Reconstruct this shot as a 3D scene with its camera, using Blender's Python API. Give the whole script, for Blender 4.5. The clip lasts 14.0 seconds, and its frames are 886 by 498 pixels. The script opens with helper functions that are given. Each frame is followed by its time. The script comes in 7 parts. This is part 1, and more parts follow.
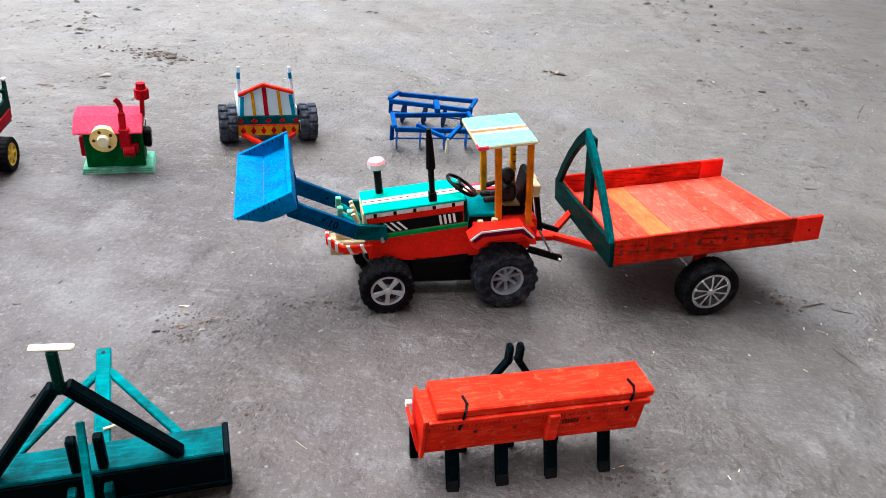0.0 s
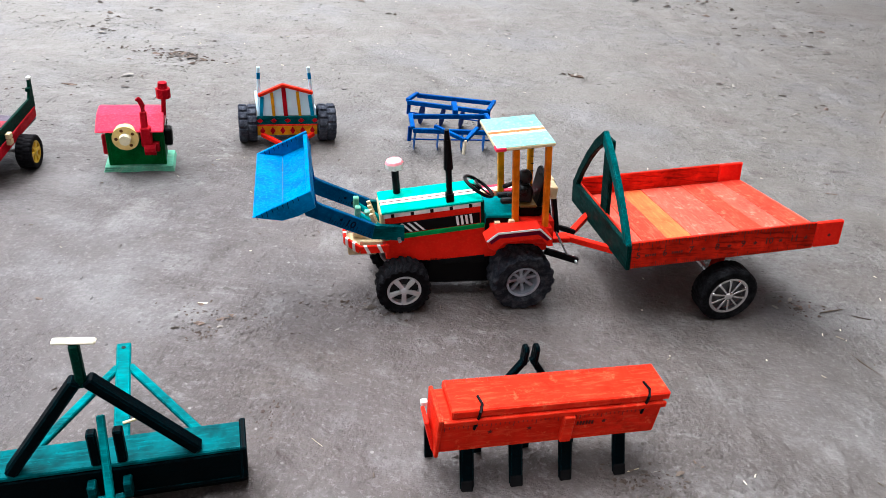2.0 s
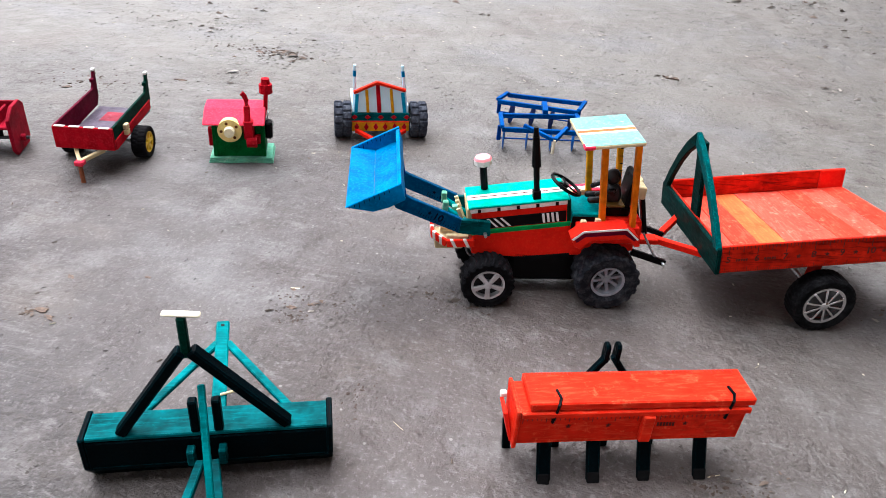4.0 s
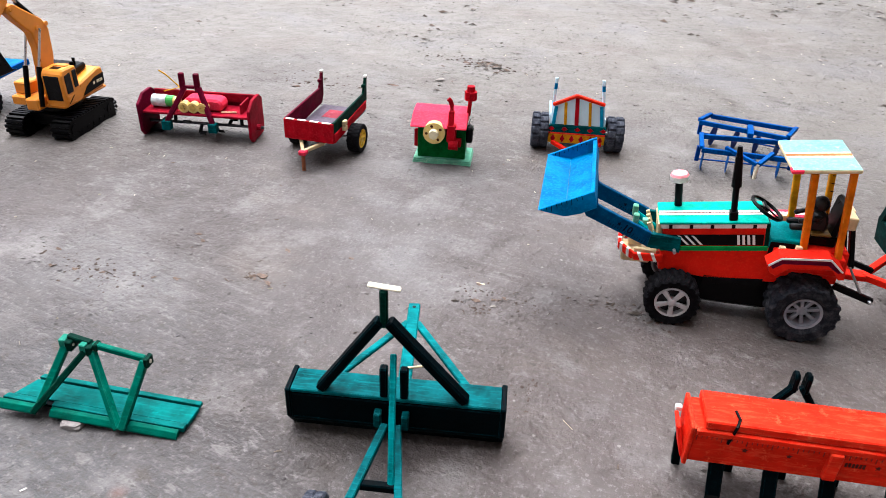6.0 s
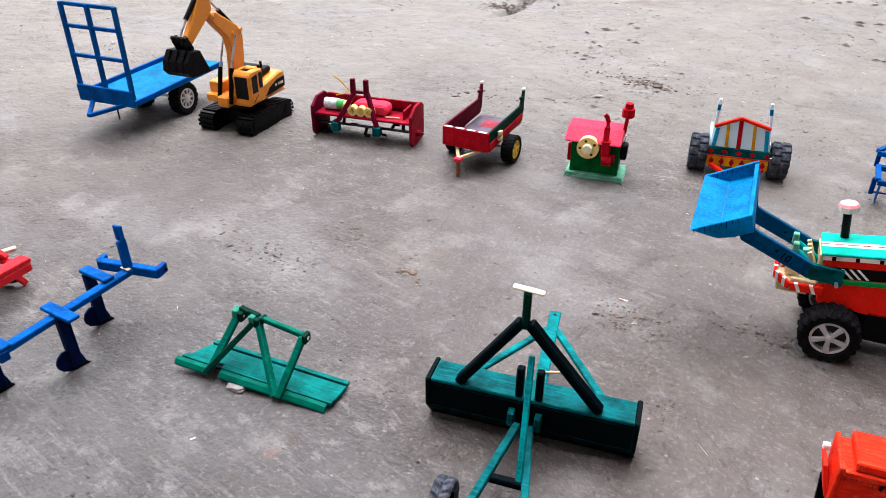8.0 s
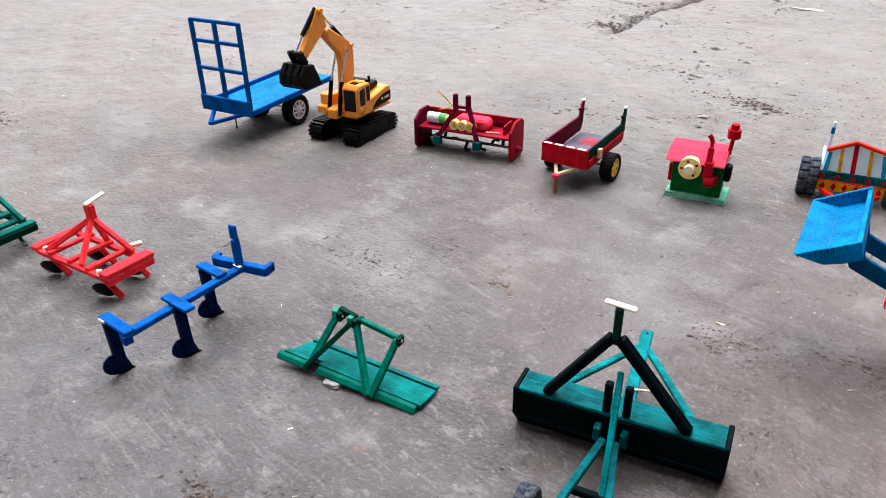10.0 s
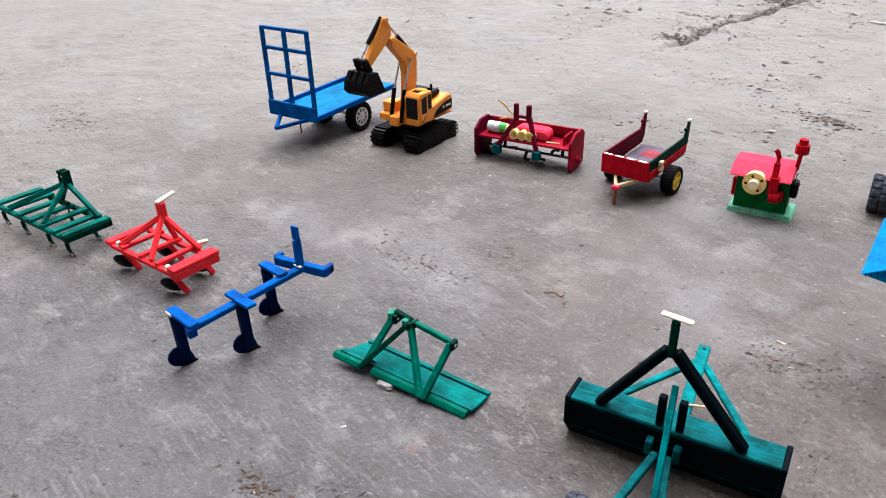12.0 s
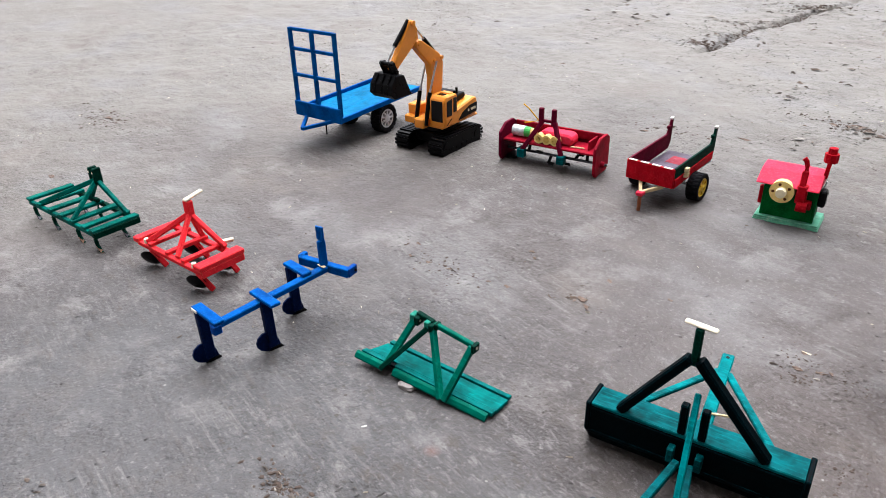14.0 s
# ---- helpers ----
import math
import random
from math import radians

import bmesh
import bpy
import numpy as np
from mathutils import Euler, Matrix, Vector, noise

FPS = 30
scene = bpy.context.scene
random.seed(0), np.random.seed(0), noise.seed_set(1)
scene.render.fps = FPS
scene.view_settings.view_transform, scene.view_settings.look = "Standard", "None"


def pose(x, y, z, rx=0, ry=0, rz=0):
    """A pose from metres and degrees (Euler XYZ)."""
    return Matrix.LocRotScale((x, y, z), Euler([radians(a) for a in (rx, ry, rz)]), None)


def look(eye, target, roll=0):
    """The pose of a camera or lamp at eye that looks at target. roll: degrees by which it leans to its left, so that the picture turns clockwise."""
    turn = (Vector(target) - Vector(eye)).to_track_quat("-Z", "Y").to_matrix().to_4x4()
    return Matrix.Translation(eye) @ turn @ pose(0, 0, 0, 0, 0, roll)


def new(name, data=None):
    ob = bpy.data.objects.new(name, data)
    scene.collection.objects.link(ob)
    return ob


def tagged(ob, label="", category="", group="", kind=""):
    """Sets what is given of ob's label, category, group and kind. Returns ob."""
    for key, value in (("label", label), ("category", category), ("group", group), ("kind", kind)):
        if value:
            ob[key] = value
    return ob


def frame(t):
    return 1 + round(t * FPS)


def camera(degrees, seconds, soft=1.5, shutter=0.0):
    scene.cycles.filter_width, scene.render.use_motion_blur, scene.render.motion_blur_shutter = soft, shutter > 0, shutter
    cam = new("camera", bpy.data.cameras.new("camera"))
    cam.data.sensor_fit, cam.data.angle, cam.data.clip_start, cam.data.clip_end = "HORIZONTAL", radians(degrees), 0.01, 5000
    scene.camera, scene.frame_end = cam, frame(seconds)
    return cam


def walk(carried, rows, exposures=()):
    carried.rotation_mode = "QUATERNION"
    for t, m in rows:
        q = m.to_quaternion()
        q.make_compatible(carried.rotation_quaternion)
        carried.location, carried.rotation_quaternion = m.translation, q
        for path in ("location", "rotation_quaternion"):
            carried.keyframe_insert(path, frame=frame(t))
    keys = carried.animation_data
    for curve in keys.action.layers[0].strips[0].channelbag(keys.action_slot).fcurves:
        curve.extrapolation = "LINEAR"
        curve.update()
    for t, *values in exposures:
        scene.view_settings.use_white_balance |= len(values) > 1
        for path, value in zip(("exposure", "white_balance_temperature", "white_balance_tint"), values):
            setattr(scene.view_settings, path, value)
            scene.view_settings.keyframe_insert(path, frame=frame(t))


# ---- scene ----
cam = camera(63.0, 14.0, soft=0.5)

PATH = [
    (0, (-0.0118, -0.0292, 0.3995), (-0.0051, 0.8238, -0.1223), 6.52),
    (0.5, (-0.0111, -0.0297, 0.4005), (-0.0091, 0.8231, -0.1217), 6.56),
    (1, (-0.0119, -0.0304, 0.3997), (-0.0156, 0.8228, -0.1219), 6.52),
    (1.5, (-0.0123, -0.0319, 0.3998), (-0.0214, 0.8214, -0.1215), 6.48),
    (2, (-0.0126, -0.0317, 0.3995), (-0.0276, 0.8214, -0.1221), 6.43),
    (2.2, (-0.0127, -0.0318, 0.3998), (-0.0315, 0.8209, -0.1222), 6.41),
    (4.3, (-0.0122, -0.0471, 0.3998), (-0.1713, 0.7866, -0.1290), 4.22),
    (4.5, (-0.0126, -0.0493, 0.3993), (-0.1934, 0.7804, -0.1288), 4.00),
    (5, (-0.0126, -0.0581, 0.3996), (-0.2594, 0.7555, -0.1268), 3.21),
    (5.5, (-0.0120, -0.0649, 0.4003), (-0.3141, 0.7314, -0.1238), 2.64),
    (6, (-0.0124, -0.0736, 0.4008), (-0.3759, 0.6986, -0.1203), 2.02),
    (6.5, (-0.0108, -0.0799, 0.4012), (-0.4225, 0.6696, -0.1173), 1.56),
    (7, (-0.0091, -0.0862, 0.4015), (-0.4631, 0.6404, -0.1142), 1.11),
    (7.5, (-0.0065, -0.0907, 0.4036), (-0.5056, 0.6087, -0.1080), 0.71),
    (8, (-0.0064, -0.0938, 0.4037), (-0.5387, 0.5840, -0.1036), 0.36),
    (10.5, (0.0062, -0.1087, 0.4085), (-0.6488, 0.4724, -0.0744), -1.39),
    (11, (0.0079, -0.1107, 0.4091), (-0.6632, 0.4550, -0.0702), -1.54),
    (11.5, (0.0080, -0.1105, 0.4085), (-0.6738, 0.4447, -0.0680), -1.57),
    (12, (0.0081, -0.1110, 0.4078), (-0.6827, 0.4349, -0.0663), -1.60),
    (12.5, (0.0089, -0.1120, 0.4082), (-0.6900, 0.4250, -0.0643), -1.61),
    (13, (0.0091, -0.1126, 0.4084), (-0.6949, 0.4186, -0.0630), -1.57),
    (13.5, (0.0087, -0.1130, 0.4086), (-0.6994, 0.4134, -0.0621), -1.48),
    (14, (0.0082, -0.1136, 0.4090), (-0.7018, 0.4104, -0.0614), -1.38),
]
EXPOSURES = [(0, 2.04, 5960, 9), (5, 2.02, 6110, 12), (8, 1.98, 6260, 13), (12, 1.88, 6190, 12), (14, 1.83, 6170, 11)]
walk(cam, [(t, look(eye, target, roll)) for t, eye, target, roll in PATH], EXPOSURES)

# ---- light: bright overcast sky, open in front, an added unseen wall behind the camera ----
SUN_EL, SUN_AZ = 68.0, 38.0  # degrees; azimuth from +y towards -x
world = bpy.data.worlds.new("sky")
scene.world = world
world.use_nodes = True
wn = world.node_tree
sky = wn.nodes.new("ShaderNodeTexSky")
sky.sky_type = "NISHITA"
sky.sun_disc = False
sky.sun_elevation = radians(SUN_EL)
sky.sun_rotation = radians(-SUN_AZ)
sky.dust_density = 4.0
grey = wn.nodes.new("ShaderNodeHueSaturation")
grey.inputs["Saturation"].default_value = 0.25
wn.links.new(sky.outputs[0], grey.inputs["Color"])
wn.links.new(grey.outputs[0], wn.nodes["Background"].inputs[0])
wn.nodes["Background"].inputs[1].default_value = 0.115
sun = bpy.data.lights.new("sun", "SUN")
sun.energy = 1.75
sun.angle = radians(70)
sun.color = (1.0, 0.97, 0.93)
sun_ob = new("sun", sun)
_el, _az = radians(SUN_EL), radians(SUN_AZ)
sun_ob.matrix_world = look((-math.sin(_az) * math.cos(_el) * 5, math.cos(_az) * math.cos(_el) * 5, math.sin(_el) * 5), (0, 0, 0))


# ---- materials ----
def nodes_of(name):
    m = bpy.data.materials.new(name)
    m.use_nodes = True
    return m, m.node_tree, m.node_tree.nodes["Principled BSDF"]


def noise_node(nt, vec, scale, detail=3.0, rough=0.6):
    n = nt.nodes.new("ShaderNodeTexNoise")
    n.inputs["Scale"].default_value = scale
    n.inputs["Detail"].default_value = detail
    n.inputs["Roughness"].default_value = rough
    nt.links.new(vec, n.inputs["Vector"])
    return n.outputs["Fac"]


def ramp(nt, fac, lo, hi, a=0.0, b=1.0):
    r = nt.nodes.new("ShaderNodeMapRange")
    r.inputs[1].default_value, r.inputs[2].default_value = lo, hi
    r.inputs[3].default_value, r.inputs[4].default_value = a, b
    nt.links.new(fac, r.inputs[0])
    return r.outputs[0]


def mix(nt, fac, a, b):
    m = nt.nodes.new("ShaderNodeMix")
    m.data_type = "RGBA"
    for sock, v in ((m.inputs[0], fac), (m.inputs[6], a), (m.inputs[7], b)):
        if isinstance(v, (int, float)):
            sock.default_value = v
        elif isinstance(v, tuple):
            sock.default_value = (*v, 1)
        else:
            nt.links.new(v, sock)
    return m.outputs[2]


def math_node(nt, operation, a, b):
    n = nt.nodes.new("ShaderNodeMath")
    n.operation = operation
    for sock, v in ((n.inputs[0], a), (n.inputs[1], b)):
        if isinstance(v, (int, float)):
            sock.default_value = v
        else:
            nt.links.new(v, sock)
    return n.outputs[0]


def bump(nt, height, strength, dist, b):
    n = nt.nodes.new("ShaderNodeBump")
    n.inputs["Strength"].default_value = strength
    n.inputs["Distance"].default_value = dist
    nt.links.new(height, n.inputs["Height"])
    nt.links.new(n.outputs[0], b.inputs["Normal"])


def obj_coord(nt, sx=1.0, sy=1.0, sz=1.0):
    c = nt.nodes.new("ShaderNodeTexCoord")
    m = nt.nodes.new("ShaderNodeMapping")
    m.inputs["Scale"].default_value = (sx, sy, sz)
    nt.links.new(c.outputs["Object"], m.inputs["Vector"])
    return m.outputs[0]


def painted(name, col, worn=None, amount=0.35, rough=0.42, grain=(1, 1, 1), dark=0.55, streaky=0.42, grimy=0.5, edge_col=None):
    """Hand-painted wood: uneven coats, brush streaks, worn spots and dirt."""
    m, nt, b = nodes_of(name)
    v, g = obj_coord(nt), obj_coord(nt, *grain)
    worn = worn or tuple(min(1.0, c * 1.5 + 0.05) for c in col)
    deep = tuple(c * dark for c in col)
    base = mix(nt, ramp(nt, noise_node(nt, v, 45, 3), 0.35, 0.7), deep, col)
    streak = noise_node(nt, g, 420, 4, 0.7)
    base = mix(nt, ramp(nt, streak, 0.50, 0.50 + 0.11 / streaky, 0.0, streaky), base, worn)
    spots = noise_node(nt, v, 110, 6, 0.75)
    base = mix(nt, ramp(nt, spots, 0.72 - 0.3 * amount, 0.82 - 0.25 * amount, 0.0, 0.65), base, worn)
    grime = noise_node(nt, v, 31, 6, 0.75)
    base = mix(nt, ramp(nt, grime, 0.52, 0.68, 0.0, grimy), base, tuple(c * 0.25 + 0.002 for c in col))
    bev = nt.nodes.new("ShaderNodeBevel")
    bev.samples = 4
    bev.inputs["Radius"].default_value = 0.0011
    geo = nt.nodes.new("ShaderNodeNewGeometry")
    dot = nt.nodes.new("ShaderNodeVectorMath")
    dot.operation = "DOT_PRODUCT"
    nt.links.new(bev.outputs[0], dot.inputs[0])
    nt.links.new(geo.outputs["Normal"], dot.inputs[1])
    edge = math_node(nt, "MULTIPLY", ramp(nt, dot.outputs["Value"], 0.97, 0.80), ramp(nt, spots, 0.42, 0.62))
    base = mix(nt, math_node(nt, "MULTIPLY", edge, 0.6), base, edge_col or tuple(min(0.8, c * 1.3 + 0.05) for c in worn))
    nt.links.new(base, b.inputs["Base Color"])
    nt.links.new(ramp(nt, spots, 0.3, 0.8, rough - 0.1, rough + 0.25), b.inputs["Roughness"])
    b.inputs["Specular IOR Level"].default_value = 0.018
    bump(nt, streak, 0.35, 0.0006, b)
    return m


def plain(name, col, rough=0.5, metal=0.0, vary=0.25, scale=160, bumpy=0.1, spec=0.2):
    m, nt, b = nodes_of(name)
    v = obj_coord(nt)
    n = noise_node(nt, v, scale, 4, 0.65)
    base = mix(nt, ramp(nt, n, 0.3, 0.75), tuple(c * (1 - vary) for c in col), tuple(min(1, c * (1 + vary)) for c in col))
    nt.links.new(base, b.inputs["Base Color"])
    nt.links.new(ramp(nt, n, 0.3, 0.7, max(0.05, rough - 0.08), min(1, rough + 0.1)), b.inputs["Roughness"])
    b.inputs["Metallic"].default_value = metal
    b.inputs["Specular IOR Level"].default_value = spec
    bump(nt, n, bumpy, 0.0004, b)
    return m


def dusty(name, col, dust=(0.2, 0.18, 0.16), rough=0.75):
    """Rubber with dried dust in the treads."""
    m, nt, b = nodes_of(name)
    v = obj_coord(nt)
    n = noise_node(nt, v, 120, 6, 0.75)
    base = mix(nt, ramp(nt, n, 0.46, 0.78, 0.0, 0.55), col, dust)
    nt.links.new(base, b.inputs["Base Color"])
    b.inputs["Roughness"].default_value = rough
    b.inputs["Specular IOR Level"].default_value = 0.06
    bump(nt, n, 0.2, 0.0005, b)
    return m


RED = painted("red paint", (0.80, 0.016, 0.007), (0.84, 0.06, 0.02), 0.15, dark=0.8, grimy=0.22)
RED_DEEP = painted("stained red paint", (0.66, 0.020, 0.006), (0.09, 0.006, 0.004), 0.6, grain=(0.08, 1, 1), dark=0.5, streaky=0.8)
DECK = painted("faded red deck paint", (0.74, 0.046, 0.024), (0.84, 0.22, 0.13), 0.55, grain=(1, 0.12, 1), dark=0.75)
DECK_PALE = painted("pale coral deck paint", (0.76, 0.074, 0.046), (0.84, 0.27, 0.19), 0.55, grain=(1, 0.12, 1), dark=0.8)
DECK_ORANGE = painted("orange yellow deck paint", (0.78, 0.125, 0.040), (0.84, 0.28, 0.09), 0.4, grain=(1, 0.12, 1), dark=0.8)
ORANGE_RED = painted("orange red paint", (0.78, 0.022, 0.007), (0.84, 0.135, 0.055), 0.5, grain=(0.15, 1, 1), dark=0.7)
MAROON = painted("maroon paint", (0.115, 0.003, 0.020), (0.26, 0.02, 0.05), 0.2)
CRIMSON = painted("crimson paint", (0.44, 0.004, 0.013), (0.58, 0.04, 0.055), 0.25)
PINK_RED = painted("pinkish red paint", (0.70, 0.030, 0.070), (0.78, 0.16, 0.20), 0.25, dark=0.8, grimy=0.2)
TEAL = painted("teal paint", (0.000, 0.108, 0.122), (0.002, 0.235, 0.265), 0.35, grain=(0.12, 1, 1), dark=0.28)
# dark teal, its tone lowered further to stand for shade on fronts and undersides
TEAL_DARK = painted("shade-deepened dark teal paint", (0.0003, 0.0026, 0.0038), (0.0007, 0.010, 0.013), 0.25, edge_col=(0.0, 0.075, 0.095))
TEAL_BRIGHT = painted("bright teal paint", (0.000, 0.170, 0.185), (0.003, 0.31, 0.33), 0.35, grain=(0.12, 1, 1), dark=0.28)
BLADE_GREEN = painted("sea green paint", (0.000, 0.150, 0.142), (0.004, 0.26, 0.25), 0.3, grain=(0.12, 1, 1), dark=0.4)
WORN_GREEN = painted("worn pale green paint", (0.018, 0.215, 0.150), (0.10, 0.36, 0.27), 0.4, dark=0.7)
HARROW_RED = painted("coral red paint", (0.74, 0.022, 0.034), (0.82, 0.11, 0.11), 0.3, dark=0.7, grimy=0.3, edge_col=(0.84, 0.30, 0.20))
HEAD_GREEN = painted("deep green paint", (0.000, 0.020, 0.018), (0.001, 0.080, 0.070), 0.40, grain=(1, 0.15, 1), dark=0.35)
LEG_TEAL = painted("blue teal paint", (0.000, 0.095, 0.100), (0.002, 0.22, 0.235), 0.4, dark=0.3)
RUST_STRIPE = painted("rust orange paint", (0.55, 0.16, 0.045), (0.70, 0.36, 0.18), 0.4)
TURQUOISE = painted("turquoise paint", (0.002, 0.46, 0.35), (0.01, 0.58, 0.46), 0.3)
GREEN = painted("green paint", (0.000, 0.115, 0.080), (0.004, 0.24, 0.17), 0.2, grain=(0.12, 1, 1))
LINE_GREEN = painted("leaf green paint", (0.006, 0.27, 0.060), (0.02, 0.36, 0.10), 0.2)
GREEN_DARK = painted("dark green paint", (0.000, 0.024, 0.016), (0.002, 0.075, 0.047), 0.25)
ENGINE_GREEN = painted("bottle green paint", (0.002, 0.110, 0.022), (0.01, 0.18, 0.05), 0.2)
MINT = painted("mint green paint", (0.12, 0.42, 0.28), (0.4, 0.55, 0.42), 0.4, grain=(0.1, 1, 1))
BLUE = painted("blue paint", (0.000, 0.072, 0.33), (0.004, 0.175, 0.52), 0.35)
TILLER_RED = painted("dark crimson paint", (0.30, 0.005, 0.020), (0.44, 0.04, 0.07), 0.35)
CULT_GREEN = painted("deep sea green paint", (0.000, 0.108, 0.088), (0.003, 0.21, 0.18), 0.35, grain=(0.12, 1, 1), dark=0.4)
FOOT_TEAL = painted("bright blue green paint", (0.000, 0.27, 0.29), (0.01, 0.42, 0.43), 0.3)
BLUE_BUCKET = painted("bright blue paint", (0.000, 0.155, 0.40), (0.03, 0.31, 0.56), 0.45)
BLUE_DARK = painted("dark blue paint", (0.001, 0.045, 0.26), (0.004, 0.10, 0.40), 0.2)
BLUE_RACK = painted("rack blue paint", (0.001, 0.075, 0.30), (0.004, 0.15, 0.45), 0.25)
BLUE_ARM = painted("ruler blue paint", (0.000, 0.070, 0.19), (0.002, 0.15, 0.31), 0.3)
BLUE_SIDE = painted("mid blue paint", (0.000, 0.17, 0.44), (0.002, 0.28, 0.58), 0.3)
BLUE_NAVY = painted("navy blue paint", (0.001, 0.008, 0.050), (0.004, 0.025, 0.13), 0.2)
BLUE_TRAILER = painted("sky blue deck paint", (0.004, 0.145, 0.32), (0.012, 0.24, 0.43), 0.3, grain=(0.1, 1, 1))
PALE_BLUE = painted("pale blue paint", (0.62, 0.84, 0.95), (0.70, 0.86, 0.94), 0.2, dark=0.9, grimy=0.1)
CYAN = painted("cyan paint", (0.010, 0.33, 0.58), (0.05, 0.45, 0.66), 0.2)
WHITE = painted("white paint", (0.78, 0.77, 0.74), (0.6, 0.58, 0.52), 0.2, dark=0.85)
CREAM = painted("bare cream wood", (0.66, 0.52, 0.30), (0.75, 0.64, 0.42), 0.3, grain=(0.1, 1, 1), dark=0.75)
IVORY = painted("ivory stick", (0.72, 0.66, 0.50), (0.80, 0.75, 0.62), 0.2, dark=0.85)
ROOF_MINT = painted("pale mint roof paint", (0.17, 0.50, 0.45), (0.50, 0.64, 0.60), 0.45, dark=0.85)
PALE_PINK = painted("pale pink paint", (0.78, 0.27, 0.30), (0.85, 0.5, 0.5), 0.2, dark=0.9)
MUD = plain("dried mud", (0.006, 0.006, 0.0065), 0.85, 0.0, 0.35, 200, 0.4, 0.03)
ORANGE = painted("orange paint", (0.74, 0.165, 0.003), (0.78, 0.30, 0.03), 0.25, grain=(1, 1, 0.12))
YELLOW = painted("ochre yellow paint", (0.76, 0.34, 0.006), (0.80, 0.46, 0.05), 0.2)
BLACK = plain("black paint", (0.0022, 0.0022, 0.0028), 0.4, spec=0.08)
STRIPE = plain("silver white stripe", (0.72, 0.72, 0.72), 0.4, 0.0, 0.1)
INK = plain("faded ink", (0.090, 0.008, 0.004), 0.6, 0.0, 0.8, 300)
INK_BLUE = plain("dark blue ink", (0.002, 0.006, 0.020), 0.7, spec=0.05)
RUBBER = dusty("black rubber", (0.0026, 0.0026, 0.0036), (0.020, 0.020, 0.022))
RUBBER_WORN = dusty("worn rubber", (0.0030, 0.0032, 0.0040), (0.045, 0.046, 0.050))
RUBBER_DUSTY = dusty("dusty rubber", (0.0100, 0.0115, 0.016), (0.12, 0.122, 0.13))
RUBBER_GREY = dusty("grey dusted rubber", (0.026, 0.030, 0.042), (0.20, 0.215, 0.25))
SILVER = plain("silver plastic", (0.50, 0.50, 0.52), 0.35, 0.35, 0.12)
GREY_RIM = plain("grey plastic", (0.27, 0.29, 0.33), 0.4, 0.1, 0.25)
CHROME = plain("chrome", (0.80, 0.80, 0.82), 0.12, 1.0, 0.08)
STEEL = plain("steel rod", (0.45, 0.45, 0.46), 0.3, 0.9, 0.2)
DISC = plain("worn dark steel", (0.05, 0.05, 0.06), 0.35, 0.7, 0.4)
RIM_YELLOW = plain("yellow rim plastic", (0.70, 0.45, 0.03), 0.4, 0.0, 0.15)
DIGGER = plain("amber yellow plastic", (0.68, 0.235, 0.020), 0.34, 0.0, 0.08, 90, 0.03, 0.35)
BLACK_PLASTIC = plain("black plastic", (0.0020, 0.0020, 0.0026), 0.32, 0.0, 0.25, 140, 0.05, 0.06)
GLASS_DARK = plain("dark window plastic", (0.0022, 0.0022, 0.003), 0.15, 0.0, 0.2, spec=0.15)
PULLEY = plain("cream plastic", (0.74, 0.55, 0.20), 0.45, 0.0, 0.15)
PULLEY_PALE = plain("ivory plastic", (0.78, 0.70, 0.48), 0.4, 0.0, 0.1)
BRASS = plain("brass", (0.62, 0.42, 0.12), 0.3, 0.8, 0.25)
HAIR = plain("black toy plastic", (0.010, 0.010, 0.011), 0.3)
STONE = plain("grey stone", (0.22, 0.205, 0.20), 0.85, 0.0, 0.25, 220, 0.5)
STRAW = plain("dry straw", (0.62, 0.54, 0.38), 0.7)
TWIG = plain("dark twig", (0.09, 0.07, 0.055), 0.8)
WELL = plain("dark wheel well", (0.022, 0.023, 0.026), 0.5, 0.0, 0.3)
WELL_GREY = plain("grey wheel disc", (0.075, 0.077, 0.082), 0.4, 0.4, 0.3)
PAPER = plain("white scrap", (0.78, 0.76, 0.72), 0.7)
BARK = plain("dry brown bark", (0.115, 0.080, 0.062), 0.8, 0.0, 0.6, 420, 0.4)
SOIL = plain("loose brown soil", (0.062, 0.045, 0.036), 0.9, 0.0, 0.45, 260, 0.4)


def rotated_coord(nt, turn, sx, sy):
    c = nt.nodes.new("ShaderNodeTexCoord")
    m = nt.nodes.new("ShaderNodeMapping")
    m.inputs["Rotation"].default_value = (0, 0, radians(turn))
    m.inputs["Scale"].default_value = (sx, sy, 1.0)
    nt.links.new(c.outputs["Object"], m.inputs["Vector"])
    return m.outputs[0]


def specks(nt, vec, scale, size, share):
    """Scattered grains: 1 inside a grain. share: how many of the cells hold one."""
    n = nt.nodes.new("ShaderNodeTexVoronoi")
    n.inputs["Scale"].default_value = scale
    nt.links.new(vec, n.inputs["Vector"])
    sep = nt.nodes.new("ShaderNodeSeparateColor")
    nt.links.new(n.outputs["Color"], sep.inputs[0])
    picked = ramp(nt, sep.outputs[0], share, share - 0.02)
    radius = ramp(nt, sep.outputs[1], 0.0, 1.0, size * 0.4, size)
    inside = math_node(nt, "LESS_THAN", n.outputs["Distance"], radius)
    return math_node(nt, "MULTIPLY", inside, picked)


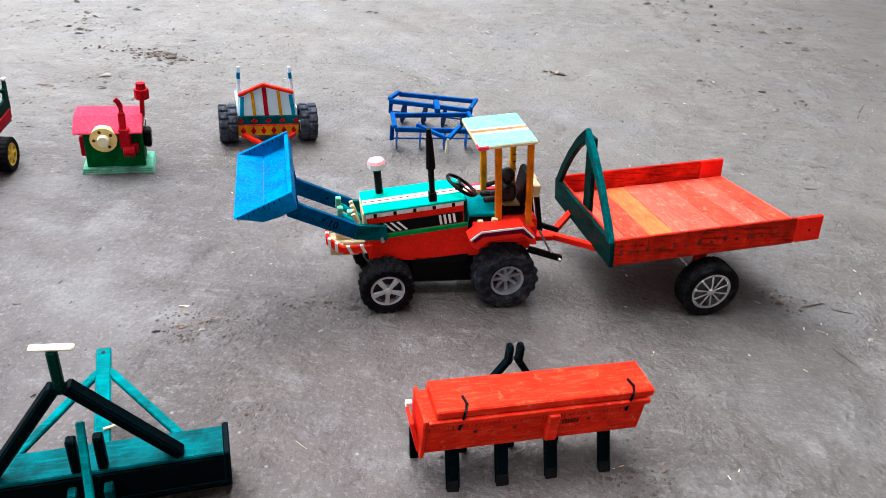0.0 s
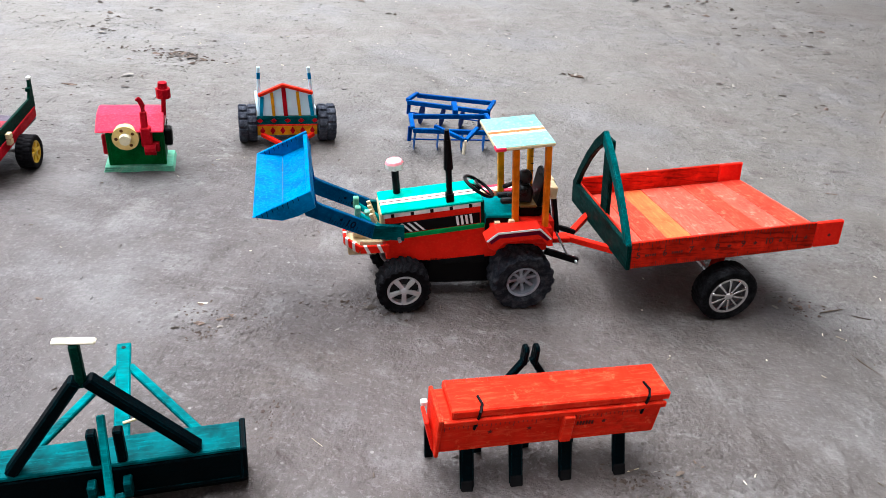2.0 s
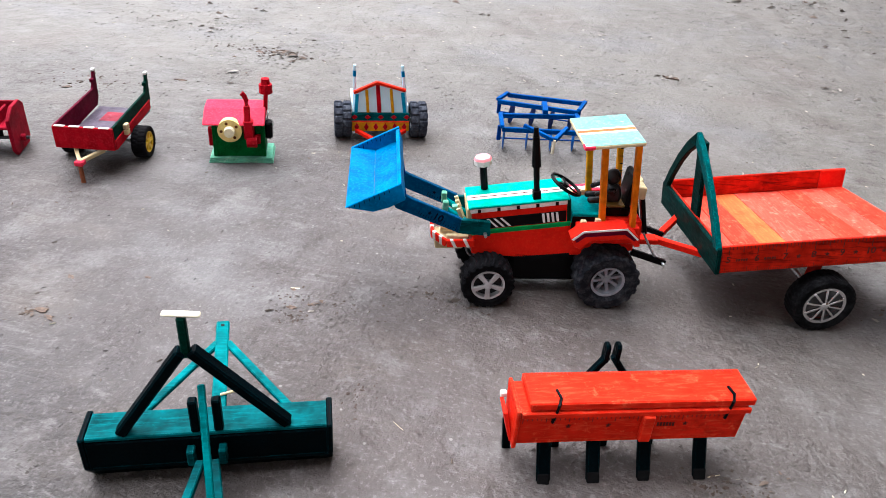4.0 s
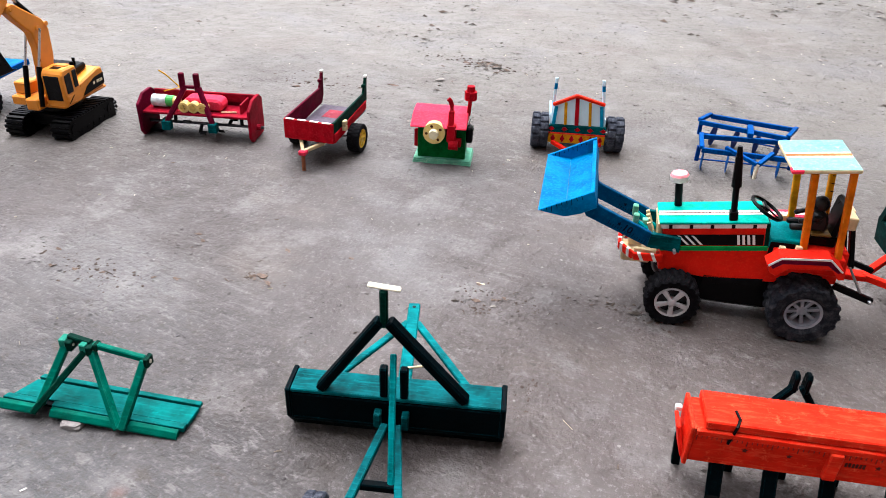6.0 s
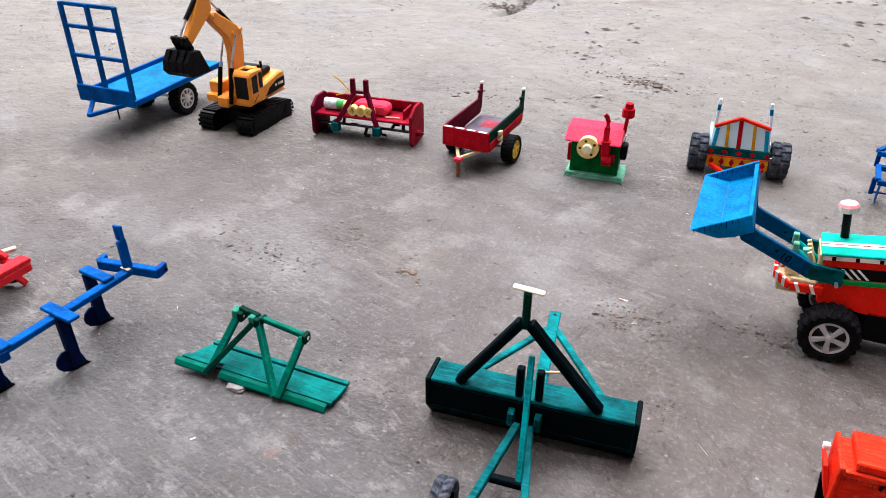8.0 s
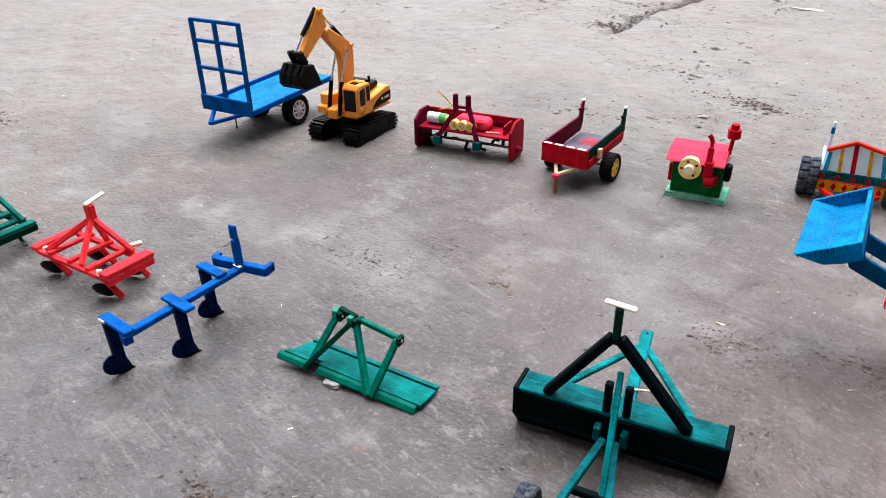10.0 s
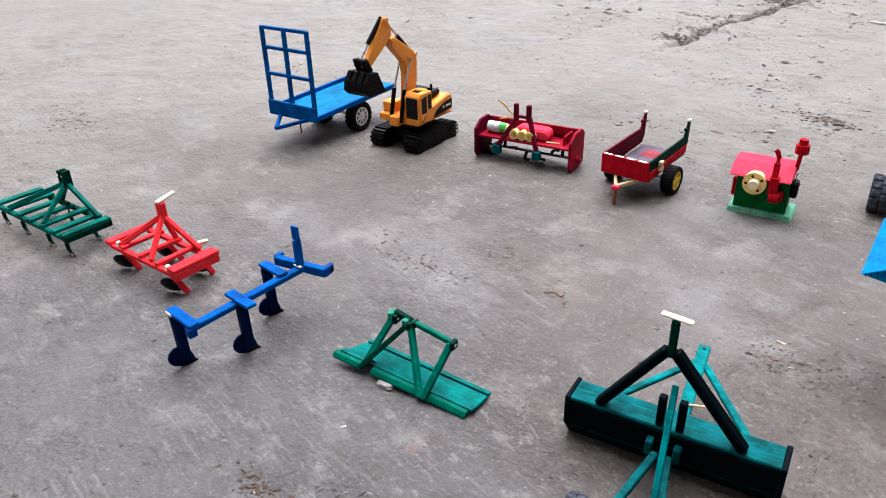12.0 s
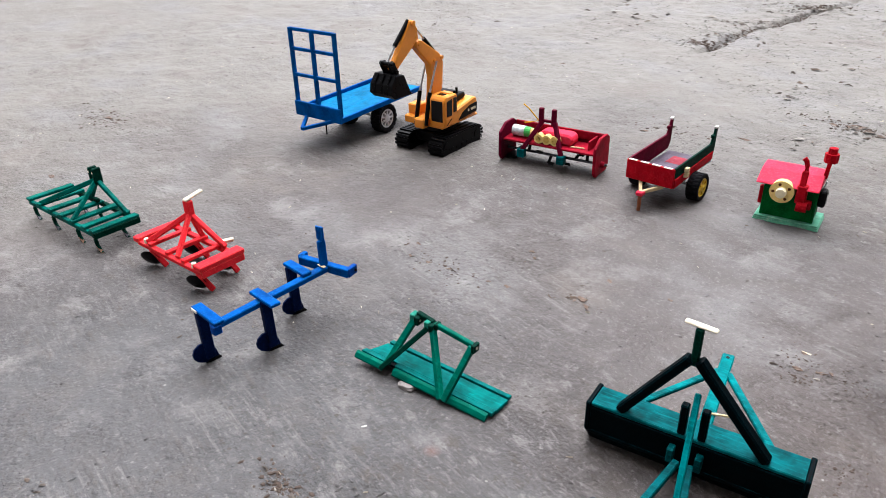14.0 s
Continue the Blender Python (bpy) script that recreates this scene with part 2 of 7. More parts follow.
def dirt():
    """Trodden clay: broad mauve, bluish and drab patches, pale dusty scuffs, flaked crust, grit and drag marks."""
    m, nt, b = nodes_of("packed dirt")
    v = obj_coord(nt)
    warp = nt.nodes.new("ShaderNodeTexNoise")
    warp.inputs["Scale"].default_value, warp.inputs["Detail"].default_value = 9.0, 3.0
    nt.links.new(v, warp.inputs["Vector"])
    off = nt.nodes.new("ShaderNodeVectorMath")
    off.operation = "MULTIPLY_ADD"
    nt.links.new(warp.outputs["Color"], off.inputs[0])
    off.inputs[1].default_value = (0.05, 0.05, 0.0)
    nt.links.new(v, off.inputs[2])
    w = off.outputs[0]
    hue = noise_node(nt, w, 2.3, 3, 0.5)
    hue2 = noise_node(nt, obj_coord(nt, 1.0, 1.3, 3.0), 4.1, 4, 0.6)
    scuff = noise_node(nt, w, 13, 9, 0.68)
    # trodden mauve mid-yard patch with near shade in its tone; drab, paler ground round it
    span = nt.nodes.new("ShaderNodeVectorMath")
    span.operation = "DISTANCE"
    nt.links.new(w, span.inputs[0])
    span.inputs[1].default_value = (-0.33, 0.15, 0.0)
    edge = math_node(nt, "ADD", span.outputs["Value"], math_node(nt, "MULTIPLY", hue, 0.9))
    base = mix(nt, ramp(nt, edge, 0.95, 1.60), (0.042, 0.033, 0.0315), (0.110, 0.101, 0.088))
    base = mix(nt, ramp(nt, hue2, 0.52, 0.64, 0.0, 0.65), base, (0.112, 0.107, 0.108))
    base = mix(nt, ramp(nt, hue2, 0.46, 0.34, 0.0, 0.7), base, (0.090, 0.074, 0.063))
    # cool patch with near shade painted in, grey and brown trodden patches, brick dust
    for spot, lo, hi, share, tone in (((-0.50, -0.06, 0.0), 0.18, 0.46, 0.88, (0.039, 0.0385, 0.0415)), ((0.36, 0.34, 0.0), 0.10, 0.34, 0.55, (0.056, 0.052, 0.049)), ((0.02, 0.45, 0.0), 0.10, 0.36, 0.4, (0.070, 0.051, 0.045)), ((-0.344, 0.131, 0.0), 0.002, 0.009, 0.3, (0.17, 0.060, 0.035))):
        away = nt.nodes.new("ShaderNodeVectorMath")
        away.operation = "DISTANCE"
        nt.links.new(v if hi < 0.1 else w, away.inputs[0])
        away.inputs[1].default_value = spot if hi < 0.1 else (spot[0] + 0.025, spot[1] + 0.025, 0.0)
        near = math_node(nt, "ADD", away.outputs["Value"], math_node(nt, "MULTIPLY", scuff, hi * 0.8))
        base = mix(nt, ramp(nt, near, hi + 0.4 * hi, lo + 0.4 * hi, 0.0, share), base, tone)
    # pale dusty scuffs with frayed edges, and bare darker crust between them
    base = mix(nt, ramp(nt, scuff, 0.53, 0.68, 0.0, 0.50), base, (0.172, 0.163, 0.160))
    base = mix(nt, ramp(nt, scuff, 0.48, 0.32, 0.0, 0.40), base, (0.068, 0.057, 0.051))
    # drag marks of sweeping
    drag = noise_node(nt, rotated_coord(nt, 28, 3.0, 30.0), 5.0, 5, 0.65)
    where = ramp(nt, noise_node(nt, v, 5.0, 3, 0.6), 0.46, 0.62)
    base = mix(nt, math_node(nt, "MULTIPLY", ramp(nt, drag, 0.56, 0.66, 0.0, 0.5), where), base, (0.061, 0.050, 0.043))
    base = mix(nt, math_node(nt, "MULTIPLY", ramp(nt, drag, 0.44, 0.36, 0.0, 0.4), where), base, (0.148, 0.140, 0.135))
    # crumbled spots, dark and torn, in drifts
    torn = noise_node(nt, rotated_coord(nt, 12, 1.0, 1.8), 34, 6, 0.72)
    drift = ramp(nt, noise_node(nt, v, 3.2, 5, 0.65), 0.43, 0.58)
    base = mix(nt, math_node(nt, "MULTIPLY", ramp(nt, torn, 0.56, 0.63, 0.0, 0.85), drift), base, (0.038, 0.029, 0.024))
    base = mix(nt, math_node(nt, "MULTIPLY", ramp(nt, torn, 0.44, 0.36, 0.0, 0.6), drift), base, (0.163, 0.154, 0.149))
    # grain and grit
    grain = noise_node(nt, v, 230, 5, 0.8)
    base = mix(nt, ramp(nt, grain, 0.54, 0.66, 0.0, 0.55), base, (0.171, 0.161, 0.154))
    base = mix(nt, ramp(nt, grain, 0.46, 0.35, 0.0, 0.62), base, (0.046, 0.037, 0.033))
    rough_where = ramp(nt, noise_node(nt, v, 8.0, 5, 0.65), 0.42, 0.60, 0.15, 1.0)
    base = mix(nt, math_node(nt, "MULTIPLY", specks(nt, w, 190, 0.34, 0.20), rough_where), base, (0.032, 0.024, 0.020))
    base = mix(nt, math_node(nt, "MULTIPLY", specks(nt, v, 150, 0.24, 0.025), 0.6), base, (0.228, 0.217, 0.201))
    base = mix(nt, math_node(nt, "MULTIPLY", specks(nt, w, 62, 0.20, 0.10), rough_where), base, (0.030, 0.023, 0.018))
    nt.links.new(base, b.inputs["Base Color"])
    b.inputs["Roughness"].default_value = 0.66
    b.inputs["Specular IOR Level"].default_value = 0.50
    # flaked crust and small lumps
    flake = ramp(nt, noise_node(nt, w, 30, 5, 0.6), 0.40, 0.62)
    lumps = math_node(nt, "MULTIPLY", noise_node(nt, v, 170, 3, 0.6), rough_where)
    height = math_node(nt, "ADD", math_node(nt, "MULTIPLY", flake, 0.5), math_node(nt, "MULTIPLY", lumps, 2.6))
    height = math_node(nt, "ADD", height, math_node(nt, "MULTIPLY", scuff, 0.9))
    height = math_node(nt, "ADD", height, math_node(nt, "MULTIPLY", math_node(nt, "MULTIPLY", drag, where), 1.2))
    height = math_node(nt, "ADD", height, math_node(nt, "MULTIPLY", math_node(nt, "MULTIPLY", torn, drift), 3.6))
    bump(nt, height, 0.8, 0.0022, b)
    return m


DIRT = dirt()
WALL = plain("plastered wall", (0.42, 0.40, 0.38), 0.9, 0.0, 0.12, 8, 0.3)
WALL_BRICK = plain("dull brick wall", (0.13, 0.085, 0.065), 0.9, 0.0, 0.25, 9, 0.4)


# ---- mesh helpers ----
def part(name, bm, material, parent, label="", smooth=False):
    me = bpy.data.meshes.new(name)
    bmesh.ops.recalc_face_normals(bm, faces=bm.faces)
    bm.to_mesh(me)
    bm.free()
    me.materials.append(material)
    if smooth:
        me.polygons.foreach_set("use_smooth", [True] * len(me.polygons))
        me.set_sharp_from_angle(angle=radians(38))
    ob = new(name, me)
    if parent is not None:
        ob.parent = parent
    if label:
        ob["label"] = label
    return ob


def thing(name, m, label, category, group=""):
    ob = new(name)
    ob.empty_display_size = 0.02
    ob.matrix_world = m
    return tagged(ob, label, category, group)


def hold(name, parent, m=None):
    ob = new(name)
    ob.empty_display_size = 0.01
    ob.parent = parent
    if m is not None:
        ob.matrix_basis = m
    return ob


def add_box(bm, x0, x1, y0, y1, z0, z1, bev=0.0006, m=None):
    r = bmesh.ops.create_cube(bm, size=1.0)
    vs = r["verts"]
    for v in vs:
        v.co = Vector((x0 + (v.co.x + 0.5) * (x1 - x0), y0 + (v.co.y + 0.5) * (y1 - y0), z0 + (v.co.z + 0.5) * (z1 - z0)))
    if bev > 0:
        es = list({e for v in vs for e in v.link_edges})
        r = bmesh.ops.bevel(bm, geom=es, offset=bev, segments=1, affect="EDGES", clamp_overlap=True)
        vs = list({v for f in r["faces"] for v in f.verts} | {v for v in vs if v.is_valid})
    if m is not None:
        for v in vs:
            v.co = m @ v.co
    return vs


def box(x0, x1, y0, y1, z0, z1, bev=0.0006, m=None):
    bm = bmesh.new()
    add_box(bm, min(x0, x1), max(x0, x1), min(y0, y1), max(y0, y1), min(z0, z1), max(z0, z1), bev, m)
    return bm


def along(p, q, up=(0, 0, 1)):
    """A frame at p: x towards q, z near up."""
    x = (Vector(q) - Vector(p)).normalized()
    y = Vector(up).cross(x)
    if y.length < 1e-5:
        y = Vector((0, 1, 0)).cross(x)
    y.normalize()
    z = x.cross(y)
    m = Matrix((x, y, z)).transposed().to_4x4()
    m.translation = p
    return m


def beam(p, q, w, h, up=(0, 0, 1), bev=0.0006, bm=None, m=None):
    bm = bm or bmesh.new()
    f = along(p, q, up)
    if m is not None:
        f = m @ f
    add_box(bm, 0, (Vector(q) - Vector(p)).length, -w / 2, w / 2, -h / 2, h / 2, bev, f)
    return bm


def rod(p, q, r, seg=12, r2=None, bm=None, m=None):
    bm = bm or bmesh.new()
    f = along(p, q) @ Matrix.Rotation(radians(90), 4, "Y")
    if m is not None:
        f = m @ f
    d = (Vector(q) - Vector(p)).length
    bmesh.ops.create_cone(bm, cap_ends=True, segments=seg, radius1=r, radius2=r if r2 is None else r2, depth=d, matrix=f @ Matrix.Translation((0, 0, d / 2)))
    return bm


def prism(poly, a, b, axis="y", bev=0.0005, m=None, bm=None):
    """A polygon drawn in the two other axes, drawn out along axis from a to b."""
    bm = bm or bmesh.new()
    put = {"y": lambda u, v, w: (u, w, v), "x": lambda u, v, w: (w, u, v), "z": lambda u, v, w: (u, v, w)}[axis]
    lo = [bm.verts.new(put(u, v, a)) for u, v in poly]
    hi = [bm.verts.new(put(u, v, b)) for u, v in poly]
    bm.faces.new(lo)
    bm.faces.new(hi[::-1])
    n = len(poly)
    for i in range(n):
        bm.faces.new((lo[i], lo[(i + 1) % n], hi[(i + 1) % n], hi[i]))
    vs = lo + hi
    bmesh.ops.recalc_face_normals(bm, faces=list({f for v in vs for f in v.link_faces}))
    if bev > 0:
        r = bmesh.ops.bevel(bm, geom=list({e for v in vs for e in v.link_edges}), offset=bev, segments=1, affect="EDGES", clamp_overlap=True)
        vs = list({v for f in r["faces"] for v in f.verts} | {v for v in vs if v.is_valid})
    if m is not None:
        for v in vs:
            v.co = m @ v.co
    return bm


def lathe(profile, seg=32, m=None, bm=None, closed=True):
    """Spin (radius, height) pairs round the y axis."""
    bm = bm or bmesh.new()
    rings = []
    for r, h in profile:
        rings.append([bm.verts.new((r * math.cos(2 * math.pi * k / seg), h, r * math.sin(2 * math.pi * k / seg))) for k in range(seg)])
    pairs = list(zip(rings, rings[1:])) + ([(rings[-1], rings[0])] if closed else [])
    for a, b in pairs:
        for k in range(seg):
            bm.faces.new((a[k], a[(k + 1) % seg], b[(k + 1) % seg], b[k]))
    if not closed:
        bm.faces.new(rings[0])
        bm.faces.new(rings[-1][::-1])
    if m is not None:
        bm.transform(m)
    return bm


def tube(points, r, seg=8, bm=None, m=None):
    bm = bm or bmesh.new()
    pts = [Vector(p) for p in points]
    rings = []
    for i, p in enumerate(pts):
        d = (pts[min(i + 1, len(pts) - 1)] - pts[max(i - 1, 0)]).normalized()
        f = along(p, p + d)
        rings.append([bm.verts.new((m or Matrix()) @ (f @ Vector((0, r * math.cos(2 * math.pi * k / seg), r * math.sin(2 * math.pi * k / seg))))) for k in range(seg)])
    for a, b in zip(rings, rings[1:]):
        for k in range(seg):
            bm.faces.new((a[k], a[(k + 1) % seg], b[(k + 1) % seg], b[k]))
    bm.faces.new(rings[0])
    bm.faces.new(rings[-1][::-1])
    return bm


def tyre_mesh(r, w, lugs=0, lug_h=0.002, skew=0.5, inner=0.62, wide=0.45):
    """One moulded skin: side walls, shoulders and a tread whose blocks lean like arrowheads."""
    ri, hw, s = r * inner, w / 2, r * 0.09
    if not lugs:
        return lathe([(ri, -hw * 0.82), (ri + 0.3 * (r - ri), -hw), (r - s, -hw), (r, -hw + s), (r, hw - s), (r - s, hw), (ri + 0.3 * (r - ri), hw), (ri, hw * 0.82)], 48)
    per = 8
    n, rr = lugs * per, r - lug_h
    span = hw - s * 0.6
    cols = [(ri, -hw * 0.82, 0), (ri + 0.3 * (rr - ri), -hw, 0), (rr - s * 1.6, -hw, 0), (rr - s * 0.8, -hw - lug_h * 0.2, 1)]
    cols += [(rr, span * (-1 + 2 * k / 10), 1) for k in range(11)]
    cols += [(rr - s * 0.8, hw + lug_h * 0.2, 1), (rr - s * 1.6, hw, 0), (ri + 0.3 * (rr - ri), hw, 0), (ri, hw * 0.82, 0)]
    bm = bmesh.new()
    rings = []
    for i in range(n):
        a = 2 * math.pi * i / n
        ring = []
        for base, y, tread in cols:
            pitch = i / per + skew * abs(y) / hw + (0.5 if y > 0 else 0.0)
            block = tread and (pitch % 1.0) < wide + 0.15 and abs(y) > hw * 0.06
            q = base + (lug_h if block else 0.0)
            ring.append(bm.verts.new((q * math.cos(a), y, q * math.sin(a))))
        rings.append(ring)
    m = len(cols)
    for i in range(n):
        p, q = rings[i], rings[(i + 1) % n]
        for k in range(m):
            bm.faces.new((p[k], p[(k + 1) % m], q[(k + 1) % m], q[k]))
    return bm


def rim_mesh(r, w, spokes, spoke_w, face=0.3, hub=0.24, out=1):
    """A rim whose spoked face looks along out * y: barrel, bead, hub and spokes that widen outwards."""
    hw = w / 2
    yf = out * hw * (1 - face)
    bm = lathe([(r, -hw * 0.86), (r, hw * 0.86), (r * 0.90, hw * 0.86), (r * 0.90, -hw * 0.86)], 40)
    lathe([(r * 1.02, out * hw * 0.80), (r * 1.02, out * hw * 0.93), (r * 0.88, out * hw * 0.90), (r * 0.88, out * hw * 0.78)], 40, bm=bm)
    lathe([(r * hub, yf - out * hw * 0.45), (r * hub, yf + out * hw * 0.10), (r * hub * 0.6, yf + out * hw * 0.2)], 16, bm=bm, closed=False)
    for k in range(spokes):
        f = Matrix.Rotation(2 * math.pi * k / spokes, 4, "Y")
        y0, y1 = sorted((yf - out * hw * 0.12, yf + out * hw * 0.10))
        prism([(r * hub * 0.7, -spoke_w * 0.42), (r * 0.92, -spoke_w * 0.62), (r * 0.92, spoke_w * 0.62), (r * hub * 0.7, spoke_w * 0.42)], y0, y1, "y", spoke_w * 0.10, f, bm)
    return bm


def well_mesh(r, w, face=0.3, out=1):
    """The dished disc behind the spokes."""
    hw = w / 2
    y = out * hw * (1 - face) - out * hw * 0.5
    return lathe([(r * 0.895, y), (r * 0.5, y + out * hw * 0.06), (0.0005, y + out * hw * 0.06)], 28, closed=False)


def add_wheel(parent, x, y, z, tyre, rim, tyre_mat, rim_mat, tyre_label="", rim_label="", turn=0.0, well=None, well_mat=None):
    """tyre and rim are meshes that repeats share."""
    w = hold("wheel", parent, pose(x, y, z, 0, turn, 0))
    rows = [("tyre", tyre, tyre_mat, tyre_label), ("rim", rim, rim_mat, rim_label)]
    if well is not None:
        rows.append(("rim_well", well, well_mat or WELL, ""))
    for name, me, mat, lab in rows:
        ob = new(name, me)
        if not me.materials:
            me.materials.append(mat)
            me.polygons.foreach_set("use_smooth", [True] * len(me.polygons))
            me.set_sharp_from_angle(angle=radians(38))
        ob.parent = w
        if lab:
            ob["label"] = lab
    return w


def shared(name, bm):
    me = bpy.data.meshes.new(name)
    bmesh.ops.recalc_face_normals(bm, faces=bm.faces)
    bm.to_mesh(me)
    bm.free()
    return me


def lettering(text, size, material, parent, m, label=""):
    cu = bpy.data.curves.new("lettering", "FONT")
    cu.body, cu.size, cu.align_x, cu.align_y, cu.extrude, cu.resolution_u = text, size, "CENTER", "CENTER", 0.00006, 3
    cu.offset = 0.025 * size
    tmp = new("lettering", cu)
    me = bpy.data.meshes.new_from_object(tmp)
    bpy.data.objects.remove(tmp)
    me.materials.clear()
    me.materials.append(material)
    ob = new("lettering", me)
    ob.parent = parent
    ob.matrix_basis = m
    if label:
        ob["label"] = label
    return ob


def ruler_bars(length, m, step=0.0025, height=0.0026):
    """The tick marks along the edge of a ruler."""
    bm = bmesh.new()
    for k in range(int(length / step)):
        h = height * (1.7 if k % 5 == 0 else 1.0)
        add_box(bm, k * step - 0.00022, k * step + 0.00022, 0, h, -0.0001, 0.0001, 0, m)
    return bm


def star_mesh(r, m, bm):
    poly = [((r if k % 2 == 0 else r * 0.45) * math.sin(math.pi * k / 5), (r if k % 2 == 0 else r * 0.45) * math.cos(math.pi * k / 5)) for k in range(10)]
    return prism(poly, 0, 0.0001, "z", 0, m, bm)


# ---- ground, and the unseen walls and roof added to shape the light ----
def graded(lo, hi, step, reach, grow=1.22):
    out = list(np.arange(lo, hi + step / 2, step))
    s, a = step, lo
    while a > -reach:
        s *= grow
        a -= s
        out.insert(0, a)
    s, a = step, out[-1]
    while a < reach:
        s *= grow
        a += s
        out.append(a)
    return np.array(out)


def lie(x, y):
    """Height of the ground."""
    p = Vector((x, y, 0))
    crust = noise.noise(p * 27 + Vector((4, 2, 0))) + 0.5 * noise.noise(p * 61)
    h = 0.0014 * noise.noise(p * 11) + 0.0010 * noise.noise(p * 41) + 0.0010 * min(1.0, max(0.0, 0.5 + 2.5 * crust))
    far = min(1.0, max(0.0, (math.hypot(x + 0.3, y - 0.5) - 0.75) / 0.8))
    h += far * (0.005 * noise.noise(p * 2.1) + 0.0048 * noise.noise(p * 8.0) + 0.0042 * noise.noise(p * 21.0) + 0.0040 * (0.35 - abs(noise.noise(p * 13.0 + Vector((7, 1, 0))))))
    # a low furrow in the far part of the yard
    t = (y - 1.42) / 0.95
    if -0.1 < t < 1.6:
        fx = -1.05 - 0.05 * t + 0.05 * noise.noise(Vector((y * 3.1, 5, 0))) + 0.02 * noise.noise(Vector((y * 13.0, 9, 0)))
        d = (x - fx) / (0.014 + 0.008 * noise.noise(Vector((y * 21.0, 2, 0))))
        fade = min(1.0, max(0.0, (t + 0.1) * 6)) * min(1.0, max(0.0, (1.6 - t) * 4))
        h += fade * (0.004 * math.exp(-((d - 1.6) ** 2)) + 0.003 * math.exp(-((d + 1.6) ** 2)) - 0.020 * math.exp(-(d**2))) * (0.75 + 0.6 * noise.noise(Vector((y * 9.0, 7, 0))))
    return h


def build_ground():
    xs, ys = graded(-2.2, 0.8, 0.006, 90), graded(-0.2, 2.1, 0.006, 90)
    nx, ny = len(xs), len(ys)
    co = np.zeros((ny, nx, 3))
    co[..., 0], co[..., 1] = xs[None, :], ys[:, None]
    for j in range(ny):
        for i in range(nx):
            if -2.6 < xs[i] < 1.8 and -0.6 < ys[j] < 3.2:
                co[j, i, 2] = lie(xs[i], ys[j])
    idx = np.arange(nx * ny).reshape(ny, nx)
    quads = np.stack([idx[:-1, :-1], idx[:-1, 1:], idx[1:, 1:], idx[1:, :-1]], -1).reshape(-1, 4)
    me = bpy.data.meshes.new("ground")
    me.from_pydata(co.reshape(-1, 3).tolist(), [], quads.tolist())
    me.materials.append(DIRT)
    me.polygons.foreach_set("use_smooth", [True] * len(me.polygons))
    tagged(new("ground", me), "grey-brown packed dirt yard with crumbs and scuffs", "ground", kind="structure")


build_ground()
# unseen walls, added to block low sky and bounce light
wall = part("wall_south", box(-8.0, 1.55, -1.15, -0.95, -0.02, 2.5, 0.0), WALL, None)
tagged(wall, "plain plastered unseen wall added behind the camera to shape the light", "wall", kind="structure")
wall = part("wall_east", box(1.55, 1.75, -1.15, 8.2, -0.02, 4.6, 0.0), WALL_BRICK, None)
tagged(wall, "plain dull brick unseen wall added to darken the right side", "wall", kind="structure")
wall = part("wall_north", box(-8.0, 1.55, 8.0, 8.2, -0.02, 3.0, 0.0), WALL_BRICK, None)
tagged(wall, "plain dull brick unseen wall added to block low sky at the far side", "wall", kind="structure")
wall = part("wall_west", box(-8.2, -8.0, -1.15, 8.2, -0.02, 3.0, 0.0), WALL_BRICK, None)
tagged(wall, "plain dull brick unseen wall added to block low sky at the end", "wall", kind="structure")
# unseen roof slab along the side, added to shade the right of the yard
SHADE_OUTLINE = [(1.55, -0.95), (1.55, 3.4), (0.42, 3.4), (0.42, -0.95)]
shade_roof = part("added_shade_roof", prism(SHADE_OUTLINE, 2.42, 2.52, "z", 0.0), WALL_BRICK, None)
tagged(shade_roof, "plain unseen roof slab added to shade the right side of the yard", "roof", kind="structure")


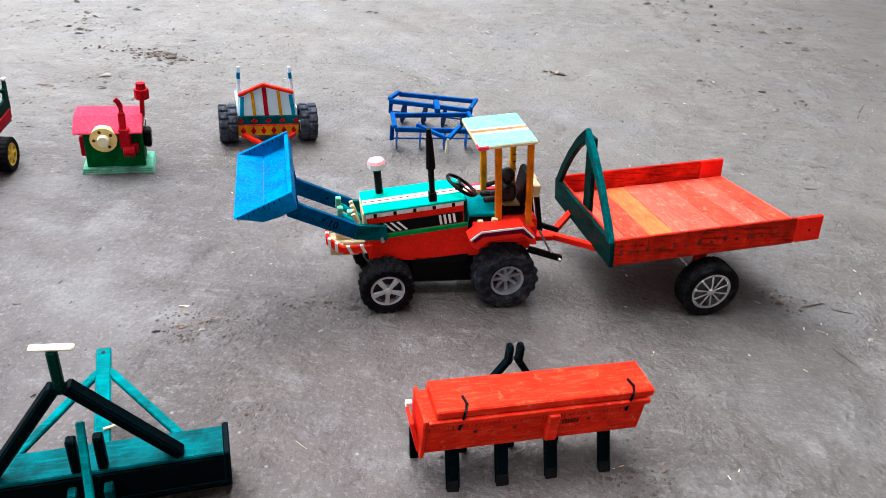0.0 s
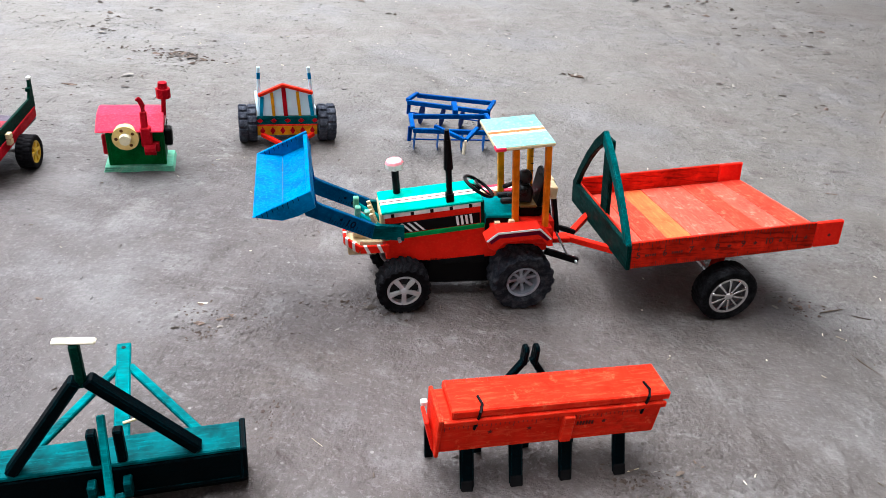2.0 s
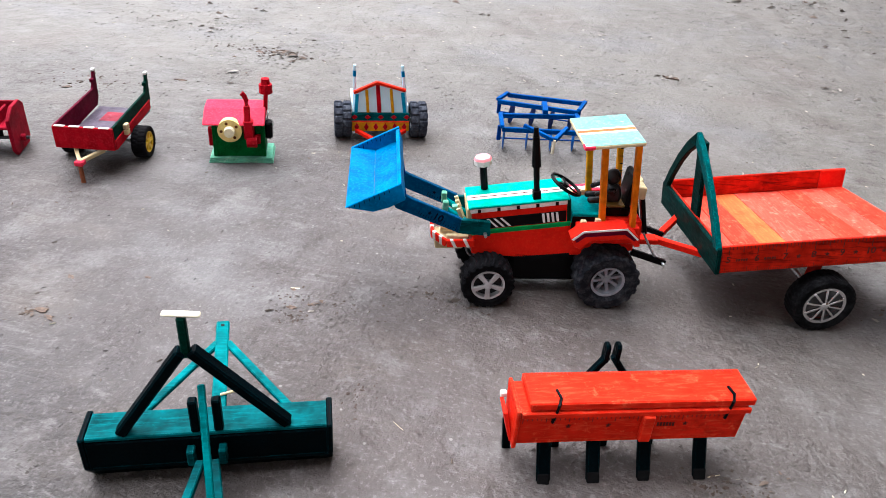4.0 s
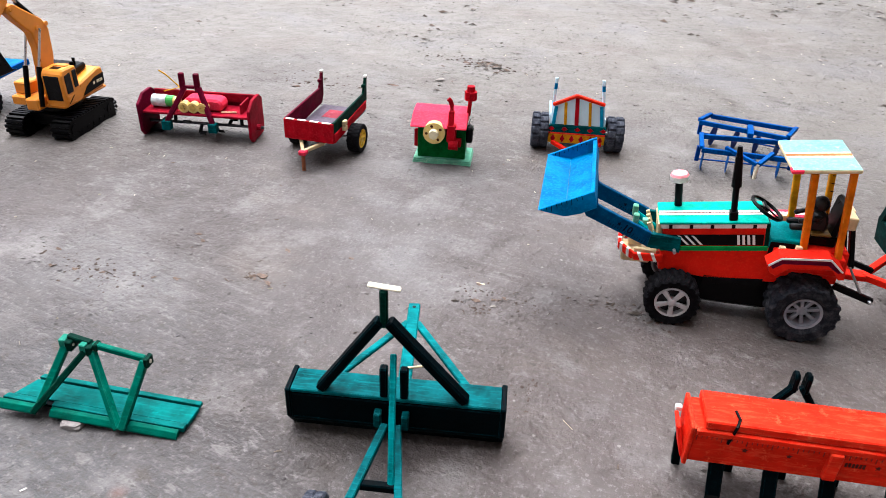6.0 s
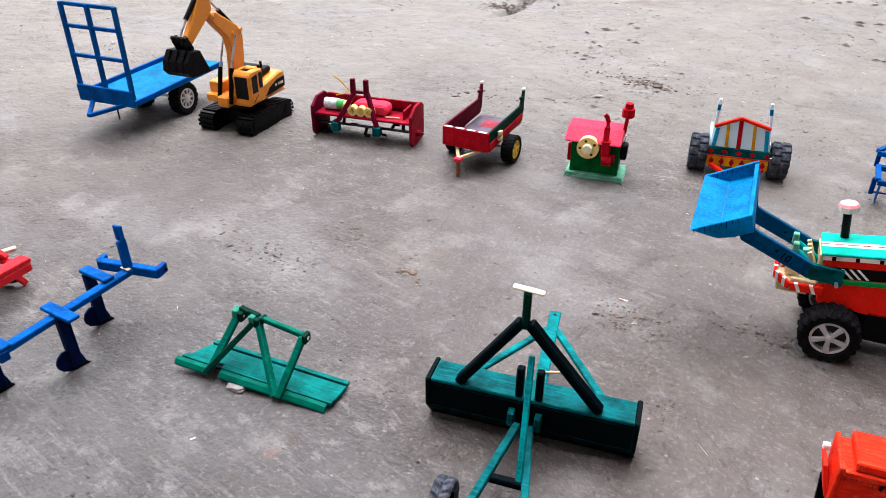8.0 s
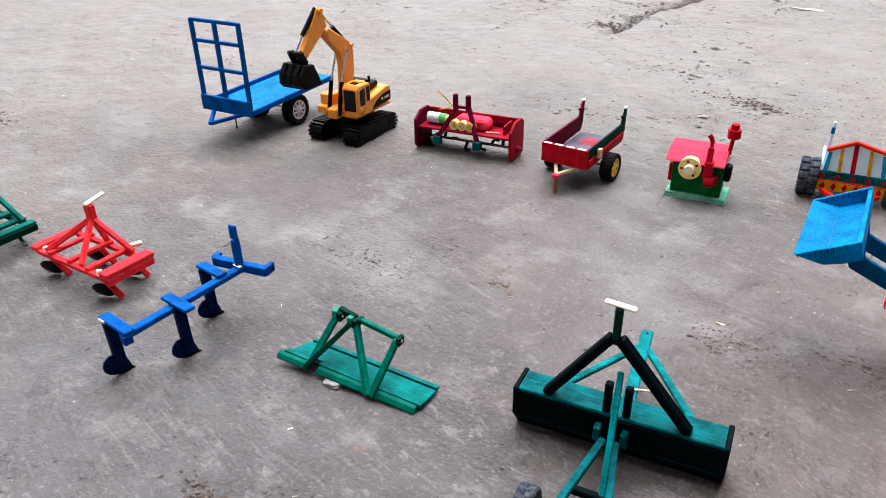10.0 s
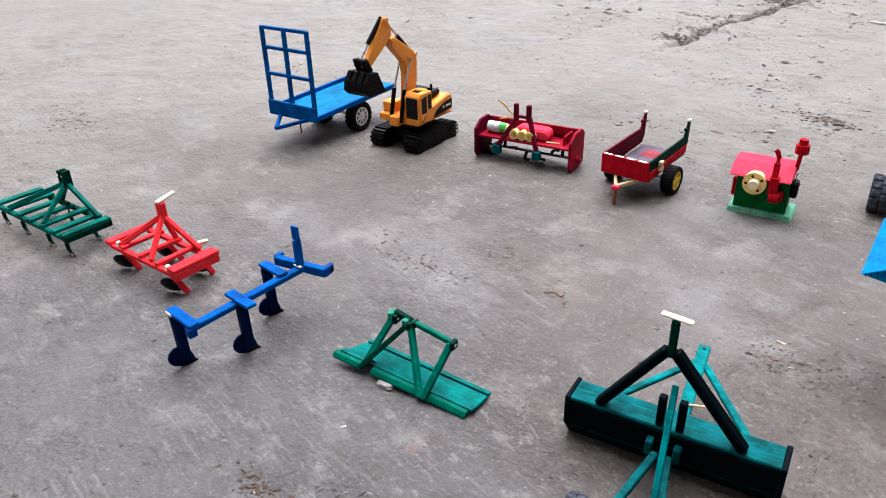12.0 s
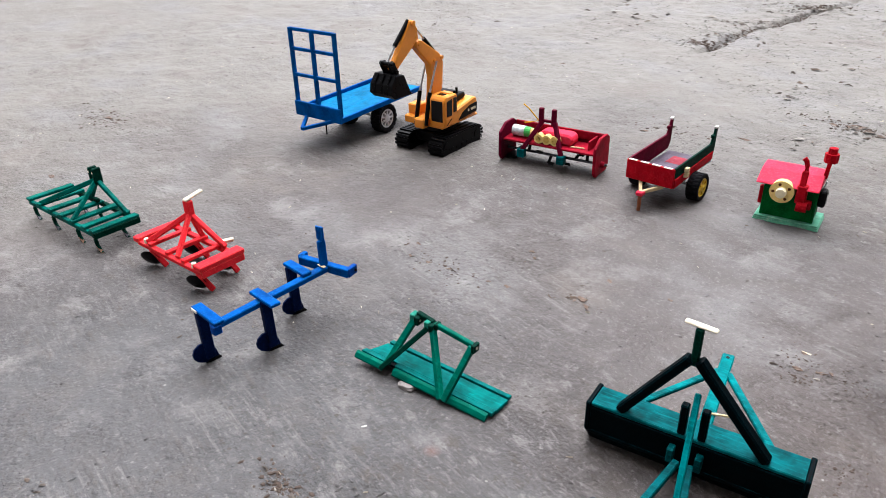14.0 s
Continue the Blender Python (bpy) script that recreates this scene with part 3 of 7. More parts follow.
# ---- tractor with front loader ----
def build_tractor():
    t = thing("toy_tractor", pose(0.0441, 0.5722, 0, 0, 0, 195), "home-made red and turquoise toy tractor with a raised blue front loader", "toy tractor")
    T = Matrix.Translation((0.0412, 0, 0.0789)) @ Matrix.Rotation(radians(8.2), 4, "Y")  # the body leans nose down
    # wheels
    rt, rr, rw, fw = shared("tyre", tyre_mesh(0.0299, 0.033, 17, 0.0016, 0.95, 0.54, 0.40)), {}, {}, {}
    ft, fr = shared("tyre", tyre_mesh(0.0248, 0.023, 20, 0.0015, 0.45, 0.62, 0.36)), {}
    for s in (1, -1):
        rr[s] = shared("rim", rim_mesh(0.0156, 0.030, 8, 0.0030, 0.55, 0.3, s))
        fr[s] = shared("rim", rim_mesh(0.0152, 0.022, 5, 0.0042, 0.12, 0.26, s))
        rw[s], fw[s] = shared("rim_well", well_mesh(0.0156, 0.030, 0.55, s)), shared("rim_well", well_mesh(0.0152, 0.022, 0.12, s))
    for s in (1, -1):
        add_wheel(t, 0, s * 0.0290, 0.0300, rt, rr[s], RUBBER_DUSTY, GREY_RIM, "chunky dusty black tyre", "grey spoked rim", 12, rw[s])
        add_wheel(t, 0.1115, s * 0.0335, 0.0246, ft, fr[s], RUBBER, SILVER, "knobbly black tyre", "silver five-spoke rim", 20, fw[s])
    part("axle", rod((0, -0.03, 0.0300), (0, 0.03, 0.0300), 0.004), BLACK_PLASTIC, t)
    part("axle", rod((0.1115, -0.03, 0.0246), (0.1115, 0.03, 0.0246), 0.0035), BLACK_PLASTIC, t)
    # chassis; underbody and side box reach low to stand for shade between the wheels
    part("chassis", prism([(-0.018, 0.020), (0.030, 0.012), (0.082, 0.012), (0.100, 0.018), (0.122, 0.034), (0.122, 0.052), (-0.022, 0.056)], -0.0135, 0.0135), BLACK_PLASTIC, t, "black plastic underbody")
    part("side_box", box(0.026, 0.088, 0.0125, 0.0185, 0.014, 0.046, 0.003), BLACK, t, "black box under the body, drawn down over the shaded gap")
    part("mud_strip", prism([(0.034, 0.0395), (0.048, 0.0365), (0.060, 0.0385), (0.076, 0.0350), (0.078, 0.0415), (0.034, 0.0465)], 0.0185, 0.0194, "y", 0.0003), MUD, t, "strip of dried mud")
    part("lower_body", prism([(-0.026, 0.050), (0.02, 0.0445), (0.085, 0.0405), (0.126, 0.0430), (0.1275, 0.0665), (0.041, 0.0785), (-0.026, 0.078)], -0.0185, 0.0185), RED, t, "glossy red painted lower body")
    # engine cover
    part("engine_body", box(0, 0.086, -0.0185, 0.0185, -0.001, 0.0195, 0.0005, T), RED, t)
    for s in (1, -1):
        p = part("side_panel", box(0.001, 0.085, s * 0.0187, s * 0.0194, 0.0022, 0.0130, 0.0002, T), BLACK, t, "black side panel with white stripes")
        for k in range(3):
            u = 0.071 - 0.0058 * k
            bm = prism([(u, 0.0122), (u + 0.0022, 0.0122), (u - 0.0058, 0.0030), (u - 0.008, 0.0030)], s * 0.0194, s * 0.0198, "y", 0, T)
            part("stripe", bm, STRIPE, p)
        for k in range(4):
            u = 0.0085 + 0.0042 * k
            bm = prism([(u, 0.0124), (u + 0.0022, 0.0124), (u + 0.0012, 0.0030), (u - 0.001, 0.0030)], s * 0.0194, s * 0.0198, "y", 0, T)
            part("stripe", bm, STRIPE, p)
        part("green_strip", box(-0.003, 0.088, s * 0.0187, s * 0.0204, -0.0030, 0.0016, 0.0004, T), LINE_GREEN, t, "bright green line")
        c = part("checker_strip", box(0, 0.0875, s * 0.0186, s * 0.0200, 0.0196, 0.0236, 0.0003, T), WHITE, t)
        for k in range(5):
            part("black_check", box(0.008 + 0.0175 * k, 0.011 + 0.0175 * k, s * 0.0200, s * 0.0203, 0.0198, 0.0234, 0, T), BLACK, c)
    hood = part("hood", box(-0.002, 0.089, -0.0204, 0.0204, 0.0237, 0.0262, 0.0007, T), TURQUOISE, t, "worn turquoise hood with white stripes and a dark line")
    for y, wide, mat in ((0.0050, 0.0017, WHITE), (0.0025, 0.0007, INK), (0.0000, 0.0017, WHITE)):
        part("stripe", box(-0.002, 0.0885, y - wide, y + wide, 0.0262, 0.0265, 0, T), mat, hood)
    part("cowl", box(-0.0035, 0, -0.0185, 0.0185, -0.004, 0.0235, 0.0004, T), GREEN_DARK, t, "dark green dashboard panel")
    # radiator grille and bumper
    g = part("grille", box(0.0865, 0.090, -0.016, 0.016, -0.004, 0.0225, 0.0006, T), CREAM, t, "bare wood radiator frame")
    for y in (-0.012, -0.004, 0.004, 0.012):
        part("grille_bar", beam((0.090, y, -0.008), (0.098, y, 0.022), 0.0035, 0.0025, (0, 1, 0), 0.0004, None, T), CREAM, g)
    part("grille_peg", box(0.098, 0.103, 0.002, 0.008, 0.004, 0.022, 0.0006, T), MINT, g)
    bumper = hold("bumper", t)
    bumper["label"] = "red bumper with white bands"
    nose = [(0.124, 0.0205, 0.0560), (0.150, 0.0200, 0.0545), (0.163, 0.0110, 0.0590), (0.163, -0.0110, 0.0590), (0.150, -0.0200, 0.0545), (0.124, -0.0205, 0.0560)]
    for p, q in zip(nose, nose[1:]):
        p, q = Vector(p), Vector(q)
        bar = part("bumper_bar", beam(p, q, 0.0028, 0.0075), RED, bumper)
        f, d = along(p, q), (q - p).length
        for k in range(2):
            u = d * (0.18 + 0.46 * k)
            band = prism([(u, -0.0038), (u + 0.0030, -0.0038), (u + 0.0064, 0.0038), (u + 0.0034, 0.0038)], -0.0017, 0.0017, "y", 0, f)
            part("white_band", band, WHITE, bar)
    part("nose_block", box(0.134, 0.160, -0.012, 0.0125, 0.0440, 0.0540, 0.0010), CREAM, t, "bare wood nose block")
    part("lamp_bracket", box(0.130, 0.150, 0.0125, 0.0165, 0.0560, 0.0610, 0.0008), CREAM, t)
    part("lamp_bracket", box(0.142, 0.155, -0.004, 0.0015, 0.056, 0.070, 0.0008), CREAM, t)
    for y in (0.0100, -0.0080):
        ram = part("loader_ram", rod((0.120, y, 0.0640), (0.152, y - 0.002, 0.0840), 0.0029, 10), FOOT_TEAL, t, "bright teal loader ram")
        part("ram_tip", box(0.1500, 0.1550, y - 0.0050, y + 0.0010, 0.0820, 0.0920, 0.0008), MINT, ram)
    # air intake and exhaust
    a = part("air_intake", rod((0.071, -0.0135, 0.026), (0.071, -0.0135, 0.0525), 0.0034, 14, None, None, T), BLACK, t)
    bm = rod((0.071, -0.0135, 0.0515), (0.071, -0.0135, 0.0565), 0.0082, 8, None, None, T)
    part("intake_cap", bm, WHITE, a, "white rim of the cap")
    part("intake_lid", rod((0.071, -0.0135, 0.0565), (0.071, -0.0135, 0.0588), 0.0086, 8, 0.0072, None, T), PALE_PINK, a, "pale pink cap lid")
    e = part("exhaust_pipe", rod((0.027, 0.0145, 0.026), (0.027, 0.0145, 0.060), 0.0026, 12, 0.0028, None, T), BLACK, t)
    part("exhaust_base", box(0.0235, 0.0305, 0.011, 0.018, 0.0262, 0.0345, 0.0006, T), BLACK, e)
    part("muffler", rod((0.027, 0.0145, 0.058), (0.027, 0.0145, 0.086), 0.0043, 12, 0.0030, None, T), BLACK, e)
    part("muffler_tip", rod((0.027, 0.0145, 0.085), (0.027, 0.0145, 0.0945), 0.0027, 12, 0.0020, None, T), BLACK, e)
    # driver's place
    part("floor_box", box(0.006, 0.0375, -0.0185, 0.0185, 0.068, 0.0885, 0.0008), FOOT_TEAL, t, "bright blue-green footwell box")
    part("floor_side", box(0.006, 0.0372, 0.0186, 0.0192, 0.070, 0.0855, 0.0002), BLACK, t)
    part("rear_body", prism([(-0.031, 0.058), (0.010, 0.058), (0.010, 0.083), (-0.028, 0.083)], -0.0205, 0.0205), RED, t, "red rear body behind the cab")
    part("seat_base", box(-0.018, 0.006, -0.013, 0.013, 0.083, 0.093, 0.0015), BLACK_PLASTIC, t, "black seat")
    part("seat_back", beam((-0.014, 0, 0.092), (-0.018, 0, 0.124), 0.026, 0.006, (1, 0, 0), 0.002), BLACK_PLASTIC, t)
    part("seat_cover", box(-0.012, 0.005, -0.0135, 0.0135, 0.0925, 0.0950, 0.001), plain("brown vinyl", (0.13, 0.07, 0.015), 0.4), t)
    sw = hold("steering_wheel", t, Matrix.Translation((0.043, 0.001, 0.1085)) @ Matrix.Rotation(radians(-28), 4, "Y"))
    ring = lathe([(0.0152 + 0.0016 * math.cos(k), 0.0016 * math.sin(k)) for k in (0, 1.05, 2.09, 3.14, 4.19, 5.24)], 32, Matrix.Rotation(radians(90), 4, "X"))
    part("wheel_rim", ring, BLACK_PLASTIC, sw, "", True)
    for k in range(3):
        part("spoke", beam((0, 0, 0), (0.0145 * math.cos(2.1 * k + 0.5), 0.0145 * math.sin(2.1 * k + 0.5), 0), 0.003, 0.0012), BLACK_PLASTIC, sw)
    part("steering_column", rod((0, 0, -0.022), (0, 0, 0.001), 0.003, 10), BLACK_PLASTIC, sw)
    # mudguards
    for s in (1, -1):
        y0, y1 = sorted((s * 0.0300, s * 0.0440))
        f = part("mudguard", prism([(0.0425, 0.0770), (0.033, 0.0858), (-0.0065, 0.0896), (-0.0190, 0.0790), (-0.0215, 0.0700), (-0.0165, 0.0695), (-0.0100, 0.0780), (0.024, 0.0745), (0.033, 0.0660), (0.0385, 0.0685)], y0, y1), RED if s > 0 else PINK_RED, t, "red mudguard with white edge stripes")
        ye = s * 0.0440
        y0, y1 = sorted((ye, ye + s * 0.0004))
        part("dark_band", prism([(0.0395, 0.0763), (0.0315, 0.0826), (-0.0062, 0.0863), (-0.0170, 0.0778), (-0.0150, 0.0758), (-0.0050, 0.0826), (0.0300, 0.0790), (0.0370, 0.0730)], y0, y1, "y", 0), MAROON, f)
        y0, y1 = sorted((ye, ye + s * 0.0006))
        part("white_band", prism([(0.0418, 0.0763), (0.0325, 0.0848), (-0.0064, 0.0888), (-0.0186, 0.0780), (-0.0176, 0.0768), (-0.0060, 0.0871), (0.0318, 0.0831), (0.0405, 0.0750)], y0, y1, "y", 0), WHITE, f)
        ys = sorted((s * 0.0195, s * 0.0299))
        part("post_step", box(-0.0235, 0.0340, ys[0], ys[1], 0.0640, 0.0815, 0.0010), RED, t)
        part("peg", box(0.014, 0.019, s * 0.027, s * 0.031, 0.0800, 0.0895, 0.0004), CREAM, t)
        part("peg", box(0.027, 0.032, s * 0.027, s * 0.031, 0.0800, 0.0875, 0.0004), CREAM, t)
    part("mudguard_stripe", prism([(0.031, 0.0860), (-0.006, 0.0897), (-0.006, 0.0902), (0.031, 0.0865)], -0.0380, -0.0335, "y", 0), WHITE, t)
    # cab posts and roof
    for s, mats in ((1, (ORANGE, ORANGE)), (-1, (YELLOW, YELLOW))):
        part("cab_post", beam((0.0110, s * 0.0262, 0.079), (0.0218, s * 0.0262, 0.1565), 0.0050, 0.0056, (1, 0, 0)), mats[0], t, "orange cab post")
        post = part("cab_post", beam((-0.0175, s * 0.0262, 0.079), (-0.0069, s * 0.0262, 0.1605), 0.0056, 0.0050, (1, 0, 0)), mats[1], t, "orange cab post" if s > 0 else "cab post cut from a wooden ruler")
        if s < 0:
            for k in range(9):
                z = 0.090 + 0.0075 * k
                x = -0.0175 + 0.0106 * (z - 0.079) / 0.0815
                part("ruler_tick", box(x - 0.0026, x + 0.0005, s * 0.0262 + 0.0028, s * 0.0262 + 0.0031, z, z + 0.0007, 0), BLACK, post)
    RM = Matrix.Translation((0.014, -0.0015, 0.1605)) @ Matrix.Rotation(radians(7.0), 4, "Y")
    roof = part("cab_roof", box(-0.0255, 0.0265, -0.032, 0.032, -0.0018, 0.0014, 0.0007, RM), CREAM, t, "cream cab roof painted pale mint with a red stripe")
    for y0, y1, mat in ((-0.0315, -0.005, ROOF_MINT), (-0.005, -0.002, IVORY), (-0.002, 0.0030, RUST_STRIPE), (0.0030, 0.0065, IVORY), (0.0065, 0.0315, ROOF_MINT)):
        part("roof_paint", box(-0.025, 0.026, y0, y1, 0.0014, 0.0017, 0.0, RM), mat, roof)
    part("roof_corner", box(0.0175, 0.0272, 0.024, 0.0325, -0.0020, 0.0016, 0.0008, RM), PINK_RED, roof)
    # rear details
    part("rear_lamp_box", box(-0.026, -0.0185, 0.004, 0.020, 0.105, 0.117, 0.0008), CREAM, t, "ruler-wood lamp box")
    part("rear_lamp_box", box(-0.032, -0.026, -0.018, -0.006, 0.102, 0.112, 0.0008), CREAM, t)
    part("rear_panel", box(-0.026, -0.020, -0.024, -0.008, 0.084, 0.092, 0.0008), PINK_RED, t)
    part("lift_frame", beam((-0.026, 0.012, 0.104), (-0.036, 0.012, 0.066), 0.007, 0.004), BLACK_PLASTIC, t)
    part("lift_frame", beam((-0.026, -0.012, 0.104), (-0.036, -0.012, 0.066), 0.007, 0.004), BLACK_PLASTIC, t)
    for s in (1, -1):
        arm = part("lift_arm", beam((-0.026, s * 0.017, 0.048), (-0.060, s * 0.020, 0.038), 0.0045, 0.006), BLACK_PLASTIC, t, "black hitch arm")
        part("pin", rod((-0.057, s * 0.014, 0.039), (-0.057, s * 0.026, 0.039), 0.0014, 8), STEEL, arm)
        part("lift_rod", rod((-0.034, s * 0.015, 0.068), (-0.050, s * 0.019, 0.042), 0.0011, 8), STEEL, t)
    part("top_link", beam((-0.030, 0.0, 0.068), (-0.060, 0.0, 0.058), 0.0045, 0.0045), BLACK_PLASTIC, t)
    # loader
    for s in (1, -1):
        arm = part("loader_arm", prism([(0.1115, 0.0655), (0.1125, 0.0805), (0.1405, 0.0823), (0.1415, 0.0680)], s * 0.0205 if s > 0 else -0.0245, s * 0.0245 if s > 0 else -0.0205), TEAL, t, "teal and blue loader arm cut from a ruler")
        y0, y1 = sorted((s * 0.0212, s * 0.0252))
        fore = part("fore_arm", prism([(0.1405, 0.0685), (0.1385, 0.0828), (0.1840, 0.1024), (0.1905, 0.1060), (0.2030, 0.1040), (0.1980, 0.0925)], y0, y1), BLUE_ARM, arm, "blue ruler-wood fore arm")
        part("pivot_pin", rod((0.1165, s * 0.017, 0.0685), (0.1165, s * 0.030, 0.0685), 0.0016, 8), STEEL, arm)
        if s > 0:
            mm = Matrix.Translation((0.160, 0.0253, 0.0840)) @ Matrix.Rotation(radians(180), 4, "Z") @ Matrix.Rotation(radians(90), 4, "X") @ Matrix.Rotation(radians(-24), 4, "Z")
            lettering("10", 0.0095, INK_BLUE, fore, mm)
            part("printed_bars", ruler_bars(0.040, mm @ Matrix.Translation((-0.018, -0.0048, 0))), INK_BLUE, fore)
            part("star_mark", star_mesh(0.0022, mm @ Matrix.Translation((-0.009, 0.001, 0)), bmesh.new()), INK_BLUE, fore)
        else:
            mm = Matrix.Translation((0.153, -0.0211, 0.0810)) @ Matrix.Rotation(radians(180), 4, "Z") @ Matrix.Rotation(radians(90), 4, "X") @ Matrix.Rotation(radians(-20), 4, "Z")
            lettering("8", 0.0095, INK_BLUE, fore, mm)
            lettering("7", 0.0095, INK_BLUE, fore, mm @ Matrix.Translation((0.022, 0, 0)))
            part("printed_bars", ruler_bars(0.040, mm @ Matrix.Translation((-0.014, -0.0048, 0))), INK_BLUE, fore)
            part("star_mark", star_mesh(0.0022, mm @ Matrix.Translation((-0.009, 0.001, 0)), bmesh.new()), INK_BLUE, fore)
    bucket = hold("bucket", t)
    bucket["label"] = "bright blue wooden loader bucket"
    hw = 0.0565
    part("bucket_lip", prism([(0.2400, 0.1110), (0.2395, 0.1122), (0.2170, 0.1105), (0.2170, 0.1080)], -hw, hw, "y", 0.0003), BLUE_BUCKET, bucket)
    part("bucket_floor", prism([(0.2168, 0.1105), (0.1945, 0.1215), (0.1915, 0.1195), (0.2168, 0.1080)], -hw, hw, "y", 0.0003), BLUE_BUCKET, bucket)
    part("bucket_back", prism([(0.1912, 0.1195), (0.1945, 0.1216), (0.1985, 0.1318), (0.1950, 0.1330)], -hw, hw, "y", 0.0005), BLUE_SIDE, bucket)
    for s in (1, -1):
        y0, y1 = sorted((s * (hw + 0.0003), s * (hw + 0.0035)))
        side = part("bucket_side", prism([(0.2405, 0.1108), (0.1955, 0.1345), (0.1910, 0.1195), (0.2040, 0.1120), (0.2172, 0.1075)], y0, y1, "y", 0.0006), BLUE_SIDE, bucket, "blue side cut from a ruler")
        yi = s * (hw + 0.0036) if s > 0 else s * (hw + 0.0002)
        for k in range(9):
            u = 0.004 + 0.0045 * k
            x, z = 0.2405 - 0.885 * u, 0.1108 + 0.466 * u
            part("ruler_tick", beam((x, yi, z - 0.0005), (x - 0.0010, yi, z - (0.0062 if k % 4 == 2 else 0.0036)), 0.0003, 0.0005, (1, 0, 0), 0), INK_BLUE, side)
    for s in (1, -1):
        part("bucket_bracket", prism([(0.188, 0.1010), (0.2010, 0.1000), (0.2040, 0.1125), (0.1915, 0.1190)], s * 0.0230 - 0.002, s * 0.0230 + 0.002, "y", 0.0004), BLUE_DARK, bucket)
    return t


tractor = build_tractor()


def build_driver():
    """A small seated figure, one plain shape."""
    bm = bmesh.new()
    M = tractor.matrix_world
    prism([(-0.0085, 0.0945), (0.0070, 0.0945), (0.0055, 0.1060), (0.0035, 0.1120), (-0.0055, 0.1120), (-0.0080, 0.1050)], -0.0085, 0.0085, "y", 0.0022, None, bm)
    for side in (1, -1):
        beam((0.0030, side * 0.0050, 0.0965), (0.0220, side * 0.0060, 0.0960), 0.0060, 0.0055, (0, 0, 1), 0.0016, bm)
        beam((-0.0010, side * 0.0098, 0.1095), (0.0170, side * 0.0085, 0.1030), 0.0042, 0.0044, (0, 0, 1), 0.0014, bm)
    bmesh.ops.create_uvsphere(bm, u_segments=14, v_segments=10, radius=0.0072, matrix=Matrix.Translation((0.0005, 0, 0.1175)) @ Matrix.Diagonal((1, 0.95, 1.12, 1)))
    ob = part("doll", bm, HAIR, None, "", True)
    ob.matrix_world = M
    tagged(ob, "small black plastic doll sitting on the tractor seat", "doll")


build_driver()


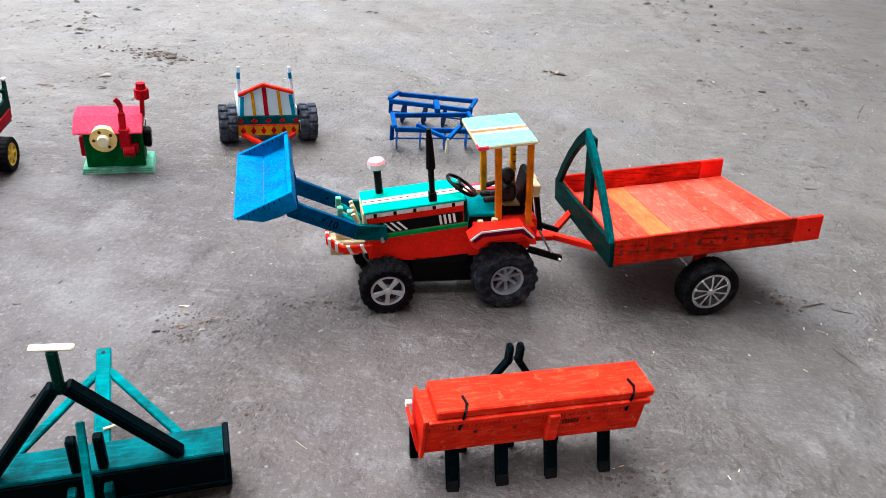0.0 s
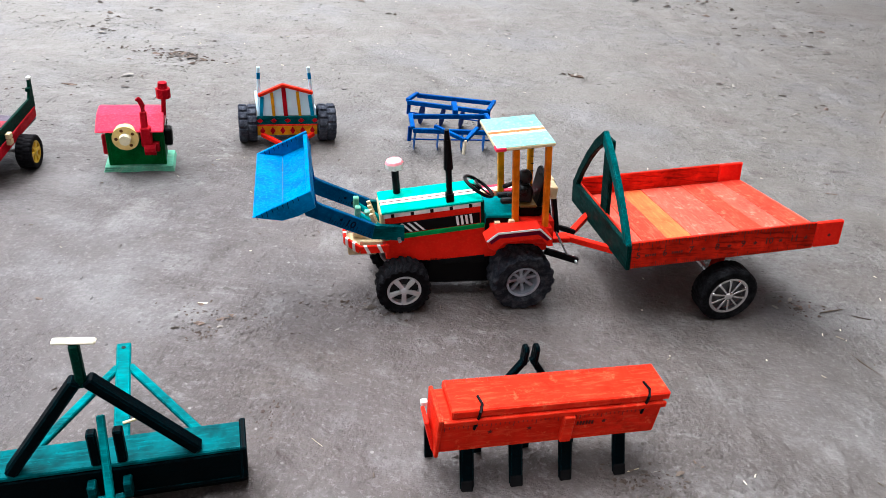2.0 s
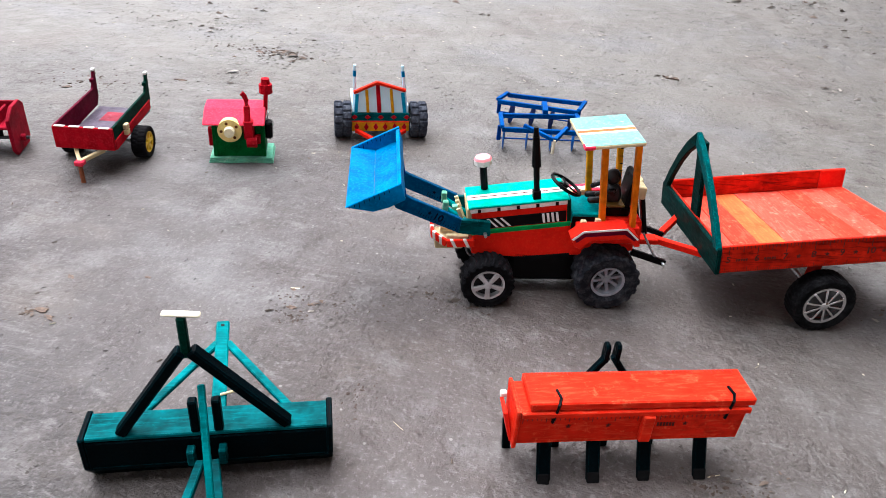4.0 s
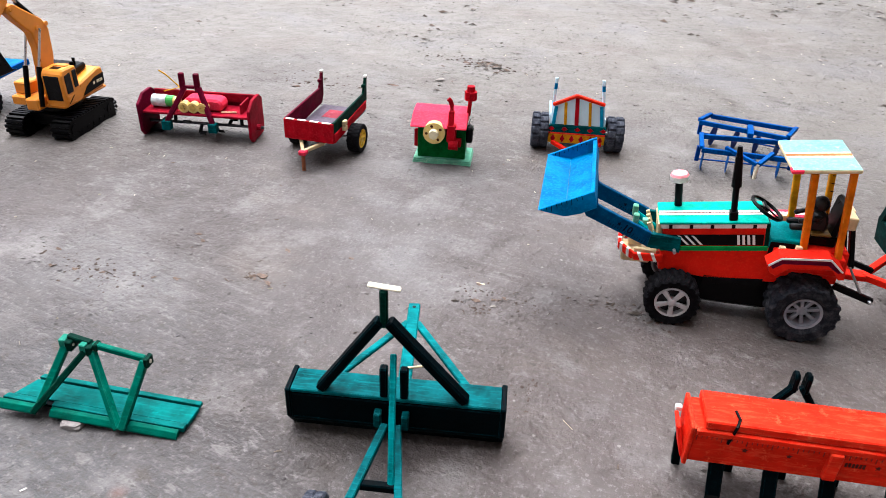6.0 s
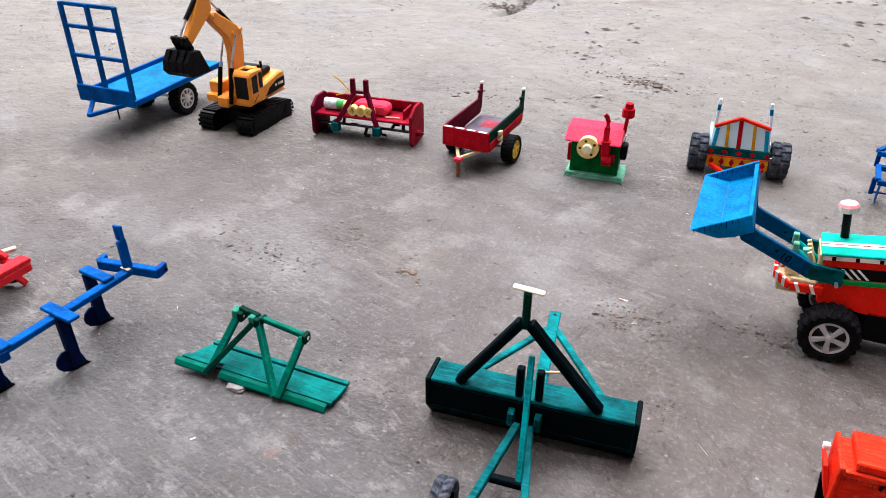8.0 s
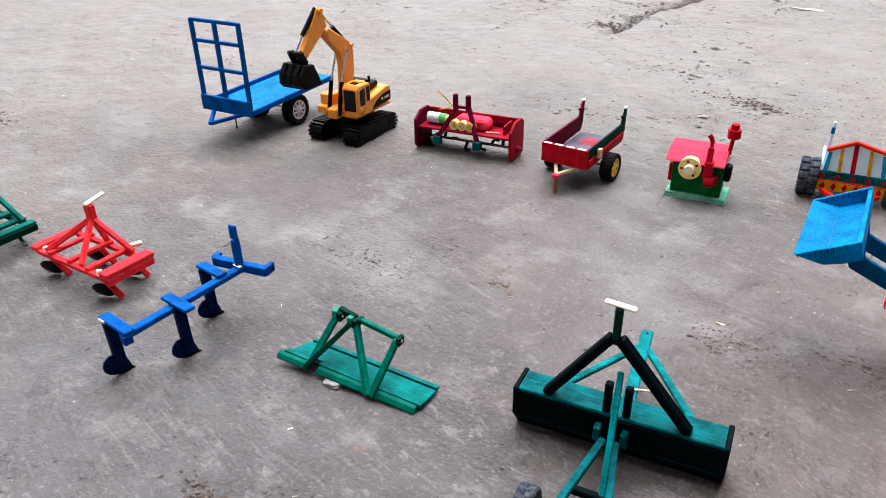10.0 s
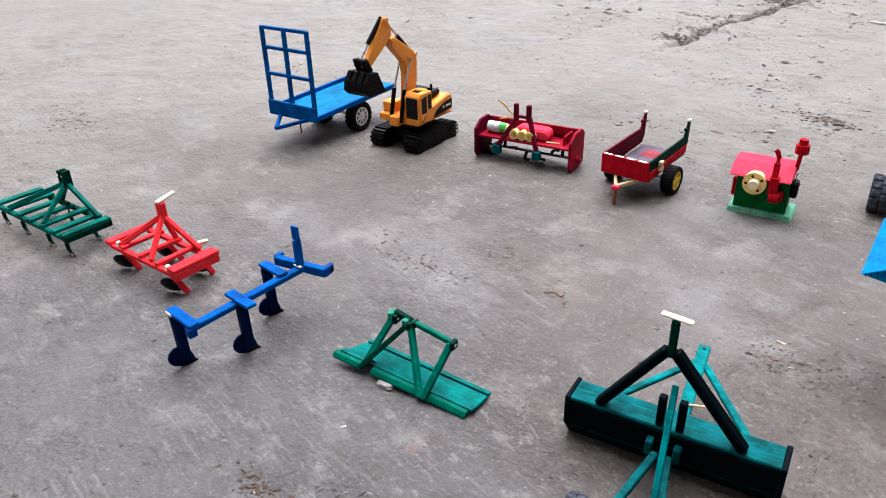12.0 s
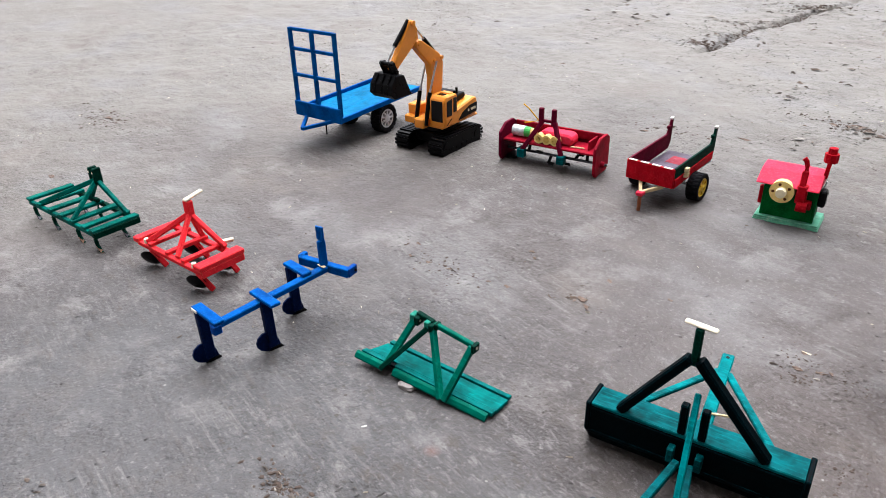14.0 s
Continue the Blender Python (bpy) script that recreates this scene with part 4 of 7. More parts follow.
# ---- red trailer behind the tractor ----
def build_trailer():
    W, EB = 0.1526, 0.017
    t = thing("toy_trailer", pose(0.1484, 0.5319, 0, 0, 0, 14), "red wooden toy trailer with ruler sides and a green headboard", "toy trailer")
    T = Matrix.Translation((0, 0, 0.0578)) @ Matrix.Rotation(radians(-6.75), 4, "Y") @ Matrix.Rotation(radians(-4.0), 4, "X")
    # deck of planks
    mats = [DECK_PALE, DECK, DECK_ORANGE, DECK_PALE, DECK_PALE, DECK, DECK_PALE, DECK]
    base = part("deck", prism([(0.002, 0.004), (0.2040, 0.004), (0.2045 - EB, W - 0.004), (0.002, W - 0.004)], 0.0012, 0.0038, "z", 0.0003, T), RED_DEEP, t, "red plank deck with worn streaks")
    for k in range(8):
        x0, x1 = 0.003 + 0.0253 * k, 0.003 + 0.0253 * k + (0.0250 if k < 7 else 0.0235)
        xf0, xf1 = 0.003 + 0.0232 * k, 0.003 + 0.0232 * k + 0.0229
        top = 0.0060 + 0.0003 * (k % 2)
        part("plank", prism([(x0, 0.0032), (x1, 0.0032), (xf1, W - 0.0032), (xf0, W - 0.0032)], 0.0038, top, "z", 0.0004, T), mats[k], base)
    part("deck_edge", beam((0.2055, 0.004, 0.0036), (0.2055 - EB, W - 0.004, 0.0036), 0.0016, 0.0050, (0, 0, 1), 0.0003, None, T), DECK_PALE, t)
    for side in (0, 1):
        y0, y1 = (0.0, 0.003) if side == 0 else (W - 0.003, W)
        cut = 0.0 if side == 0 else EB
        rail = part("side_board", box(0.0, 0.1795 - cut, y0, y1, 0.0, 0.0265, 0.0006, T), RED_DEEP, t, "red side board cut from a wooden ruler")
        part("end_block", box(0.1802 - cut, 0.2065 - cut, y0 - 0.0006, y1 + 0.0006, 0.0008, 0.0262, 0.0007, T), RED, t)
        yo = y0 - 0.0008 if side == 0 else y1 + 0.0008
        part("nail_head", rod((0.1935 - cut, yo, 0.0125), (0.1935 - cut, yo + (0.0004 if side == 0 else -0.0004), 0.0125), 0.0016, 10, None, None, T), INK, rail)
        out = -0.00012 if side == 0 else 0.00012
        ye = y0 if side == 0 else y1
        bm = bmesh.new()
        for k in range(0, 57):
            x = 0.0063 + 0.0031750 * k
            if x > 0.178 - cut:
                break
            ln = 0.0085 if k % 8 == 0 else 0.0058 if k % 4 == 0 else 0.0030
            a, b = sorted((ye, ye + out))
            add_box(bm, x - 0.00036, x + 0.00036, a, b, 0.0262 - ln, 0.0262, 0, T)
        for k in range(0, 87 if side == 0 else 78):
            x = 0.004 + 0.0020 * k
            ln = 0.0052 if k % 10 == 0 else 0.0036 if k % 5 == 0 else 0.0022
            a, b = sorted((ye, ye + out))
            add_box(bm, x - 0.00024, x + 0.00024, a, b, 0.0004, 0.0004 + ln, 0, T)
        for k in range(7 if side == 0 else 6):
            x = 0.0182 + 0.0254 * k
            fm = T @ Matrix.Translation((x, ye + out, 0.0125)) @ Matrix.Rotation(radians(90 if side == 0 else -90), 4, "X")
            if k > 1:
                star_mesh(0.0027, fm, bm)
            else:
                for j in range(5):
                    a, b = sorted((ye, ye + out))
                    add_box(bm, x - 0.0052 + 0.0022 * j, x - 0.0036 + 0.0022 * j, a, b, 0.0112, 0.0136, 0, T)
        part("ruler_printing", bm, INK, rail)
        if side == 0:
            for k, d in enumerate(("5", "6", "7", "8", "9", "10", "11")):
                fm = T @ Matrix.Translation((0.0063 + 0.0254 * k, ye + out, 0.0130)) @ Matrix.Rotation(radians(90), 4, "X")
                lettering(d, 0.0090, INK, rail, fm)
    part("inner_front_board", box(0.0, 0.0025, 0.003, W - 0.003, 0.004, 0.0240, 0.0005, T), RED_DEEP, t)
    part("headboard", box(-0.0045, -0.0003, -0.001, W + 0.001, -0.001, 0.0250, 0.0009, T), HEAD_GREEN, t, "dark green headboard")
    # pointed headboard frame of two bowed legs and a middle post
    arc = [(0.0, 0.0), (0.19, 0.263), (0.45, 0.56), (0.72, 0.81), (1.0, 1.0)]
    mid, top = 0.0762, 0.1060
    for near in (True, False):
        a0, a1 = (0.0, mid) if near else (W, mid)
        s = 1 if near else -1
        outer = [(a0 + (a1 - a0) * u, 0.0220 + (top - 0.0220) * v) for u, v in arc]
        inner = [(a0 + s * 0.0102 + (a1 - a0 - s * 0.0102) * u, 0.0220 + (top - 0.0135 - 0.0220) * v) for u, v in arc]
        part("frame_leg", prism(outer + inner[::-1], -0.0050, 0.0005, "x", 0.0009, T), LEG_TEAL if near else HEAD_GREEN, t, "green bowed headboard leg")
    part("frame_post", box(0.0008, 0.0050, mid - 0.0085, mid + 0.0085, 0.008, 0.0980, 0.0007, T), HEAD_GREEN, t, "dark green middle post")
    # running gear
    ty = shared("tyre", tyre_mesh(0.0288, 0.021, 36, 0.0005, 0.8, 0.68, 0.45))
    for s in (0, 1):
        y = 0.0045 if s == 0 else W - 0.0045
        o = -1 if s == 0 else 1
        rim = shared("rim", rim_mesh(0.0193, 0.020, 10, 0.0019, 0.10, 0.22, o))
        add_wheel(t, 0.1060, y, 0.0287, ty, rim, RUBBER_WORN, CHROME, "black tyre with a fine dusty tread", "shiny chrome ten-spoke rim", 8, shared("rim_well", well_mesh(0.0193, 0.020, 0.10, o)), WELL_GREY)
        part("axle_bracket", beam((0.1060, 0.030 if s == 0 else W - 0.030, 0.0287), (0.108, 0.030 if s == 0 else W - 0.030, 0.066 if s == 0 else 0.060), 0.006, 0.012, (0, 1, 0)), RED_DEEP, t)
    part("axle", rod((0.1060, 0.005, 0.0287), (0.1060, W - 0.005, 0.0287), 0.0024, 10), STEEL, t)
    part("under_beam", box(0.004, 0.17, 0.062, 0.086, -0.007, 0.0012, 0.0008, T), RED_DEEP, t)
    # drawbar
    for y in (0.040, 0.112):
        part("drawbar_leg", beam((0.001, y, 0.0530), (-0.0330, 0.0775, 0.0450), 0.006, 0.0065), RED, t, "red drawbar leg")
    part("drawbar", box(-0.062, -0.030, 0.0715, 0.0835, 0.0418, 0.0478, 0.0008), RED, t)
    part("hitch_pin", rod((-0.057, 0.0775, 0.030), (-0.057, 0.0775, 0.056), 0.0013, 8), CREAM, t, "bamboo hitch pin")
    return t


build_trailer()


# ---- box scraper in front ----
def build_scraper():
    t = thing("toy_box_scraper", pose(-0.2715, 0.2372, 0, 0, 0, 20), "dark teal toy box scraper with rear wheels and a T handle", "toy implement")
    x0, x1, yf, yb, h = -0.006, 0.150, -0.004, 0.0195, 0.0425
    part("top_board", box(x0 + 0.002, x1 - 0.002, yf, yb, h - 0.0035, h, 0.0008), TEAL, t, "teal painted top board")
    # upright and lower boards carry shade in their colour; the top stays teal
    part("front_board", box(x0 + 0.002, x1 - 0.002, yf - 0.0005, yf + 0.003, 0.0150, h - 0.004, 0.0006), TEAL_DARK, t, "dark green front board with shade in its near-black colour")
    part("lower_board", prism([(yf - 0.0003, 0.0148), (yf + 0.0030, 0.0148), (yf + 0.0120, 0.0015), (yf + 0.0085, 0.0012)], x0 + 0.002, x1 - 0.002, "x", 0.0004), TEAL_DARK, t, "dark sloping lower board with shade in its near-black colour")
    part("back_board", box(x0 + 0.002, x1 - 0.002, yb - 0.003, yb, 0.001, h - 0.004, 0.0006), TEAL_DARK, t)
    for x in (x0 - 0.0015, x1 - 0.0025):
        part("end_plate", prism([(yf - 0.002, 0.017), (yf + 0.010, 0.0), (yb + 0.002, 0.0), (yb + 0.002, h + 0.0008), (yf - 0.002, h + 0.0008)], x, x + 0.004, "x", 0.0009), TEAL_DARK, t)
    part("blade_strip", box(x0 + 0.004, x1 - 0.004, yf - 0.0012, yf - 0.0006, 0.0150, 0.0175, 0.0002), TEAL_DARK, t)
    # near pair of braces and the T handle
    for xf, xt in ((0.0175, 0.0612), (0.1228, 0.0668)):
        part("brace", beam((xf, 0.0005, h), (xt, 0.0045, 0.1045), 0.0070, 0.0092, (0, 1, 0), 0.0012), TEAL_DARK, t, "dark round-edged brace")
    post = part("handle_post", box(0.0612, 0.0666, 0.0020, 0.0075, 0.099, 0.1300, 0.0010), GREEN_DARK, t)
    part("handle", beam((0.0530, 0.006, 0.1318), (0.0755, 0.0045, 0.1308), 0.0052, 0.0024, (0, 0, 1), 0.0009), IVORY, post, "ivory stick handle")
    # flat drawbar reaching out behind, with its two stays
    hp = part("drawbar", beam((0.0765, 0.0100, 0.0395), (0.0700, 0.1120, 0.0415), 0.0098, 0.0042, (0, 0, 1), 0.0010), TEAL_BRIGHT, t, "teal drawbar with a pin hole")
    part("pin_hole", rod((0.0704, 0.1060, 0.0385), (0.0704, 0.1060, 0.0438), 0.0015, 10), BLACK, hp)
    for xf, xt in ((0.0250, 0.0680), (0.1240, 0.0755)):
        part("stay", beam((xf, 0.0150, 0.0400), (xt, 0.0880, 0.0405), 0.0058, 0.0040, (0, 0, 1), 0.0008), TEAL_BRIGHT, t, "teal drawbar stay")
    part("peg", rod((0.0760, 0.0300, 0.0425), (0.0920, 0.0345, 0.0428), 0.0010, 8), CREAM, t)
    # lifting bar and its guides
    for x in (0.0615, 0.0760):
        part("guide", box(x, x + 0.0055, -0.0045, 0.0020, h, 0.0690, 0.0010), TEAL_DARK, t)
    part("lift_bar", beam((0.0710, 0.0000, 0.0800), (0.0790, -0.0610, 0.0180), 0.0052, 0.0044, (1, 0, 0), 0.0008), TEAL_BRIGHT, t, "long teal lifting bar")
    for x in (0.0580, 0.0780):
        part("bracket", box(x, x + 0.0050, -0.0120, -0.0045, 0.0200, 0.0330, 0.0008), TEAL, t)
    # wheeled rear frame
    for xa, xb in ((0.0665, 0.0505), (0.0755, 0.0900)):
        part("frame_leg", beam((xa, -0.0125, 0.0240), (xb, -0.0960, 0.0180), 0.0055, 0.0060, (0, 0, 1), 0.0008), TEAL, t)
    part("cross_bar", box(0.0570, 0.0860, -0.0640, -0.0585, 0.0150, 0.0210, 0.0008), TEAL_DARK, t)
    part("wheel_axle", rod((0.0360, -0.0960, 0.0195), (0.1050, -0.0960, 0.0195), 0.0018, 8), STEEL, t)
    ty = shared("tyre", tyre_mesh(0.0195, 0.0125, 16, 0.0014, 0.4))
    for x, o in ((0.0360, 1), (0.1045, -1)):
        w = add_wheel(t, x, -0.0960, 0.0195, ty, shared("rim", rim_mesh(0.0120, 0.012, 6, 0.0028, 0.3, 0.3, o)), RUBBER_GREY, BLACK_PLASTIC, "dusty black tyre", "", 0.0, shared("rim_well", well_mesh(0.0120, 0.012, 0.3, o)))
        w.matrix_basis = pose(x, -0.0960, 0.0195, 0, 0, 90)


build_scraper()


# ---- seed drill ----
def build_seeder():
    t = thing("toy_seed_drill", pose(0.012, 0.3099, 0, 0, 0, 17), "orange-red toy seed drill on dark green tines", "toy implement")
    part("hopper", prism([(0.0085, 0.028), (0.0330, 0.028), (0.0370, 0.060), (0.0065, 0.060)], -0.0175, 0.1430, "x", 0.0008), ORANGE_RED, t, "orange-red wooden hopper")
    part("lid", box(-0.0115, 0.1465, 0.0060, 0.0375, 0.0606, 0.0672, 0.0010), ORANGE_RED, t, "orange-red lid with wire clips")
    part("front_rail", box(-0.0165, 0.1440, 0.0040, 0.0068, 0.0555, 0.0600, 0.0006), ORANGE_RED, t)
    part("end_board", prism([(0.0060, 0.026), (0.0340, 0.026), (0.0390, 0.0615), (0.0045, 0.0615)], -0.0200, -0.0172, "x", 0.0006), ORANGE_RED, t)
    part("end_flap", beam((-0.0195, 0.020, 0.027), (-0.0255, 0.022, 0.0520), 0.0026, 0.0180, (0, 1, 0), 0.0006), RED, t, "red end flap")
    part("end_block", box(-0.0262, -0.0218, 0.030, 0.034, 0.0505, 0.0550, 0.0006), WHITE, t)
    part("front_block", box(0.0675, 0.0755, 0.0020, 0.0072, 0.0330, 0.0560, 0.0006), ORANGE_RED, t)
    for x in (0.0075, 0.1290):
        part("wire_clip", tube([(x + 0.001, 0.0180, 0.0682), (x + 0.002, 0.0100, 0.0686), (x, 0.0052, 0.0660), (x - 0.001, 0.0052, 0.0590), (x - 0.003, 0.0045, 0.0515)], 0.0011, 6), BLACK, t)
    for x in (0.017, 0.045, 0.100):
        bm = bmesh.new()
        star_mesh(0.0022, Matrix.Translation((x, 0.0067, 0.0455)) @ Matrix.Rotation(radians(90), 4, "X"), bm)
        part("printed_star", bm, INK, t)
    bm = bmesh.new()
    for k in range(6):
        add_box(bm, 0.080 + 0.0022 * k, 0.0815 + 0.0022 * k, 0.0070, 0.0073, 0.043, 0.0465, 0)
    part("faded_printing", bm, INK, t)
    fm = Matrix.Translation((-0.0100, 0.0364, 0.0675)) @ Matrix.Rotation(radians(180), 4, "X")
    part("ruler_edge", ruler_bars(0.154, fm, 0.0030, 0.0024), INK, t)
    fm = Matrix.Translation((-0.0150, 0.00655, 0.0545)) @ Matrix.Rotation(radians(90), 4, "X") @ Matrix.Diagonal((1, -1, 1, 1))
    part("ruler_edge", ruler_bars(0.150, fm, 0.0032, 0.0030), INK, t)
    part("tine_beam", box(-0.0100, 0.1280, 0.0110, 0.0160, 0.0255, 0.0280, 0.0006), TEAL_DARK, t)
    part("tine_beam", box(-0.0120, 0.1300, 0.0300, 0.0365, 0.0245, 0.0280, 0.0006), TEAL_DARK, t)
    for k, x in enumerate((0.0040, 0.0395, 0.0765, 0.1180)):
        tine = part("tine", prism([(0.0150, 0.0285), (0.0100, 0.0285), (0.0010, 0.010), (-0.0035, 0.0), (-0.0005, 0.0), (0.0060, 0.011)], x - 0.0050, x + 0.0050, "x", 0.0014), TEAL_DARK, t, "dark green tine with a muddy tip")
        part("share", prism([(0.0004, 0.0070), (-0.0010, 0.0072), (-0.0048, 0.0), (-0.0022, 0.0)], x - 0.0046, x + 0.0040 + 0.0006 * (k % 2), "x", 0.0012), MUD, tine)
    for x in (-0.0185, 0.0180, 0.0545, 0.0900):
        part("tine", beam((x, 0.0330, 0.028), (x + 0.002, 0.0310, 0.0), 0.0060, 0.0035, (0, 1, 0), 0.0005), TEAL_DARK, t)
    for xa, xb in ((0.0350, 0.0520), (0.0710, 0.0560)):
        part("hitch_leg", beam((xa, 0.0440, 0.0500), (xb, 0.0475, 0.0720), 0.0050, 0.0050, (0, 1, 0), 0.0008), TEAL_DARK, t)
    for x in (0.0488, 0.0568):
        lug = part("hitch_lug", prism([(0.0440, 0.0675), (0.0525, 0.0675), (0.0525, 0.0805), (0.0505, 0.0830), (0.0460, 0.0830), (0.0440, 0.0805)], x, x + 0.0034, "x", 0.0007), TEAL_DARK, t)
        part("pin_hole", rod((x - 0.0003, 0.0482, 0.0780), (x + 0.0037, 0.0482, 0.0780), 0.0014, 8), BLACK, lug)


build_seeder()


# ---- green grader blade propped on a stone ----
def build_blade():
    B = pose(-0.4770, 0.1480, 0.0112, 0, 2.6, 17)
    t = thing("toy_grader_blade", B, "green toy grader blade lying propped on a stone", "toy implement")
    L = 0.1420
    for y0, y1, zt in ((0.0070, 0.0250, 0.0018), (0.0262, 0.0305, 0.0030)):
        part("blade_board", prism([(0.0010 + 0.42 * y0, y0), (L + 0.05 * y0, y0), (L + 0.05 * y1, y1), (0.0010 + 0.42 * y1, y1)], zt - 0.0036, zt, "z", 0.0004), BLADE_GREEN, t, "green board with pressed grooves")
    part("groove", prism([(0.0130, 0.0246), (L, 0.0246), (L, 0.0266), (0.0130, 0.0266)], -0.0020, 0.0004, "z", 0), TEAL_DARK, t)
    # this dark strip shows in the notch as dark wood plus the brace's painted shadow
    part("groove", prism([(0.0040, 0.0030), (L, 0.0030), (L, 0.0074), (0.0040, 0.0074)], -0.0020, 0.0004, "z", 0), TEAL_DARK, t)
    # the front edge is broken away between the two left-hand lengths
    for xa, xb, sl in ((-0.0010, 0.0285, 0.0020), (0.0385, L, 0.0)):
        part("front_bead", prism([(xa, 0.0012), (xb, 0.0012), (xb, 0.0062), (xa + sl, 0.0062)], -0.0015, 0.0028, "z", 0.0004), BLADE_GREEN, t)
    lip = [(-0.0028, 0.0014), (-0.0054, -0.0022), (-0.0050, -0.0040), (0.0006, -0.0016), (0.0006, 0.0020)]
    part("lower_lip", prism(lip, -0.0045, 0.0285, "x", 0.0003), GREEN, t, "chamfered green front lip with worn edges")
    part("lower_lip", prism(lip, 0.0395, L - 0.0030, "x", 0.0003), GREEN, t, "chamfered green front lip with worn edges")
    z = 0.0402
    part("frame_post", beam((0.0310, -0.0010, 0.003), (0.0402, 0.0315, z), 0.0058, 0.0055, (0, 1, 0), 0.0008), GREEN, t, "green frame post")
    # this brace's shade is put into its colour with the darker green
    part("frame_brace", beam((0.0290, -0.0075, 0.001), (0.0585, 0.0295, z), 0.0048, 0.0055, (0, 1, 0), 0.0008), GREEN_DARK, t, "shaded green brace")
    part("frame_brace", beam((0.0950, -0.0062, -0.002), (0.0590, 0.0300, z), 0.0058, 0.0055, (0, 1, 0), 0.0008), GREEN, t)
    part("frame_post", beam((0.0975, -0.0062, -0.002), (0.1050, 0.0250, z), 0.0058, 0.0055, (0, 1, 0), 0.0008), GREEN, t)
    part("top_bar", beam((0.0620, 0.0300, z + 0.002), (0.1050, 0.0262, z + 0.0005), 0.0045, 0.0050, (0, 0, 1), 0.0008), GREEN, t)
    part("top_bar", beam((0.0400, 0.0335, z + 0.003), (0.0600, 0.0310, z + 0.002), 0.0050, 0.0050, (0, 0, 1), 0.0008), GREEN_DARK, t)
    for x, y, dz in ((0.0395, 0.0305, -0.0010), (0.0570, 0.0285, -0.0010)):
        lug = part("lug", box(x - 0.0040, x + 0.0014, y - 0.0040, y + 0.0046, z - 0.0042 + dz, z + 0.0050 + dz, 0.0007), WORN_GREEN, t, "worn pale green clamp block")
        cheek = part("cheek", box(x + 0.0014, x + 0.0062, y - 0.0046, y + 0.0050, z - 0.0046 + dz, z + 0.0040 + dz, 0.0006), GREEN_DARK, lug, "dark green cheek with a pin hole")
        part("pin_hole", rod((x + 0.0060, y - 0.0012, z + 0.0002 + dz), (x + 0.0065, y - 0.0012, z + 0.0002 + dz), 0.0012, 8), IVORY, lug)
    part("neck", box(0.0630, 0.0665, 0.0262, 0.0335, z - 0.0016, z + 0.0046, 0.0006), GREEN_DARK, t)
    lug = part("lug", box(0.1060, 0.1098, 0.0205, 0.0290, z - 0.0036, z + 0.0046, 0.0006), GREEN_DARK, t, "dark green lug with a pin hole")
    part("pin_hole", rod((0.1096, 0.0245, z + 0.0008), (0.1102, 0.0245, z + 0.0008), 0.0016, 10), IVORY, lug)
    bm = bmesh.new()
    bmesh.ops.create_icosphere(bm, subdivisions=3, radius=1.0)
    for v in bm.verts:
        v.co *= 1 + 0.22 * noise.noise(v.co * 2.3 + Vector((3, 1, 7)))
        v.co = Vector((max(-0.85, min(0.85, v.co.x)) * 0.0095, max(-0.8, min(0.8, v.co.y)) * 0.0085, max(-0.7, min(0.7, v.co.z)) * 0.0040 + 0.0024))
    st = part("stone", bm, STONE, None)
    st.matrix_world = pose(-0.4215, 0.1615, 0, 0, 0, 15)
    tagged(st, "small grey flat stone under the green blade", "stone")


build_blade()


